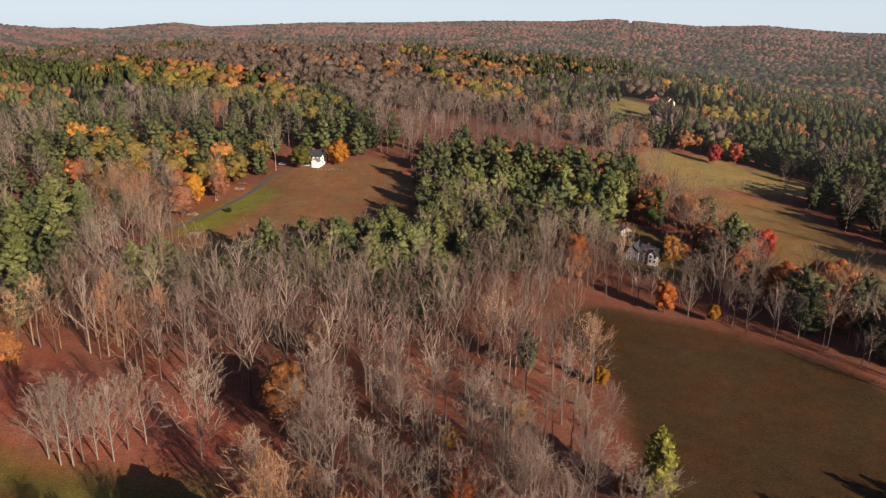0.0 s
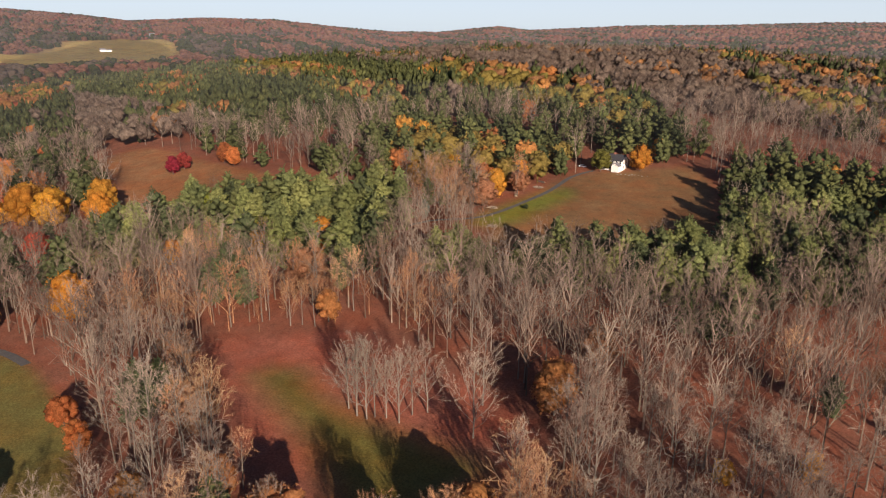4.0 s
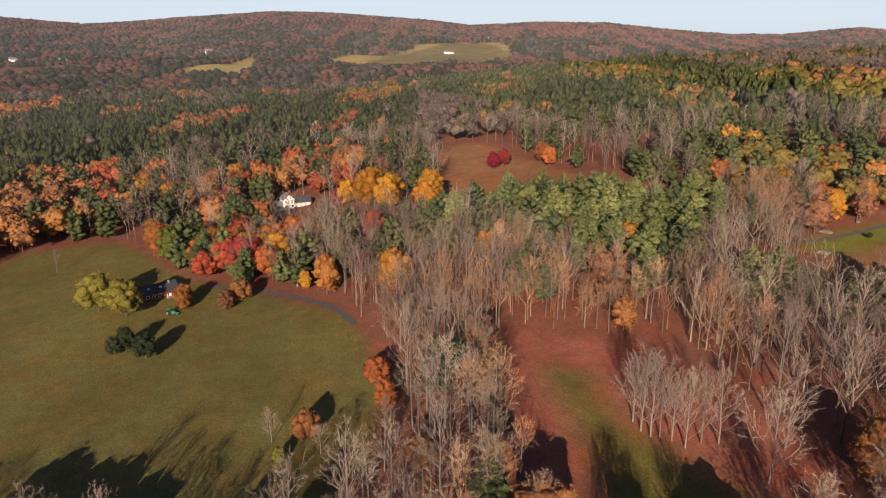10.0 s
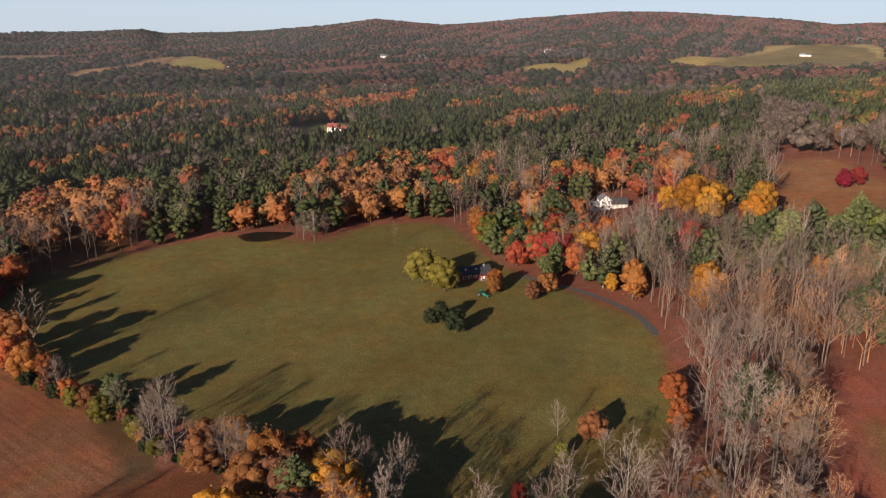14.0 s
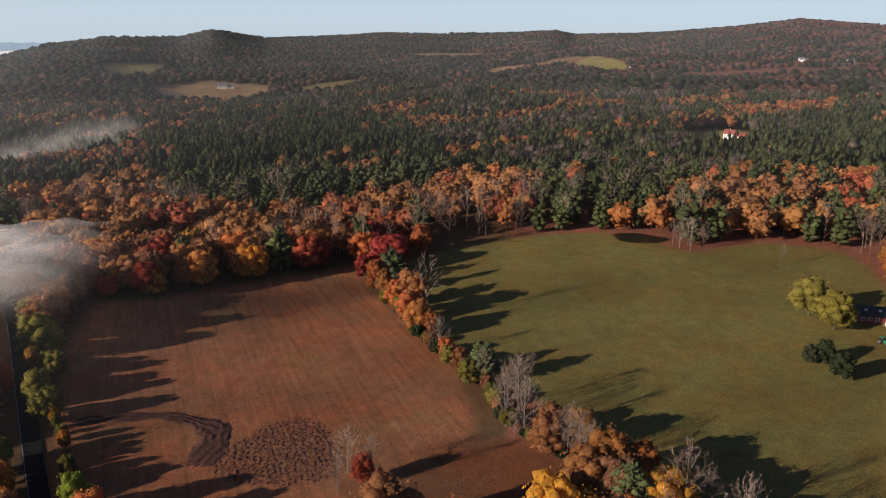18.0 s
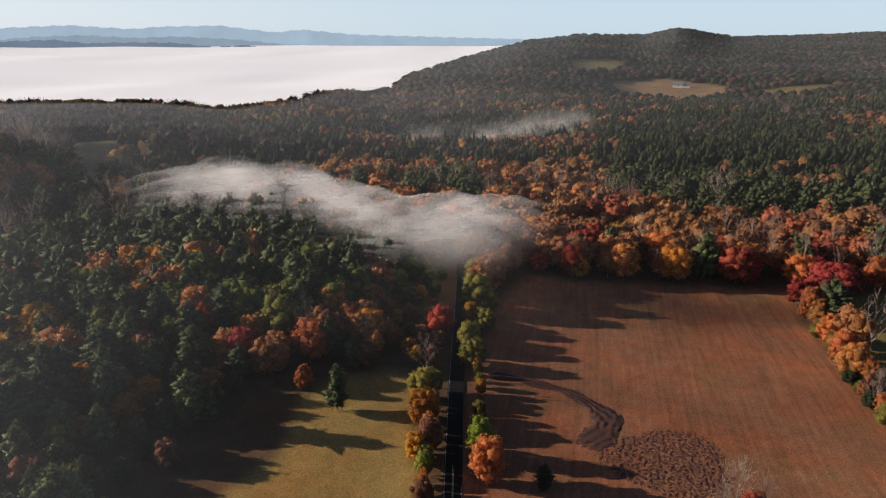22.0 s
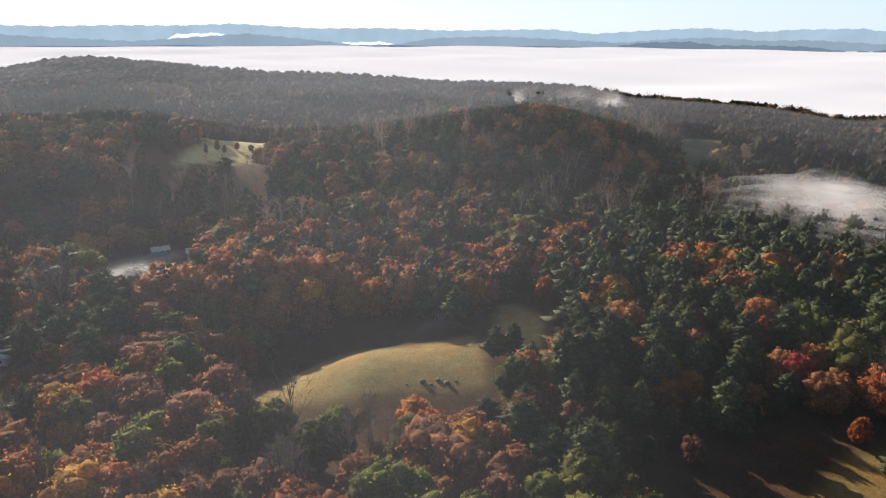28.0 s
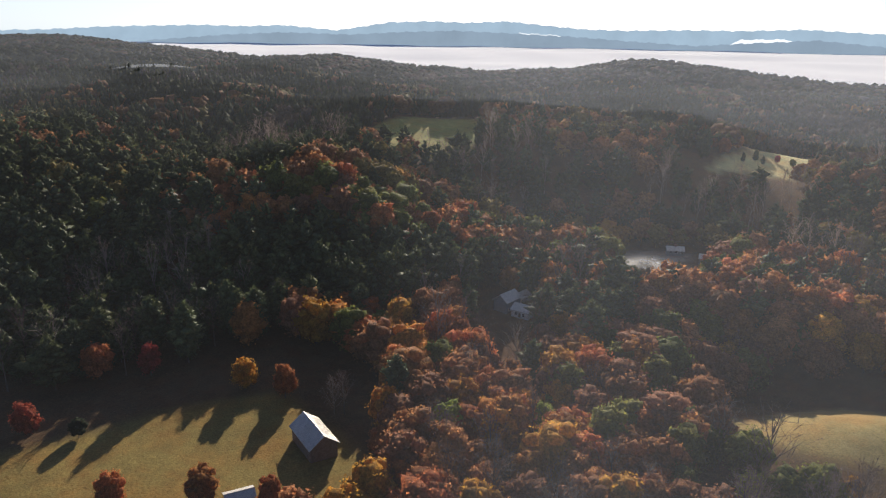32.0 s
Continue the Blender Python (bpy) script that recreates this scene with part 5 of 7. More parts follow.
LIMIT.update((k, 0) for k in KINDS if k not in LIMIT)
count = dict.fromkeys(KINDS, 0)
rest = []
for i in range(len(nx)):
    kind = KIND_NAMES[nk[i]]
    if count[kind] >= LIMIT[kind]:
        rest.append(i)
        continue
    count[kind] += 1
    form = KINDS[kind][0]
    h = {"bare": 23.5, "leafy": 19, "pine": 22}[form] * (.72 + .5 * nr.rand()) * near_road[i]
    plant(kind, nx[i], ny[i], h, (0, 2, 4, 2, 1)[nr.randint(5)] if form == "bare" else nr.randint(5), nr.randint(3), nr.rand() * 6.28)
rest = np.array(rest, int)
for form, ids in FORM_IDS.items():
    q = rest[np.isin(nk[rest], ids)]
    if len(q):
        table = MIDDLE[form]
        plant_stuff({"bare": "bare_woods", "leafy": "autumn_woods", "pine": "pine_woods"}[form], WORD[form] + " woods in the valley", form, nx[q], ny[q], nk[q],
                    table, nr, .72 + .5 * nr.rand(len(q)), LEAF_OF[form])

# ---- trees picked out by their colour or place ----
for group, places in CHOSEN.items():
    kind = group.split(" ")[0]
    for i, (x, y, h) in enumerate(places):
        plant(kind, x, y, h * 1.28, (1, 3, 4)[i % 3] if kind == "bare" else (i * 3 + len(kind)) % 5, i % 3, i * 1.7, slim=.84 if kind in ("orange", "red", "gold", "lime") else 1.0)
for i, (x, y) in enumerate(along(SAPLINGS, False, 5.5, .8, 3)):
    plant("bare", x, y, 7 + 3 * ((i * 37) % 10) / 10, i % 5, i % 3, i * 2.1, "slim bare sapling in a row along the meadow")

# hedge of shrubs and young trees between the stubble and the pasture, and rows along the road
HEDGE = along(((-352, -139), (-298, -101), (-270, -77), (-243, -51), (-217, -37), (-201, -16), (-189, -5)), False, 4.2, .7, 11)
for i, (x, y) in enumerate(HEDGE):
    kind = ("rust", "olive", "orange", "scrub", "rust", "bare", "moss")[(i * 5 + i // 3) % 7]
    plant(kind, x + 1.5 * math.sin(i * 2.3), y + 1.5 * math.cos(i * 3.1), (5.5 if i % 3 else 8.5) + 2.2 * math.sin(i * 1.7), i % 5 if kind != "bare" else (1, 3)[i % 2], i % 3, i * 2.2, "low shrubby tree in the hedge between the fields")
road_row = along(ROAD, False, 4.6, .5, 12)
road_way = np.gradient(road_row, axis=0)
road_way /= np.linalg.norm(road_way, axis=1)[:, None]
for side_sign, first, last, kinds in ((1, 2, 18, ("gold", "lime", "rust", "orange", "moss")), (-1, 9, 40, ("moss", "lime", "moss", "gold"))):
    row = road_row + side_sign * 8.5 * np.stack([-road_way[:, 1], road_way[:, 0]], 1)
    for i in range(first, min(last, len(row))):
        plant(kinds[(i * 3) % len(kinds)], row[i, 0], row[i, 1], (8.5 if side_sign > 0 else 6) + 2 * math.sin(i * 1.9), i % 5, i % 3, i * 1.3, "slim roadside tree in the row along the road", .72)

# unseen pines beside the meadow, added so their shadows reach across its lower corner
for i in range(16):
    plant("pine", 128 + 9 * (i % 8) + 3 * math.sin(i * 5.1), 118 + 3.4 * (i % 8) + 11 * (i // 8) + 3 * math.cos(i * 3.3), 17 + 5 * ((i * 37) % 10) / 10, i % 5, i % 3, i * 1.9)


# ---- building kit ----
def box(a, b):
    """Corners and faces of a block from a to b."""
    v = np.array([(x, y, z) for x in (a[0], b[0]) for y in (a[1], b[1]) for z in (a[2], b[2])], float)
    f = np.array([(0, 1, 3, 2), (4, 6, 7, 5), (0, 4, 5, 1), (2, 3, 7, 6), (0, 2, 6, 4), (1, 5, 7, 3)])
    return v, f


def block(name, a, b, mat, parent, label="", bevel=0.0):
    v, f = box(a, b)
    bm = bmesh.new()
    vs = [bm.verts.new(p) for p in v]
    for q in f:
        bm.faces.new([vs[i] for i in q])
    if bevel:
        bmesh.ops.bevel(bm, geom=bm.edges[:], offset=bevel, segments=2, affect="EDGES")
    bmesh.ops.recalc_face_normals(bm, faces=bm.faces[:])
    me = bpy.data.meshes.new(name)
    bm.to_mesh(me)
    bm.free()
    me.materials.append(mat)
    return part(name, me, parent, label)


def prism(name, profile, x0, x1, mat, parent, label=""):
    """A profile in depth and height, drawn out along the width."""
    bm = bmesh.new()
    a = [bm.verts.new((x0, p[0], p[1])) for p in profile]
    b = [bm.verts.new((x1, p[0], p[1])) for p in profile]
    n = len(profile)
    bm.faces.new(a)
    bm.faces.new(b[::-1])
    for i in range(n):
        bm.faces.new((a[i], b[i], b[(i + 1) % n], a[(i + 1) % n]))
    bmesh.ops.recalc_face_normals(bm, faces=bm.faces[:])
    me = bpy.data.meshes.new(name)
    bm.to_mesh(me)
    bm.free()
    me.materials.append(mat)
    return part(name, me, parent, label)


def round_part(name, path, radii, sides, mat, parent, label=""):
    v, f = tube(path, radii, sides)
    return part(name, quick_mesh(name, v, f, mat, even=True), parent, label)


WHITE_WALL = rough_surface("white_clapboard", (.80, .79, .75), (.72, .70, .66), .9, .6, .15)
GREY_WALL = rough_surface("grey_clapboard", (.22, .23, .25), (.27, .28, .29), .9, .7, .2)
CREAM_WALL = rough_surface("cream_wall", (.66, .58, .44), (.60, .52, .40), .9, .7, .15)
RED_WALL = rough_surface("red_boards", (.26, .06, .045), (.20, .05, .04), 1.1, .75, .3)
WOOD_WALL = rough_surface("weathered_boards", (.16, .12, .09), (.24, .19, .15), 1.4, .9, .4)
DARK_ROOF = rough_surface("dark_shingles", (.035, .036, .042), (.06, .06, .065), 1.5, .85, .4)
GREY_ROOF = rough_surface("grey_shingles", (.13, .13, .14), (.18, .18, .19), 1.3, .8, .3)
TIN_ROOF = rough_surface("tin_roof", (.60, .57, .52), (.44, .41, .37), .5, .48, .1, .55)
RED_ROOF = rough_surface("red_roof", (.26, .07, .05), (.20, .06, .05), 1.2, .8, .3)
TRIM = rough_surface("white_trim", (.82, .82, .80), (.75, .75, .73), 2, .5, .05)
GLASS, gn, gl, gb = material("window_glass", .06)
gb.inputs["Base Color"].default_value = (.02, .025, .03, 1)
gb.inputs["Specular IOR Level"].default_value = .6
STONE = rough_surface("stone", (.30, .28, .25), (.20, .18, .16), 1.8, .9, .6)
BRICK = rough_surface("chimney_brick", (.30, .13, .09), (.22, .10, .08), 2.5, .9, .5)
ASPHALT = rough_surface("asphalt", (.012, .012, .013), (.02, .019, .019), .35, 1.0, .1)
ASPHALT.node_tree.nodes["Principled BSDF"].inputs["Specular IOR Level"].default_value = .0
GRAVEL = rough_surface("gravel", (.075, .073, .074), (.11, .105, .10), .5, .95, .5)
PAINT_WHITE = rough_surface("road_paint", (.62, .62, .60), (.40, .40, .38), .8, .6, .1)
PAINT_YELLOW = rough_surface("yellow_road_paint", (.55, .45, .20), (.36, .30, .15), .8, .6, .1)
CAR_WHITE = rough_surface("white_car_paint", (.75, .76, .78), (.68, .69, .7), .6, .25, .0)
CAR_DARK = rough_surface("dark_car_paint", (.05, .06, .07), (.08, .08, .09), .6, .25, .0)
GREEN_PAINT = rough_surface("green_machine_paint", (.02, .16, .08), (.03, .20, .10), 1.5, .4, .05)
RUBBER = rough_surface("rubber", (.02, .02, .02), (.035, .033, .03), 3, .9, .3)
SOIL_CLOD = rough_surface("ploughed_soil", (.075, .03, .021), (.125, .05, .032), .8, .95, .7)


def window(x, y, z, w, h, side, parent, wall_turn=0):
    """A framed pane on the front (side 0), right (1), back (2) or left (3) wall."""
    def lay(dx0, dx1, out0, out1, z0, z1):
        if side == 0:
            return (x + dx0, y - out1, z0), (x + dx1, y - out0, z1)
        if side == 2:
            return (x + dx0, y + out0, z0), (x + dx1, y + out1, z1)
        if side == 1:
            return (x + out0, y + dx0, z0), (x + out1, y + dx1, z1)
        return (x - out1, y + dx0, z0), (x - out0, y + dx1, z1)
    f = block("window", *lay(-w / 2 - .12, w / 2 + .12, .0, .07, z - .12, z + h + .12), TRIM, parent, "white window frame")
    block("pane", *lay(-w / 2, w / 2, .072, .1, z, z + h), GLASS, f, "dark glass pane")
    block("glazing_bar", *lay(-w / 2, w / 2, .1, .13, z + h / 2 - .04, z + h / 2 + .04), TRIM, f)


def gabled(parent, x0, x1, y0, y1, h, rise, wall, roof, cross=False, over=.45, name="wall"):
    """Walls with gables under a pitched roof; the ridge runs along the width, or along the depth if cross."""
    if cross:
        m = (x0 + x1) / 2
        prof = [(x0, -1.0), (x1, -1.0), (x1, h), (m, h + rise), (x0, h)]
        lo, hi, c = y0, y1, m
        half = (x1 - x0) / 2
    else:
        m = (y0 + y1) / 2
        prof = [(y0, -1.0), (y1, -1.0), (y1, h), (m, h + rise), (y0, h)]
        lo, hi, c = x0, x1, m
        half = (y1 - y0) / 2
    slope = rise / half
    e = half + over

    def place(ob):
        if cross:
            for v in ob.data.vertices:
                v.co = (v.co.y, v.co.x, v.co.z)
            ob.data.flip_normals()
        return ob
    place(prism(name, prof, lo, hi, wall, parent))
    for s in (-1, 1):
        z_e, z_t = h - over * slope, h + rise
        p = [(c, z_t + .05), (c + s * e, z_e + .05), (c + s * e, z_e + .27), (c, z_t + .27)]
        place(prism("roof", p, lo - over, hi + over, roof, parent))
    return place(prism("ridge_cap", [(c - .22, h + rise + .2), (c + .22, h + rise + .2), (c, h + rise + .34)], lo - over, hi + over, roof, parent))


TRUE_SIZE = Matrix.Scale(1 / PLAN, 4)


def base(name, xy, turn, label, category, group="", sink=0.0):
    e = new(name)
    e.matrix_basis = pose(xy[0], xy[1], float(height(*xy)) - sink, 0, 0, turn) @ TRUE_SIZE
    return tagged(e, label, category, group)


def toward(xy):
    return float(bearing(*xy))


# white house on the slope
e = base("white_house", WHITE_HOUSE, toward(WHITE_HOUSE) - 24, "two-storey white clapboard house with a dark roof, on the hill field", "house")
gabled(e, -6.5, 6.5, -4.2, 4.2, 5.4, 3.0, WHITE_WALL, DARK_ROOF)
gabled(e, -11.5, -6.5, -3.2, 3.2, 3.2, 2.2, WHITE_WALL, DARK_ROOF)
gabled(e, 1.5, 6.0, -7.6, -4.2, 2.8, 1.6, WHITE_WALL, GREY_ROOF, True)
for x in (-5, -2.4, .2, 3.0, 5.4):
    window(x, -4.2, 3.6, 1.0, 1.4, 0, e)
    if x < 1:
        window(x, -4.2, .9, 1.0, 1.5, 0, e)
for y in (-2, 2):
    window(-6.5, y, 3.6, 1.0, 1.4, 3, e)
    window(6.5, y, 3.6, 1.0, 1.4, 1, e)
    window(6.5, y, .9, 1.0, 1.4, 1, e)
window(-9, -3.2, .9, 1.4, 1.4, 0, e)
block("door", (-1.6, -4.32, 0), (-.6, -4.2, 2.1), DARK_ROOF, e)
block("chimney", (-.5, -.5, 7.4), (.4, .4, 9.6), BRICK, e)
block("porch_deck", (-6.3, -6.2, -.6), (1.3, -4.2, .2), TRIM, e)
for x in (-6.1, -3.6, -1.2, 1.1):
    block("porch_post", (x, -6.1, .2), (x + .16, -5.94, 2.6), TRIM, e)
block("porch_roof", (-6.6, -6.5, 2.6), (1.5, -4.15, 2.78), GREY_ROOF, e)

# grey farmhouse with two gables
e = base("grey_farmhouse", GREY_HOUSE, toward(GREY_HOUSE) - 14, "grey farmhouse with white trim, two gables and a black roof", "house")
gabled(e, -6.6, -1.4, -5.6, 3.5, 4.9, 2.6, GREY_WALL, DARK_ROOF, True)
gabled(e, -1.4, 6.4, -3.4, 3.0, 4.6, 2.6, GREY_WALL, DARK_ROOF)
gabled(e, 2.9, 7.0, -5.4, -3.4, 4.2, 2.1, WHITE_WALL, DARK_ROOF, True)
for x in (-5.3, -2.7):
    for z in (.9, 3.2):
        window(x, -5.6, z, 1.0, 1.3, 0, e)
for x in (4.0, 5.9):
    for z in (.8, 2.9):
        window(x, -5.4, z, 1.0, 1.2, 0, e)
for x in (-.2, 1.7):
    for z in (.8, 2.9):
        window(x, -3.4, z, 1.0, 1.2, 0, e)
for y in (-3.6, -.6):
    window(-6.6, y, 3.0, .9, 1.2, 3, e)
for x in (-6.72, -1.52):
    block("corner_board", (x, -5.66, -.5), (x + .24, -5.58, 4.9), TRIM, e)
block("chimney", (1.0, -.4, 6.2), (1.8, .4, 8.2), BRICK, e)
gabled(e, -12.5, -6.6, -2.0, 4.5, 2.6, 1.8, GREY_WALL, DARK_ROOF)
e = base("garden_shed", GREY_SHED, toward(GREY_SHED) + 20, "small weathered shed with a pale gable behind the farmhouse", "shed")
gabled(e, -2.6, 2.6, -2.2, 2.2, 2.6, 1.6, CREAM_WALL, GREY_ROOF, True)
block("door", (-.7, -2.28, 0), (.7, -2.2, 2.0), WOOD_WALL, e)
window(1.6, -2.2, 1.0, .7, .9, 0, e)

# white and cream house among the maples
e = base("maple_house", CREAM_HOUSE, toward(CREAM_HOUSE) + 16, "white two-storey house with a cream garage wing among maples", "house")
gabled(e, -7.5, -.5, -3.6, 4.0, 5.6, 2.8, WHITE_WALL, GREY_ROOF, True)
gabled(e, -.5, 9.5, -3.0, 4.0, 3.2, 3.0, CREAM_WALL, DARK_ROOF)
gabled(e, -12.5, -7.5, -3.0, 3.0, 2.6, 1.4, CREAM_WALL, GREY_ROOF)
for x in (-6, -2.2):
    for z in (.9, 3.6):
        window(x, -3.6, z, 1.1, 1.4, 0, e)
for x in (1.6, 4.6, 7.6):
    block("garage_door", (x - 1.1, -3.1, 0), (x + 1.1, -3.0, 2.3), WHITE_WALL, e)
block("chimney", (-4.4, .2, 7.4), (-3.6, 1.0, 9.4), BRICK, e)
window(-10, -3.0, .8, 1.4, 1.2, 0, e)

# low red house at the edge of the pasture
e = base("red_house", RED_HOUSE, toward(RED_HOUSE) + 18, "low red house with a wide black roof under two trees", "house")
gabled(e, -7.5, 7.5, -4.6, 4.6, 2.7, 2.2, RED_WALL, DARK_ROOF)
block("porch_deck", (1.5, -7.2, -.7), (6.5, -4.6, .15), WOOD_WALL, e)
for x in (1.6, 4.0, 6.3):
    block("porch_post", (x, -7.1, .1), (x + .15, -6.95, 2.3), TRIM, e)
block("porch_roof", (1.2, -7.5, 2.3), (6.9, -4.7, 2.45), RED_ROOF, e)
for x in (-5.5, -3, -.5):
    window(x, -4.6, .8, 1.1, 1.2, 0, e)
block("door", (3.2, -4.7, 0), (4.2, -4.6, 2.05), TRIM, e)
block("chimney", (4.5, -1.2, 3.6), (5.1, -.6, 5.9), STONE, e)
for x in (-4.6, .2):
    block("skylight", (x, -2.6, 3.95), (x + .9, -1.7, 4.4), TRIM, e, "pale skylight")

# tractor beside it
def wheel(name, x, y, r, w, parent):
    t = round_part(name, np.array([[x - w / 2, y, r], [x - w / 2 + .03, y, r], [x + w / 2 - .03, y, r], [x + w / 2, y, r]]), np.array([r * .8, r, r, r * .8]), 14, RUBBER, parent)
    round_part("rim", np.array([[x - w / 2 - .01, y, r], [x + w / 2 + .01, y, r]]), np.array([r * .55, r * .55]), 12, TRIM, t, "pale wheel rim")


e = base("tractor", TRACTOR, toward(TRACTOR) + 60, "small green tractor parked on the grass", "tractor")
block("hood", (-.45, -2.2, .75), (.45, -.3, 1.5), GREEN_PAINT, e, "", .08)
block("chassis", (-.35, -2.0, .45), (.35, 1.3, .8), RUBBER, e)
block("cab", (-.7, -.3, .8), (.7, 1.2, 2.3), GLASS, e, "dark glazed cab", .06)
block("cab_roof", (-.85, -.45, 2.3), (.85, 1.35, 2.48), GREEN_PAINT, e, "", .05)
block("bucket", (-.9, -3.5, .15), (.9, -2.9, .75), GREEN_PAINT, e, "", .05)
for x in (-.5, .5):
    block("loader_arm", (x - .06, -3.1, .6), (x + .06, -.6, .8), GREEN_PAINT, e)
for x in (-.95, .95):
    wheel("rear_wheel", x, .8, .75, .45, e)
    wheel("front_wheel", x * .85, -1.6, .45, .3, e)

# tin-roofed barn and shed
e = base("barn", BARN, 0, "open-sided timber barn with a shiny tin roof", "barn")
e.matrix_basis = pose(182.8, -109.6, float(height(182.8, -109.6)), 0, 0, -10) @ TRUE_SIZE
gabled(e, -7.2, 7.2, -4.0, 4.0, 4.6, 3.0, WOOD_WALL, TIN_ROOF, False, .6)
for x in np.arange(-6, 6.1, 1.5):
    block("wall_board", (x - .68, 4.0, 0), (x + .68, 4.06, 4.5), WOOD_WALL, e)
    block("wall_board", (x - .68, -4.06, 0), (x + .68, -4.0, 4.5), WOOD_WALL, e)
block("barn_door", (-7.32, -1.8, 0), (-7.2, 1.8, 3.4), WOOD_WALL, e)
for x in np.arange(-7.2, 7.3, .9):
    for s in (-1, 1):
        prism("roof_seam", [(s * .2, 7.86), (s * 4.6, 4.44), (s * 4.6, 4.5), (s * .2, 7.93)], x - .03, x + .03, TIN_ROOF, e)
e = base("tin_shed", TIN_SHED, toward(TIN_SHED) + 8, "low shed with a pale tin roof beside the field", "shed")
gabled(e, -3.4, 3.4, -2.2, 2.2, 2.3, .9, WOOD_WALL, TIN_ROOF)
block("door", (-.6, -2.28, 0), (.6, -2.2, 1.95), WOOD_WALL, e)

# houses of the hamlet in the misty valley
e = base("valley_house", VALLEY_HOUSE, toward(VALLEY_HOUSE) + 55, "long grey house with a pale sunlit roof among trees", "house")
gabled(e, -5, 5, -3.4, 3.4, 4.6, 2.6, GREY_WALL, TIN_ROOF)
gabled(e, 5, 14, -2.6, 2.6, 2.8, 1.7, CREAM_WALL, TIN_ROOF)
for x in (-3, 0, 3, 7.5, 11):
    window(x, -3.4 if x < 5 else -2.6, .8, 1.0, 1.3, 0, e)
e = base("valley_cabin", CABIN, toward(CABIN) - 30, "small cabin with a pale roof under the trees", "cabin")
gabled(e, -4, 4, -3, 3, 2.8, 2.0, WHITE_WALL, TIN_ROOF)
window(-1.8, -3, .8, 1, 1.2, 0, e)
window(1.8, -3, .8, 1, 1.2, 0, e)
block("door", (-.5, -3.08, 0), (.5, -3, 2.0), WOOD_WALL, e)


def far_house(name, xy, turn, w, d, h, rise, wall, roof, label, wing=0.0, cross=False):
    """A far house: walls, roof, windows on the near side, a lower wing."""
    e = base(name, xy, toward(xy) + turn, label, "house")
    if math.hypot(*xy) > 1500 or name == "red_roof_house":
        w, d, h, rise, wing = (.72 * q for q in (w, d, h, rise, wing))
    gabled(e, -w / 2, w / 2, -d / 2, d / 2, h, rise, wall, roof, cross)
    if wing:
        gabled(e, w / 2, w / 2 + wing, -d * .4, d * .4, h * .65, rise * .7, wall, roof)
    for k in range(int(w // 3)):
        window(-w / 2 + 1.8 + k * 3, -d / 2, h * .55, 1.2, 1.4, 0, e)
    block("chimney", (-.5, -.5, h + rise * .5), (.5, .5, h + rise + 1.4), BRICK, e)
    return e


far_house("pink_house", PINK_HOUSE, -20, 11, 8, 5.5, 4, WHITE_WALL, RED_ROOF, "white house with a reddish roof in a far clearing", 12)
far_house("mist_house", MIST_HOUSE, 15, 12, 8, 5, 3, WHITE_WALL, GREY_ROOF, "white farmhouse half hidden by valley fog", 8)
far_house("farmhouse", FARM_WHITE, 10, 20, 13, 9, 7, WHITE_WALL, RED_ROOF, "far white farmhouse on the hillside field", 22)
far_house("farmhouse", FARM_A, 5, 20, 11, 7, 5, WHITE_WALL, GREY_ROOF, "far white farm buildings on a green field", 22)
far_house("farmhouse", FARM_A2, -10, 24, 15, 10, 7, WHITE_WALL, GREY_ROOF, "far white farmhouse at the edge of the woods", 20)
far_house("farmhouse", FARM_A3, 0, 26, 15, 9, 7, WHITE_WALL, GREY_ROOF, "far white farmhouse beside hillside fields", 20)
far_house("farmhouse", FARM_A4, 15, 22, 14, 9, 7, WHITE_WALL, GREY_ROOF, "far pale house beside hillside fields", 14)
far_house("farmhouse", FARM_D2, 0, 26, 16, 10, 8, GREY_WALL, GREY_ROOF, "far grey house on the ridge", 16)
far_house("farm_barn", FAR_TAN, 0, 26, 14, 8, 6, CREAM_WALL, GREY_ROOF, "far farm building on a tan field", 18)
far_house("hill_house", HOUSE_F, 0, 18, 10, 6, 4, WHITE_WALL, GREY_ROOF, "pale house on the wooded hill", 10)
for k, (dx, dy) in enumerate(((0, 0), (16, 14), (-15, 20), (5, 34), (28, 4))):
    far_house("red_roof_house", (HAMLET_RED[0] + dx, HAMLET_RED[1] + dy), k * 31 - 40, 11 + k % 3 * 3, 9, 5, 4, RED_WALL if k % 3 else CREAM_WALL, RED_ROOF, "red-roofed house in the valley hamlet", 6)
far_house("white_chapel", SPIRE, 0, 12, 9, 8, 5, WHITE_WALL, GREY_ROOF, "far white chapel-like house in the valley mist", 8)
for k, (dx, dy) in enumerate(((-8, 3), (6, -6))):
    far_house("yard_building", (YARD_SHED[0] + dx * 2, YARD_SHED[1] + dy), 10 * k, 9, 6, 3.2, 1.6, GREY_WALL, TIN_ROOF, "low pale-roofed building beside the bare yard")
far_house("mill_building", LONG_WHITE, 5, 22, 8, 3.6, 2, CREAM_WALL, TIN_ROOF, "long low building with a pale roof in the hamlet")
far_house("hamlet_house", COURT, -15, 14, 9, 5, 3, WHITE_WALL, GREY_ROOF, "pale house at the foot of the dark hill", 9)
far_house("mist_barn", MIST_ROOF, 12, 13, 8, 3, 2.2, GREY_WALL, TIN_ROOF, "barn with a pale tin roof in the mist")


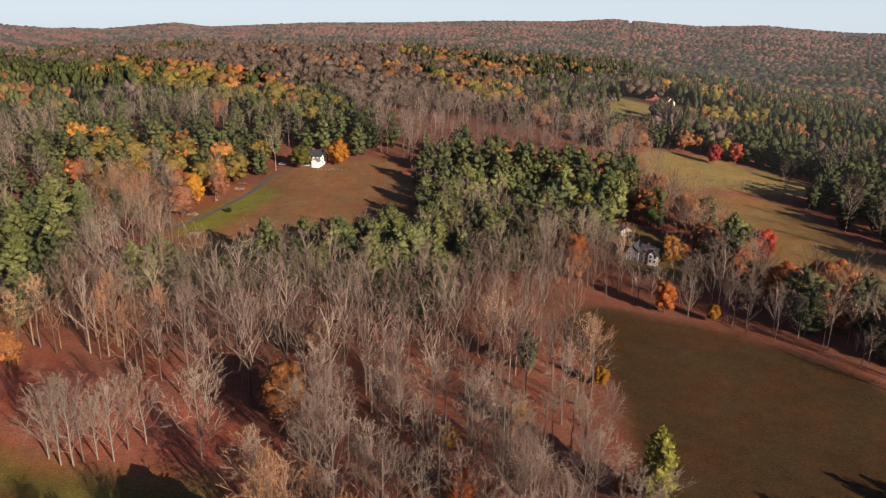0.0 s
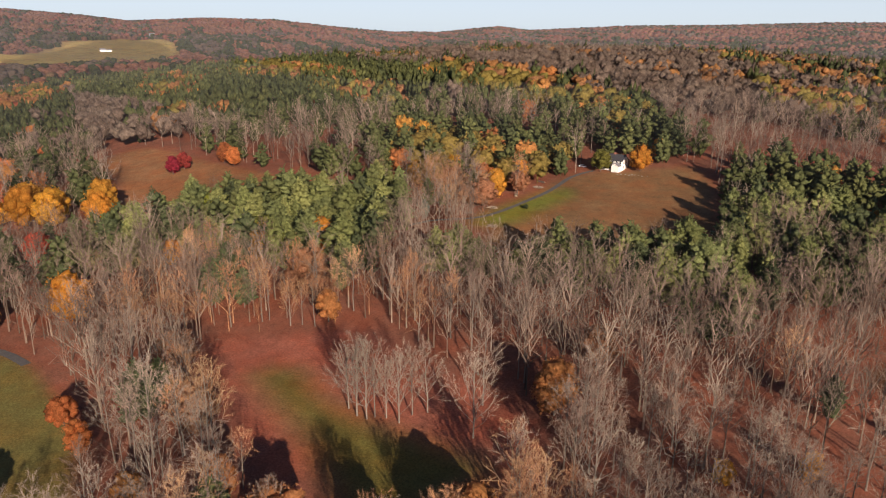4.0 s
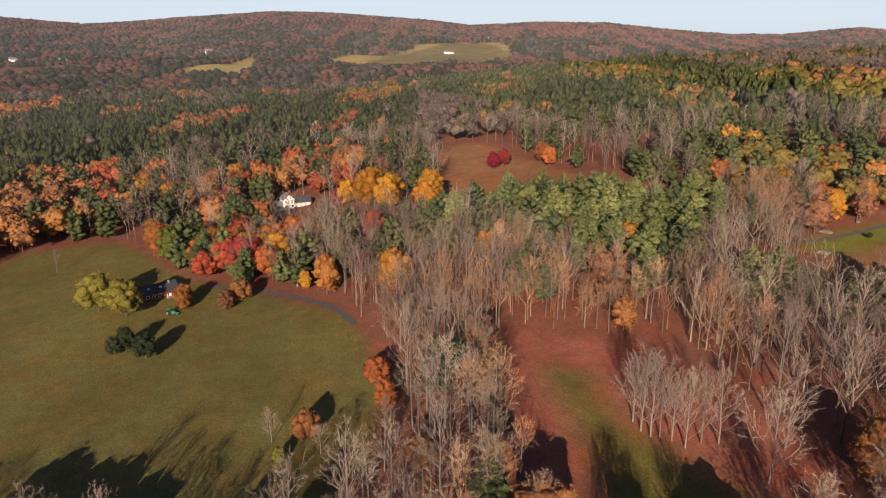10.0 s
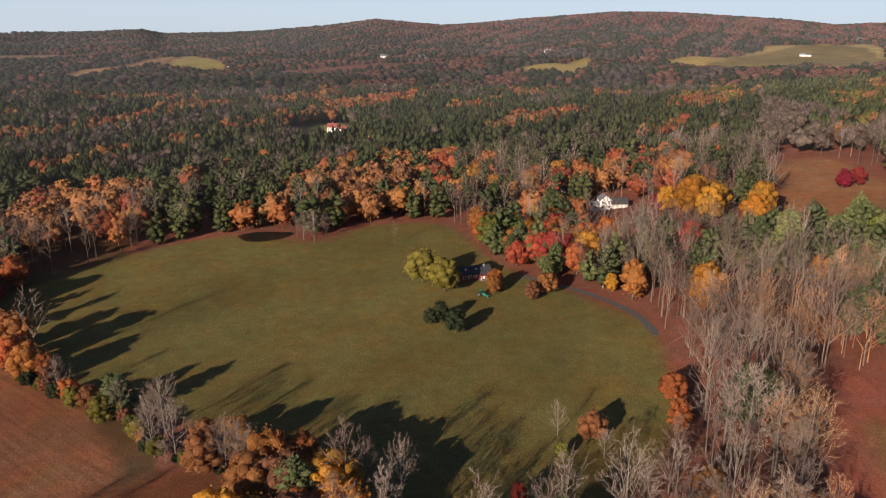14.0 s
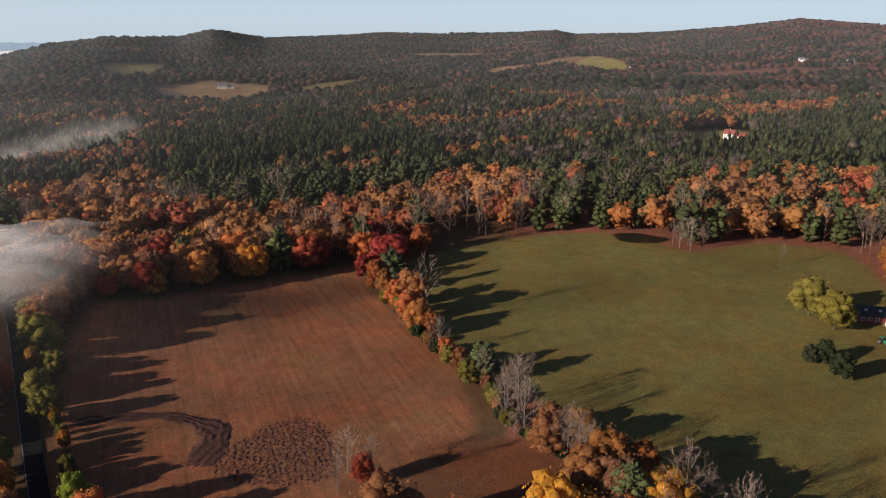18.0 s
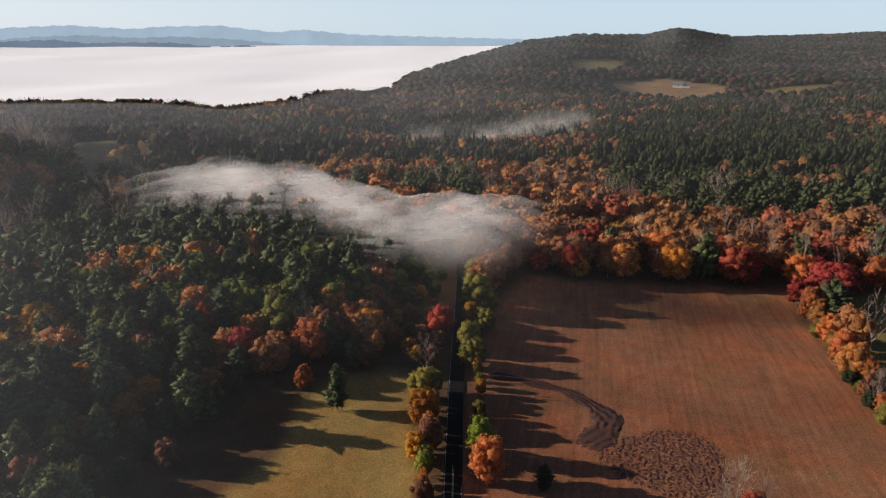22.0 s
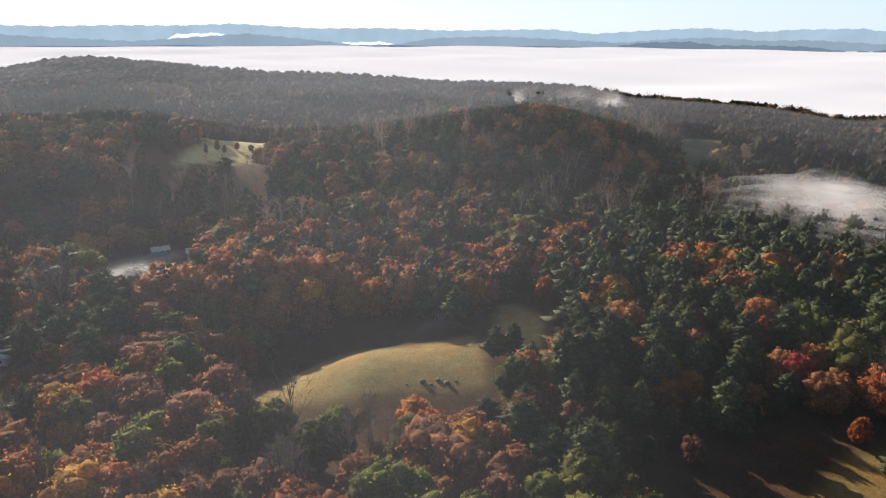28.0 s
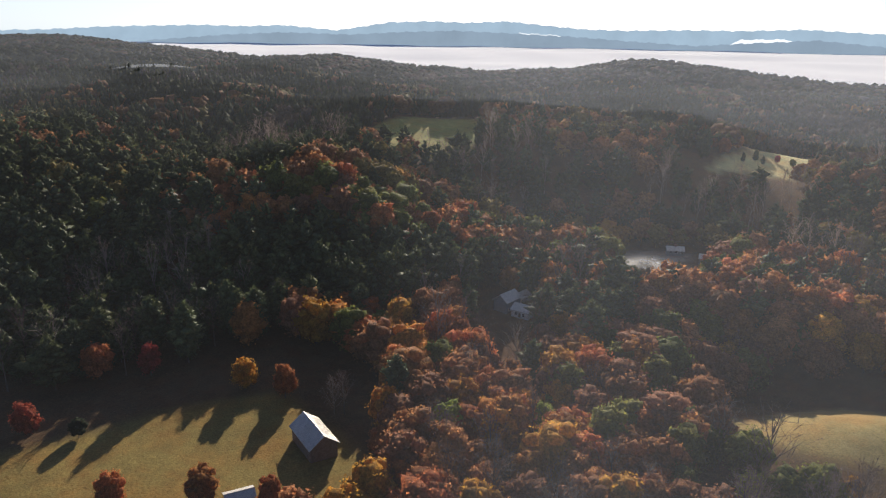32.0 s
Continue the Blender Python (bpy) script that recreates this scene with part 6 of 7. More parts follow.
def vehicle(xy, turn, paint, label, name, long=4.6, tall=1.5):
    """A parked car or van: body, cabin, four wheels, lights."""
    e = base(name, xy, turn, label, "vehicle")
    block("body", (-.88, -long / 2, .35), (.88, long / 2, .95), paint, e, "", .12)
    block("cabin", (-.78, -long * .28, .95), (.78, long * .34, tall), GLASS, e, "dark glazed cabin", .12)
    block("cabin_roof", (-.72, -long * .22, tall), (.72, long * .28, tall + .06), paint, e)
    for x in (-.85, .85):
        for y in (-long * .31, long * .31):
            wheel("wheel", x, y, .34, .22, e)
    for x in (-.62, .62):
        block("headlight", (x - .16, -long / 2 - .02, .65), (x + .16, -long / 2 + .02, .8), TRIM, e)
    return e


vehicle((WHITE_HOUSE[0] - 22, WHITE_HOUSE[1] - 3), 80, CAR_WHITE, "white car parked at the end of the drive", "parked_car")
for k in range(7):
    vehicle((YARD_TRUCKS[0] - 9 + 3.1 * k, YARD_TRUCKS[1] - 6 + 5.5 * (k % 3)), 30 + 14 * k, CAR_WHITE if k % 3 else CAR_DARK, "vehicle parked in rows in the bare yard", "parked_truck", 5.6, 2.0)

# utility pole beside the white house
e = base("utility_pole", POLE_HOUSE, toward(POLE_HOUSE), "slim pale wooden utility pole beside the drive", "pole")
round_part("pole", np.array([[0, 0, -.5], [0, 0, 10]]), np.array([.16, .11]), 8, PALE_BARK, e)
block("crossarm", (-1.1, -.06, 9.2), (1.1, .06, 9.34), PALE_BARK, e)
for x in (-1, 0, 1):
    block("insulator", (x - .05, -.05, 9.34), (x + .05, .05, 9.55), TRIM, e)

# stones below the white house
for k in range(9):
    r = rnd(300 + k)
    x, y = WHITE_HOUSE[0] + 4 + k * 2.4 + 2 * r.rand(), WHITE_HOUSE[1] - 14 + r.rand() * 2.5
    v, f = blob_form(400 + k, .4 + .4 * r.rand(), 1.2, 6)
    st = new("garden_stone", quick_mesh("garden_stone", v, f, STONE))
    st.matrix_basis = pose(x, y, float(height(x, y)) - .15, 0, 0, k * 40)
    tagged(st, "pale boulder in the garden wall below the house", "stone", "garden wall stones")
# dark boulders on the knoll
for k, (x, y, big) in enumerate(((39.8, -241.2, .7), (34.1, -243.6, 1.6), (30.6, -242.6, .9), (28.4, -245.4, 1.2), (24.7, -244.4, 1.5), (21.6, -246.4, .8))):
    v, f = blob_form(520 + k, big, .9, 7)
    st = new("boulder", quick_mesh("boulder", v, f, WOOD_WALL))
    st.matrix_basis = pose(x, y, float(height(x, y)) - .4, 0, 0, k * 50)
    tagged(st, "dark boulder lying on the grassy knoll", "boulder", "boulders on the knoll")

# ---- road and drives ----
def ribbon(name, line, width, mat, lift, offset=0.0):
    d = np.gradient(line, axis=0)
    d /= np.linalg.norm(d, axis=1)[:, None]
    side = np.stack([d[:, 1], -d[:, 0]], 1)
    k = 4 if width > 2 else 1
    rows = [line + side * (offset + width * (j / k - .5)) for j in range(k + 1)]
    p = np.stack(rows, 1)
    z = height(p[..., 0], p[..., 1]).max(1)[:, None] + lift + 0 * p[..., 0]
    return quick_mesh(name, np.concatenate([p, z[..., None]], -1).reshape(-1, 3), grid_faces(len(line), k + 1, False), mat, even=True)


road_axis = along(ROAD, False, 3)
road = tagged(new("road", ribbon("road", road_axis, 5.8, ASPHALT, .22)), "grey two-lane country road between hedgerow trees", "road", "", "structure")
part("edge_line", ribbon("edge_line", road_axis, .1, PAINT_WHITE, .245, -2.6), road, "worn white edge line")
part("edge_line", ribbon("edge_line", road_axis, .1, PAINT_WHITE, .245, 2.6), road, "worn white edge line")
part("centre_line", ribbon("centre_line", road_axis, .16, PAINT_YELLOW, .245, -.16), road, "faded yellow centre line")
part("centre_line", ribbon("centre_line", road_axis, .16, PAINT_YELLOW, .245, .16), road, "faded yellow centre line")
for k, line in enumerate(DRIVES):
    tagged(new("drive", ribbon("drive", line, (3.2, 3.6)[k], GRAVEL, .22)), ("grey gravel drive up to the white house", "pale grey drive along the pasture")[k], "drive", "", "structure")

# ---- pond, ploughed heap and dirt bank ----
WATER, pn, pl, pb = material("pond_water", .3)
pb.inputs["Base Color"].default_value = (.018, .016, .012, 1)
pb.inputs["Specular IOR Level"].default_value = .2
pond_turn = radians(toward(POND))
a = np.arange(48) * 2 * np.pi / 48
rr = 1 + .08 * np.sin(3 * a + 1) + .05 * np.sin(5 * a)
px, py = 17 * np.cos(a) * rr, 11 * np.sin(a) * rr
wx, wy = POND[0] + px * np.cos(pond_turn) - py * np.sin(pond_turn), POND[1] + px * np.sin(pond_turn) + py * np.cos(pond_turn)
pz = float(height(wx, wy).max()) + .12
pv = np.concatenate([np.stack([wx, wy, np.full(48, pz)], 1), [[POND[0], POND[1], pz]]])
tagged(new("pond", quick_mesh("pond", pv, np.array([(i, (i + 1) % 48, 48) for i in range(48)]), WATER)), "small dark still pond at the field edge", "pond", "", "structure")


def heap(name, centre, turn, rx, ry, tall, clod, label, seed, mat=SOIL_CLOD):
    """A rough patch of turned soil."""
    n = 130
    u, v = np.meshgrid(np.linspace(-1, 1, n), np.linspace(-1, 1, n), indexing="ij")
    r = rnd(seed)
    c, s = math.cos(turn), math.sin(turn)
    x, y = centre[0] + u * rx * c - v * ry * s, centre[1] + u * rx * s + v * ry * c
    q = np.sqrt(u * u + v * v) * (1 + .12 * np.sin(3 * np.arctan2(v, u) + 1))
    body = 1 - smooth(.72, 1.0, q)
    z = height(x, y) - .3 + body * (tall + clod * r.rand(n, n) ** 1.5 + .14 * clod * np.sin(u * rx * 3.1 + 1.2 * np.sin(v * 4) + 1.5 * np.sin(v * 11 + u * 7)) * (.3 + r.rand(n, n)))
    return tagged(new(name, quick_mesh(name, np.stack([x, y, z], -1).reshape(-1, 3), grid_faces(n, n, False), mat)), label, "soil", "", "structure")


heap("ploughed_patch", PIT, radians(toward(PIT)), 25, 24, .1, .6, "heap of rough dark ploughed soil in the stubble", 8)
DARK_SOIL = rough_surface("dark_turned_soil", (.05, .021, .015), (.08, .034, .023), 1.1, .95, .7)
bank_axis = along(DIRT_BANK, False, .9, .1, 4)
d = np.gradient(bank_axis, axis=0)
d /= np.linalg.norm(d, axis=1)[:, None]
n, cross = len(bank_axis), np.linspace(-1, 1, 19)
run = np.linspace(0, 1, n)
broad = 3.2 + 3.2 * smooth(.45, .75, run) + .8 * np.sin(run * 31)
p = bank_axis[:, None] + np.stack([d[:, 1], -d[:, 0]], 1)[:, None] * (cross[None] * broad[:, None])[..., None]
rim = (1 - cross ** 4)[None] * smooth(0, .06, run)[:, None] * (1 - smooth(.9, 1, run))[:, None]
z = height(p[..., 0], p[..., 1]) - .25 + rim * (.25 + .22 * (1 + np.sin(cross[None] * 13 + 1.5 * np.sin(run * 40)[:, None])) * rnd(60).rand(n, 19) + .5 * rnd(61).rand(n, 19))
tagged(new("dirt_bank", quick_mesh("dirt_bank", np.concatenate([p, z[..., None]], -1).reshape(-1, 3), grid_faces(n, 19, False), DARK_SOIL)), "low dark bank of turned earth across the stubble", "soil", "", "structure")

# ---- sea of fog, mist and far mountains ----
FOG, fn, fl, fb = material("fog_sea", 1.0)
fb.inputs["Base Color"].default_value = (.99, .985, .965, 1)
fb.inputs["Specular IOR Level"].default_value = 0
fb.inputs["Subsurface Weight"].default_value = 0
fa = np.radians(np.arange(118, 268, .5))
fr = 900 * (4930 / 900) ** (np.arange(110) / 109)
A, R = np.meshgrid(fa, fr, indexing="ij")
X, Y = -np.sin(A) * R, np.cos(A) * R
Z = -8 + 40 * smooth(1300, 4800, R) + 2.5 * np.sin(X / 140 + 2 * np.sin(Y / 210)) + 2 * np.sin(Y / 90 + X / 170) + 3 * np.sin(R / 260 + 3 * A)
tagged(new("fog_sea", quick_mesh("fog_sea", np.stack([X, Y, Z], -1).reshape(-1, 3), grid_faces(*A.shape, False), FOG, even=True)), "white sea of fog filling the far valley", "fog", "", "stuff")


# mist scatters the low sun evenly: its shading leans half way to the sun
TO_SUN = Vector((-math.sin(radians(SUN_AZ)) * .8, math.cos(radians(SUN_AZ)) * .8, .75)).normalized()


def mist_material(name, strength, fine=.03, low=-.15, high=1.5, colour=(.92, .92, .93)):
    m, n, l, b = material(name, 1.0)
    a = n.new("ShaderNodeAttribute")
    a.attribute_name = "dense"
    co = n.new("ShaderNodeTexCoord").outputs["Object"]
    mp = n.new("ShaderNodeMapping")
    mp.inputs["Scale"].default_value = (1, 1, 1.8)
    l.new(co, mp.inputs["Vector"])
    co = mp.outputs[0]
    f = ranged(n, l, noise_node(n, l, fine, 6, .62, co), low, high, .3, .7)
    k = n.new("ShaderNodeMath")
    k.operation = "MULTIPLY"
    l.new(a.outputs["Fac"], k.inputs[0])
    l.new(f, k.inputs[1])
    s = n.new("ShaderNodeMath")
    s.operation, s.use_clamp = "MULTIPLY", True
    l.new(k.outputs[0], s.inputs[0])
    s.inputs[1].default_value = strength
    d, t, tr = n.new("ShaderNodeBsdfDiffuse"), n.new("ShaderNodeBsdfTranslucent"), n.new("ShaderNodeBsdfTransparent")
    up = n.new("ShaderNodeCombineXYZ")
    for i, v in enumerate(TO_SUN):
        up.inputs[i].default_value = v
    l.new(up.outputs[0], d.inputs["Normal"])
    for q in (d, t):
        q.inputs["Color"].default_value = (*colour, 1)
    h, x = n.new("ShaderNodeMixShader"), n.new("ShaderNodeMixShader")
    h.inputs[0].default_value = .45
    l.new(d.outputs[0], h.inputs[1])
    l.new(t.outputs[0], h.inputs[2])
    l.new(s.outputs[0], x.inputs[0])
    l.new(tr.outputs[0], x.inputs[1])
    l.new(h.outputs[0], x.inputs[2])
    l.new(x.outputs[0], n["Material Output"].inputs["Surface"])
    return m


MIST = mist_material("mist", .33, .018, -.1, 1.45, (.90, .89, .90))
THIN_MIST = mist_material("thin_mist", .3, .022, -.2, 1.3)
FAINT_MIST = mist_material("faint_mist", .085, .02, -.1, 1.3)
VALE_MIST = mist_material("vale_mist", .2, .025, -.1, 1.3)
VEIL = mist_material("haze_film", 1.0, .004, .75, 1.25, (.80, .88, 1.0))


def fog_roll(name, az, outer, inner, base_z, rise, layers, mat, label, seed=0):
    """A bank of fog lying over the trees: soft billowing blankets one above the other, thinning out to the rim."""
    a = np.arange(az[0], az[-1], .3)
    far, near = np.interp(a, az, outer), np.interp(a, az, inner)
    v = np.linspace(0, 1, 60)
    holder = new(name)
    tagged(holder, label, "fog", "", "stuff")
    for k in range(layers):
        p = rnd(seed + k).rand(6) * 6.28
        swell = 14 * np.sin(a * .45 + p[0]) + 9 * np.sin(a * 1.1 + p[1]) + 5 * np.sin(a * 2.3 + p[2])
        r0, r1 = near - swell * .5 + 5 * k, far + swell - 9 * k
        d = r0[:, None] + (r1 - r0)[:, None] * v[None]
        X, Y = -np.sin(np.radians(a))[:, None] * d, np.cos(np.radians(a))[:, None] * d
        hump = np.sin(np.pi * v) ** .8
        Z = base_z + k * rise + hump[None] * 8 + 1.2 * np.sin(X / 41 + p[3]) * np.sin(Y / 37 + p[4])
        w = smooth(az[0], az[0] + 9, a) * (1 - smooth(az[-1] - 6, az[-1], a))
        dense = w[:, None] * smooth(0, .45, v)[None] * (1 - smooth(.45, 1.0, v))[None]
        me = quick_mesh("fog_layer", np.stack([X, Y, Z], -1).reshape(-1, 3), grid_faces(len(a), 60, False), mat, even=True)
        me.attributes.new("dense", "FLOAT", "POINT").data.foreach_set("value", dense.ravel().astype(np.float32))
        part("fog_layer", me, holder)


def mist(name, puffs, mat, step, label, curtains=3, apart=13.0):
    """Drifting mist: soft upright curtains one behind the other along the middle of the bank."""
    p = np.array(puffs)
    mid = p[:, :2].mean(0)
    away = mid / np.hypot(*mid)
    side = np.array([-away[1], away[0]])
    u0, w0 = (p[:, :2] - mid) @ side, (p[:, :2] - mid) @ away
    floor0 = height(p[:, 0], p[:, 1]) - 2
    us = np.arange(u0.min() - 2.4 * p[:, 2].max(), u0.max() + 2.4 * p[:, 2].max(), step)
    g = np.exp(-((us[:, None] - u0) / (1.15 * p[:, 2])) ** 2) + 1e-9
    share = g / g.sum(1)[:, None]
    cover = smooth(.12, 1.15, g.sum(1))
    foot, top, depth = .3 * (share @ floor0) + .7 * floor0.mean(), share @ p[:, 3], np.polyval(np.polyfit(u0, w0, 1), us) if len(p) > 5 else share @ w0
    v = np.linspace(0, 1, 36)
    holder = new(name)
    tagged(holder, label, "mist", "", "stuff")
    for k in range(curtains):
        lump = .6 * np.sin(us / 19 + 2.3 * k) + .4 * np.sin(us / 8.3 + 1.1 * k + 1)
        tall = top * (.35 + .65 * cover) * (1 + .1 * lump) * (2.1 - .3 * abs(k - (curtains - 1) / 2))
        along_k = depth + (k - (curtains - 1) / 2) * apart
        sway = 3 * np.sin(us[:, None] / 14 + 5 * v[None] + k)
        X = mid[0] + side[0] * us[:, None] + away[0] * (along_k[:, None] + sway)
        Y = mid[1] + side[1] * us[:, None] + away[1] * (along_k[:, None] + sway)
        Z = foot[:, None] + tall[:, None] * v[None]
        dense = cover[:, None] * smooth(.0, .3, v)[None] * (1 - smooth(.5, .97, v + .06 * lump[:, None]))
        me = quick_mesh("mist_layer", np.stack([X, Y, Z], -1).reshape(-1, 3), grid_faces(len(us), 36, False), mat, even=True)
        me.attributes.new("dense", "FLOAT", "POINT").data.foreach_set("value", dense.ravel().astype(np.float32))
        part("mist_layer", me, holder)


fog_roll("fog_bank", (130, 135, 138, 141, 144, 147, 149, 151.5, 154, 156.5, 159, 161.5, 166), (385, 395, 418, 420, 420, 445, 480, 520, 545, 575, 560, 510, 440),
         (325, 310, 300, 305, 310, 318, 330, 342, 355, 370, 385, 400, 410), 32, 6, 4, MIST, "soft grey-white bank of fog rolling over the woods")
mist("drifting_mist", WISPS[:4], THIN_MIST, 6, "thin drifting wisps of mist over the trees", 2, 20)
mist("drifting_mist", WISPS[4:8], FAINT_MIST, 7, "faint veil of mist above the wooded slope", 2, 25)
mist("low_mist", WISPS[8:], FAINT_MIST, 4, "faint ground mist among the trees", 2, 8)
for puff in VALLEY_MIST:
    mist("valley_mist", (puff,), VALE_MIST, 4, "thin morning mist rising from the valley", 2, 9)


# one translucent sheet imitates thin morning haze over the wooded valley and hills
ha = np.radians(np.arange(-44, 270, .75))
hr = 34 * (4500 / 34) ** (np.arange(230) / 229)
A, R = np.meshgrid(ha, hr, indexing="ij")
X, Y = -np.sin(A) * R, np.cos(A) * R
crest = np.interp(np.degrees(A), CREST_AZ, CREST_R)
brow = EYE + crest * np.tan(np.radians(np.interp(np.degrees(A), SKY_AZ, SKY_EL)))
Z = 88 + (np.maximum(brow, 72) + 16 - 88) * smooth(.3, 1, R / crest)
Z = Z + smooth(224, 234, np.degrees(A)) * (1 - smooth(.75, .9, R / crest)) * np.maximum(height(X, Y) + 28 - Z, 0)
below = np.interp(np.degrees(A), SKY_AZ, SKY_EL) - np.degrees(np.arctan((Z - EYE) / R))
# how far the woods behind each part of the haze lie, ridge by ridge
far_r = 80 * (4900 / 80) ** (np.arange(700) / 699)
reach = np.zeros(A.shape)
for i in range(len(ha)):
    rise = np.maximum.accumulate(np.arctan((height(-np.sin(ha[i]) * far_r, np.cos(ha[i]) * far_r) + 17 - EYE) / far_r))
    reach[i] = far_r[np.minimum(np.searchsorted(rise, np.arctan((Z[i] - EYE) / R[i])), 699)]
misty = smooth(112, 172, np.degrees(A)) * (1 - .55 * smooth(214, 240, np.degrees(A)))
# the even share towards the sun imitates glare that lifts the darks
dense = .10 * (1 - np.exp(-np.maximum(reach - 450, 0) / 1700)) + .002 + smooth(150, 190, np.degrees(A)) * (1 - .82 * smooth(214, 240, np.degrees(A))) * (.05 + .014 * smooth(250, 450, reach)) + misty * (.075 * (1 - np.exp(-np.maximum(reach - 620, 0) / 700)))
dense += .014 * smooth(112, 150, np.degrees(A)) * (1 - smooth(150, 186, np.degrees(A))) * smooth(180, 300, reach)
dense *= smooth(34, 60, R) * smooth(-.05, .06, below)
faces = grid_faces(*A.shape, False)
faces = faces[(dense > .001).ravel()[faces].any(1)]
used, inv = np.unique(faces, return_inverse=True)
me = quick_mesh("haze_sheet", np.stack([X, Y, Z], -1).reshape(-1, 3)[used], inv.reshape(-1, 4), VEIL, even=True)
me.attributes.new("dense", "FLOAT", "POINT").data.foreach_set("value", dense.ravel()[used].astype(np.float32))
tagged(new("haze_sheet", me), "thin bluish translucent sheet imitating morning haze over the woods", "haze", "", "stuff")


def backdrop(name, a, e, r, colour, label, foot=-6.0):
    """A far range of hills, pale with distance: haze is put into its glowing colour."""
    m = bpy.data.materials.new(name)
    m.use_nodes = True
    n, l = m.node_tree.nodes, m.node_tree.links
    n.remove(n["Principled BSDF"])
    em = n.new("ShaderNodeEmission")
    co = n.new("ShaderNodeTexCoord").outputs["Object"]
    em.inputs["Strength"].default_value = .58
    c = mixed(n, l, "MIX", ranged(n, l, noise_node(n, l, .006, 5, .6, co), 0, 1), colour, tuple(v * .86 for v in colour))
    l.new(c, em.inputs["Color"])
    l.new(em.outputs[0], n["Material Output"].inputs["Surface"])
    az = np.arange(a[0], a[-1] + .01, .12)
    el = np.interp(az, a, e) + .03 * np.sin(az * 5.1) + .02 * np.sin(az * 13.7 + 1)
    rows = np.stack([np.full(len(az), EYE + r * math.tan(radians(foot))), EYE + (r - 25) * np.tan(np.radians(el - .2)), EYE + r * np.tan(np.radians(el))], 1)
    rad = np.array([r - 60, r - 25, r])[None] + 0 * rows
    x, y = -np.sin(np.radians(az))[:, None] * rad, np.cos(np.radians(az))[:, None] * rad
    ob = new(name, quick_mesh(name, np.stack([x, y, rows], -1).reshape(-1, 3), grid_faces(len(az), 3, False), m, even=True))
    tagged(ob, label, "mountains", "", "structure")


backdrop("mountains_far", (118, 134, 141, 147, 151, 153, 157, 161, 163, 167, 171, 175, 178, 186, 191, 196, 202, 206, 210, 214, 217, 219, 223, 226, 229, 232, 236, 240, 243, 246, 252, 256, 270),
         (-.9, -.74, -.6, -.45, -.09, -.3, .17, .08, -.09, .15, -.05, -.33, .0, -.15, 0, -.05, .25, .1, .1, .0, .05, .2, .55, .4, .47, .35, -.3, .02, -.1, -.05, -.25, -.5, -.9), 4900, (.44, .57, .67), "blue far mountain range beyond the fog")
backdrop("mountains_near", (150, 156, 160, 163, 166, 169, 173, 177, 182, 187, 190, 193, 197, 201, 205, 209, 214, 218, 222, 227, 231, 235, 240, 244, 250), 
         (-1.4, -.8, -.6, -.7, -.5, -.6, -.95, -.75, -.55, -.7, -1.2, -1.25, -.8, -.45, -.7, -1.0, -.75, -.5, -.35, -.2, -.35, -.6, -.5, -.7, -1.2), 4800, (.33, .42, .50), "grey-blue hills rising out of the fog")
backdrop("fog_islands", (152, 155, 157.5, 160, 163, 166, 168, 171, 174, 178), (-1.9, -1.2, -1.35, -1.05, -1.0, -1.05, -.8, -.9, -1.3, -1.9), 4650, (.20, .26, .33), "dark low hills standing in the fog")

# low banks of cloud lying between the far ranges, glowing to look sunlit
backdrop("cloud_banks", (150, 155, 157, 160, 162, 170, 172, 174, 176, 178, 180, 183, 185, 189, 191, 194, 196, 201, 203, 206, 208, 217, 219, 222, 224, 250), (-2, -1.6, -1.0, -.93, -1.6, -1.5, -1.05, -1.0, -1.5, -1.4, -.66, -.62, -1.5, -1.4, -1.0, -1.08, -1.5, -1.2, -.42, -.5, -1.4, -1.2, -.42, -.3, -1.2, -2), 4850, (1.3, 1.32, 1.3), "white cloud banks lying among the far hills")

# ---- logs, brush and fences beside the drive and the meadows ----
LOG_END = rough_surface("cut_wood", (.42, .32, .20), (.34, .25, .16), 3.0, .85, .3)


def log_pile(x, y, turn, rows, label):
    """A few rows of felled logs, each log a part with its cut ends."""
    e = new("log_pile")
    z = float(height(x, y)) + .12
    r = rnd(int(abs(x * 7 + y)))
    for row in range(rows):
        for k in range(rows + 1 - row):
            rad = .24 + .07 * r.rand()
            ln = 4.2 + 1.2 * r.rand()
            v, f = tube(np.array([[-ln / 2, 0, 0], [-ln / 6, .04, .02], [ln / 6, 0, 0], [ln / 2, -.03, 0]]), rad * np.array([1.05, 1, .97, .92]), 8)
            log = part("log", quick_mesh("log", v + np.array([.3 * r.normal(), (k - (rows - row) / 2) * .6, .26 + row * .5]), f, BARK), e)
            for s, end in ((-1, v[:8]), (1, v[-8:])):
                c = end.mean(0)
                part("cut_end", quick_mesh("cut_end", np.concatenate([end * 1.0, c[None]]) + np.array([s * .01, (k - (rows - row) / 2) * .6, .26 + row * .5]), np.array([(i, (i + 1) % 8, 8) for i in range(8)]), LOG_END), log, "pale sawn end")
    e.matrix_basis = Matrix.LocRotScale((x, y, z), Euler((0, 0, turn)), (1, 1, 1))
    tagged(e, label, "log pile", "log piles along the drive")


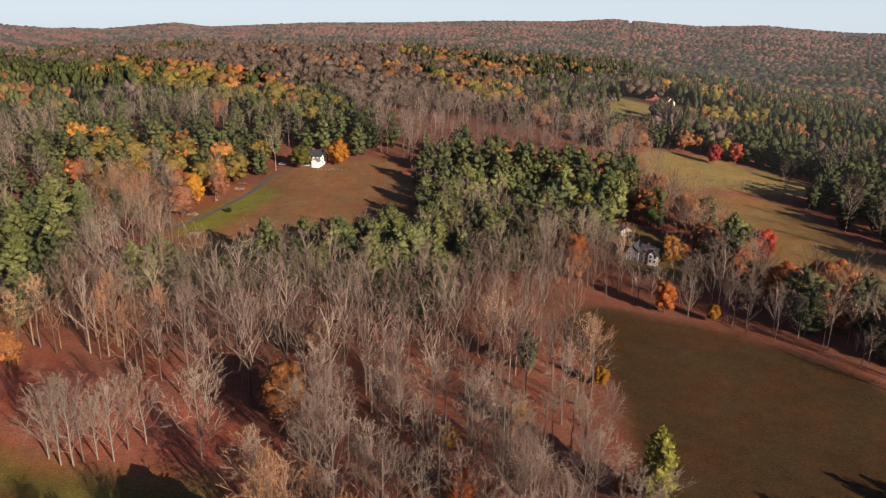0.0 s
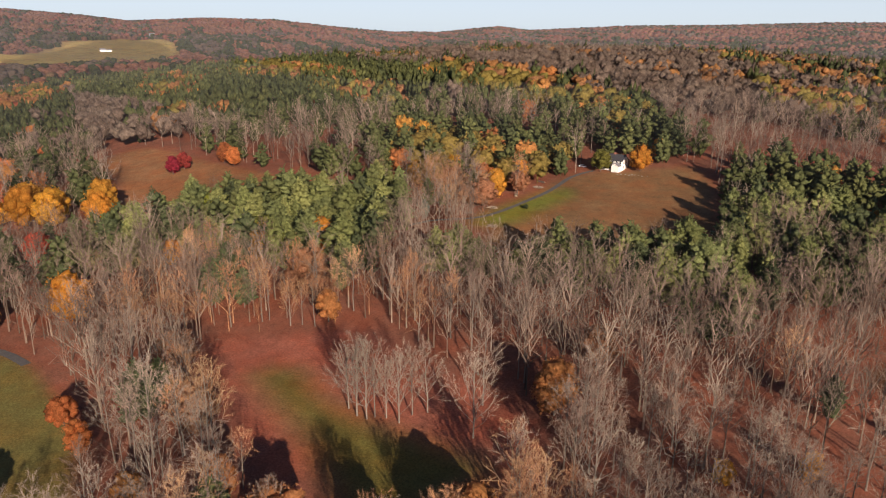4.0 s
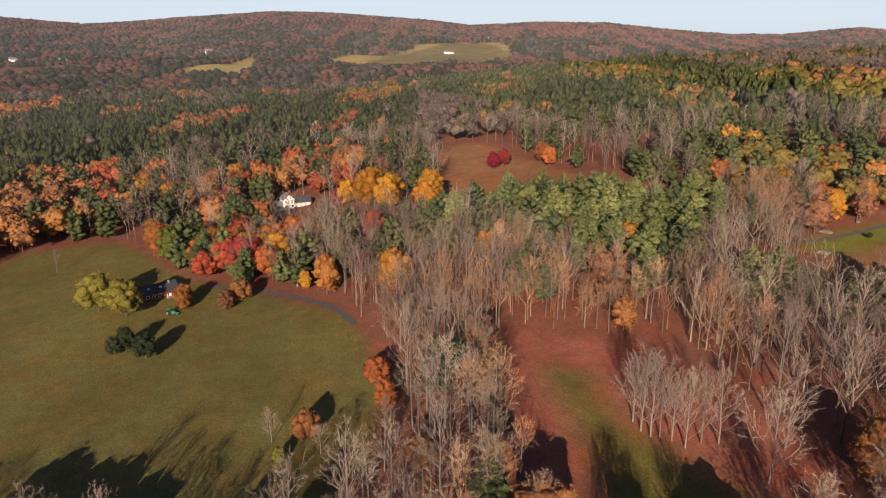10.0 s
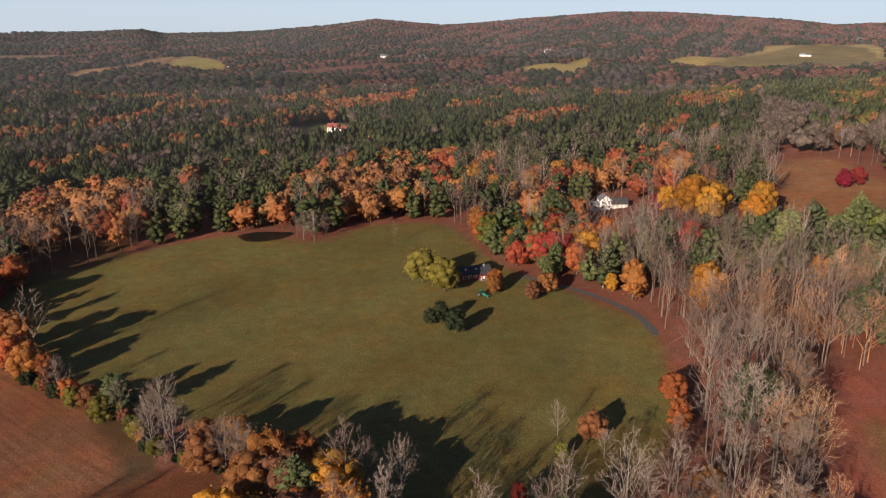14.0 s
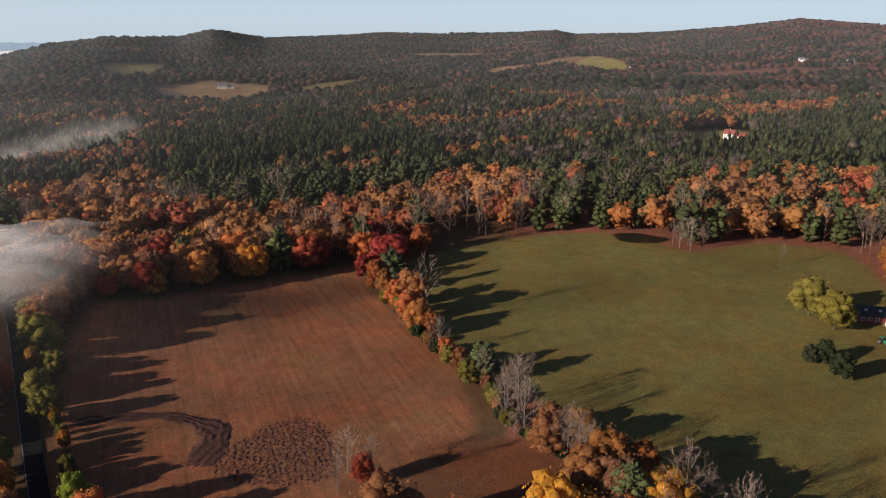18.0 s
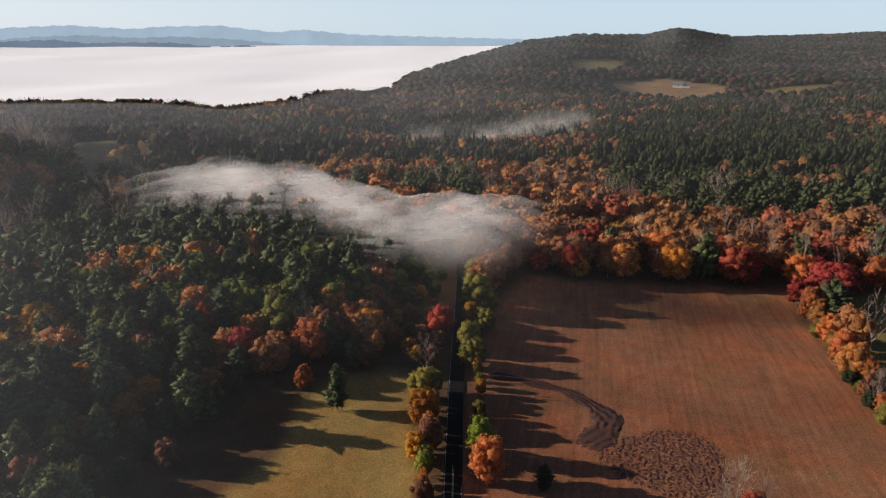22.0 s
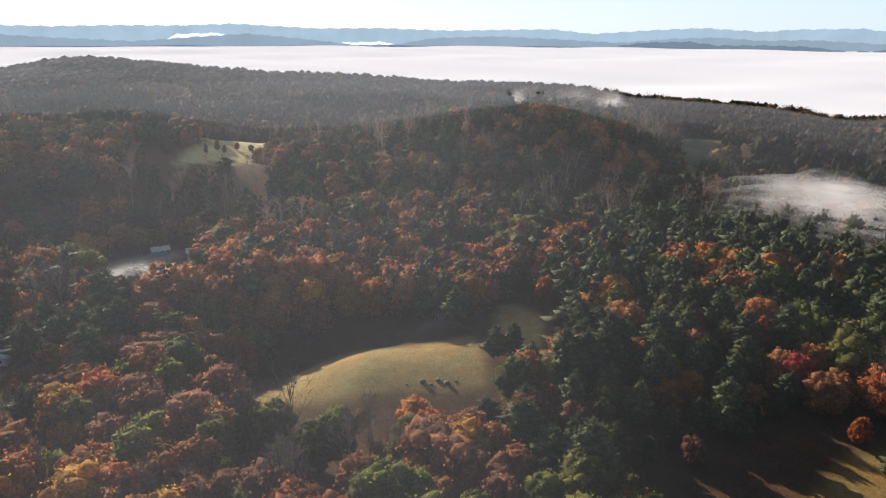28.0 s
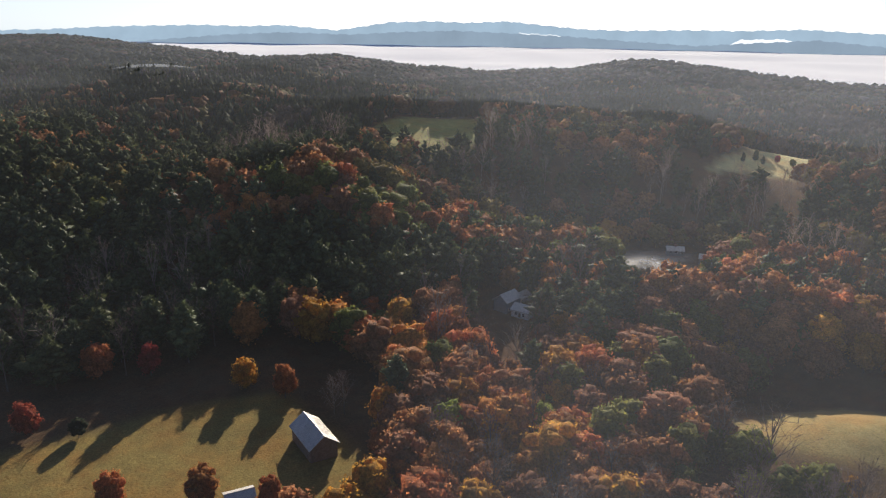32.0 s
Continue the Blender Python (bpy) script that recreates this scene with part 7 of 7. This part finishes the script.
def brush_heap(x, y, size, label):
    """A heap of cut branches."""
    r = rnd(int(abs(x + 3 * y)))
    n = 220
    a, q = r.rand(n) * 6.283, np.sqrt(r.rand(n)) * size
    c = np.stack([np.cos(a) * q, np.sin(a) * q, (1 - (q / size) ** 2) * size * .35 * r.rand(n)], 1)
    w = np.stack([np.cos(a + 2 * r.rand(n)), np.sin(a + 2 * r.rand(n)), .5 * r.rand(n)], 1)
    w /= np.linalg.norm(w, axis=1)[:, None]
    v, f = shards(c, w, 1.2 + 1.4 * r.rand(n), .12 + .1 * r.rand(n))
    ob = new("brush_heap", quick_mesh("brush_heap", v, f, TWIG, "tint", np.tile(np.array((.34, .27, .21)), (len(v), 1))))
    ob.matrix_basis = Matrix.Translation((x, y, float(height(x, y)) + .05))
    tagged(ob, label, "brush heap", "heaps of cut brush")


way = DRIVES[0]
for i, (k, off) in enumerate(((.30, 9), (.42, 8), (.55, 11), (.68, 9), (.78, 12))):
    j = int(k * (len(way) - 1))
    d = way[j + 1] - way[j]
    d = d / np.hypot(*d)
    # on the wooded side of the drive, away from the lawn
    n2 = np.array([-d[1], d[0]])
    if np.dot(n2, way[j]) < 0:
        n2 = -n2
    spot = way[j] + n2 * off
    if i % 2:
        brush_heap(spot[0], spot[1], 2.6, "heap of pale cut branches beside the drive")
    else:
        log_pile(spot[0], spot[1], math.atan2(d[1], d[0]) + .3 * i, 2 + i % 2, "stack of felled logs with pale ends beside the drive")
edge = along(HOUSE_FIELD, True, 9)
edge = edge[np.argsort(np.hypot(edge[:, 0], edge[:, 1]))][:26:3]
for x, y in edge:
    brush_heap(x * 1.03, y * 1.03, 2.2, "heap of pale brush along the foot of the field")

FENCE_WOOD = rough_surface("fence_wood", (.24, .20, .16), (.16, .13, .10), 2.0, .9, .4)


def fence(line, label):
    """Posts with two rails along the edge of a field."""
    e = new("fence")
    x0, y0 = line[0]
    z0 = float(height(x0, y0))
    e.matrix_basis = Matrix.Translation((x0, y0, z0))
    pv, pf = tube(np.array([[0, 0, -.3], [0, 0, .7], [0, 0, 1.4]]), np.array([.09, .085, .07]), 5)
    post = quick_mesh("post", pv, pf, FENCE_WOOD)
    for i, (x, y) in enumerate(line):
        p = part("post", post, e)
        z = float(height(x, y))
        p.matrix_basis = Matrix.Translation((x - x0, y - y0, z - z0))
        if i:
            (ax, ay) = line[i - 1]
            az = float(height(ax, ay))
            for lift in (.6, 1.15):
                v, f = tube(np.array([[ax - x0, ay - y0, az - z0 + lift], [(ax + x) / 2 - x0, (ay + y) / 2 - y0, (az + z) / 2 - z0 + lift - .03], [x - x0, y - y0, z - z0 + lift]]), np.array([.045, .05, .045]), 4)
                part("rail", quick_mesh("rail", v, f, FENCE_WOOD), e)
    tagged(e, label, "fence")


fence(along(SAPLINGS, False, 7, .3, 5)[:34] + np.array([2.0, 3.0]), "weathered post and rail fence between the meadows")

# ---- the whole plan put to its true size ----
for ob in list(scene.objects):
    if ob.parent is None and ob.type in ("MESH", "EMPTY"):
        ob.matrix_basis = Matrix.Scale(PLAN, 4) @ ob.matrix_basis
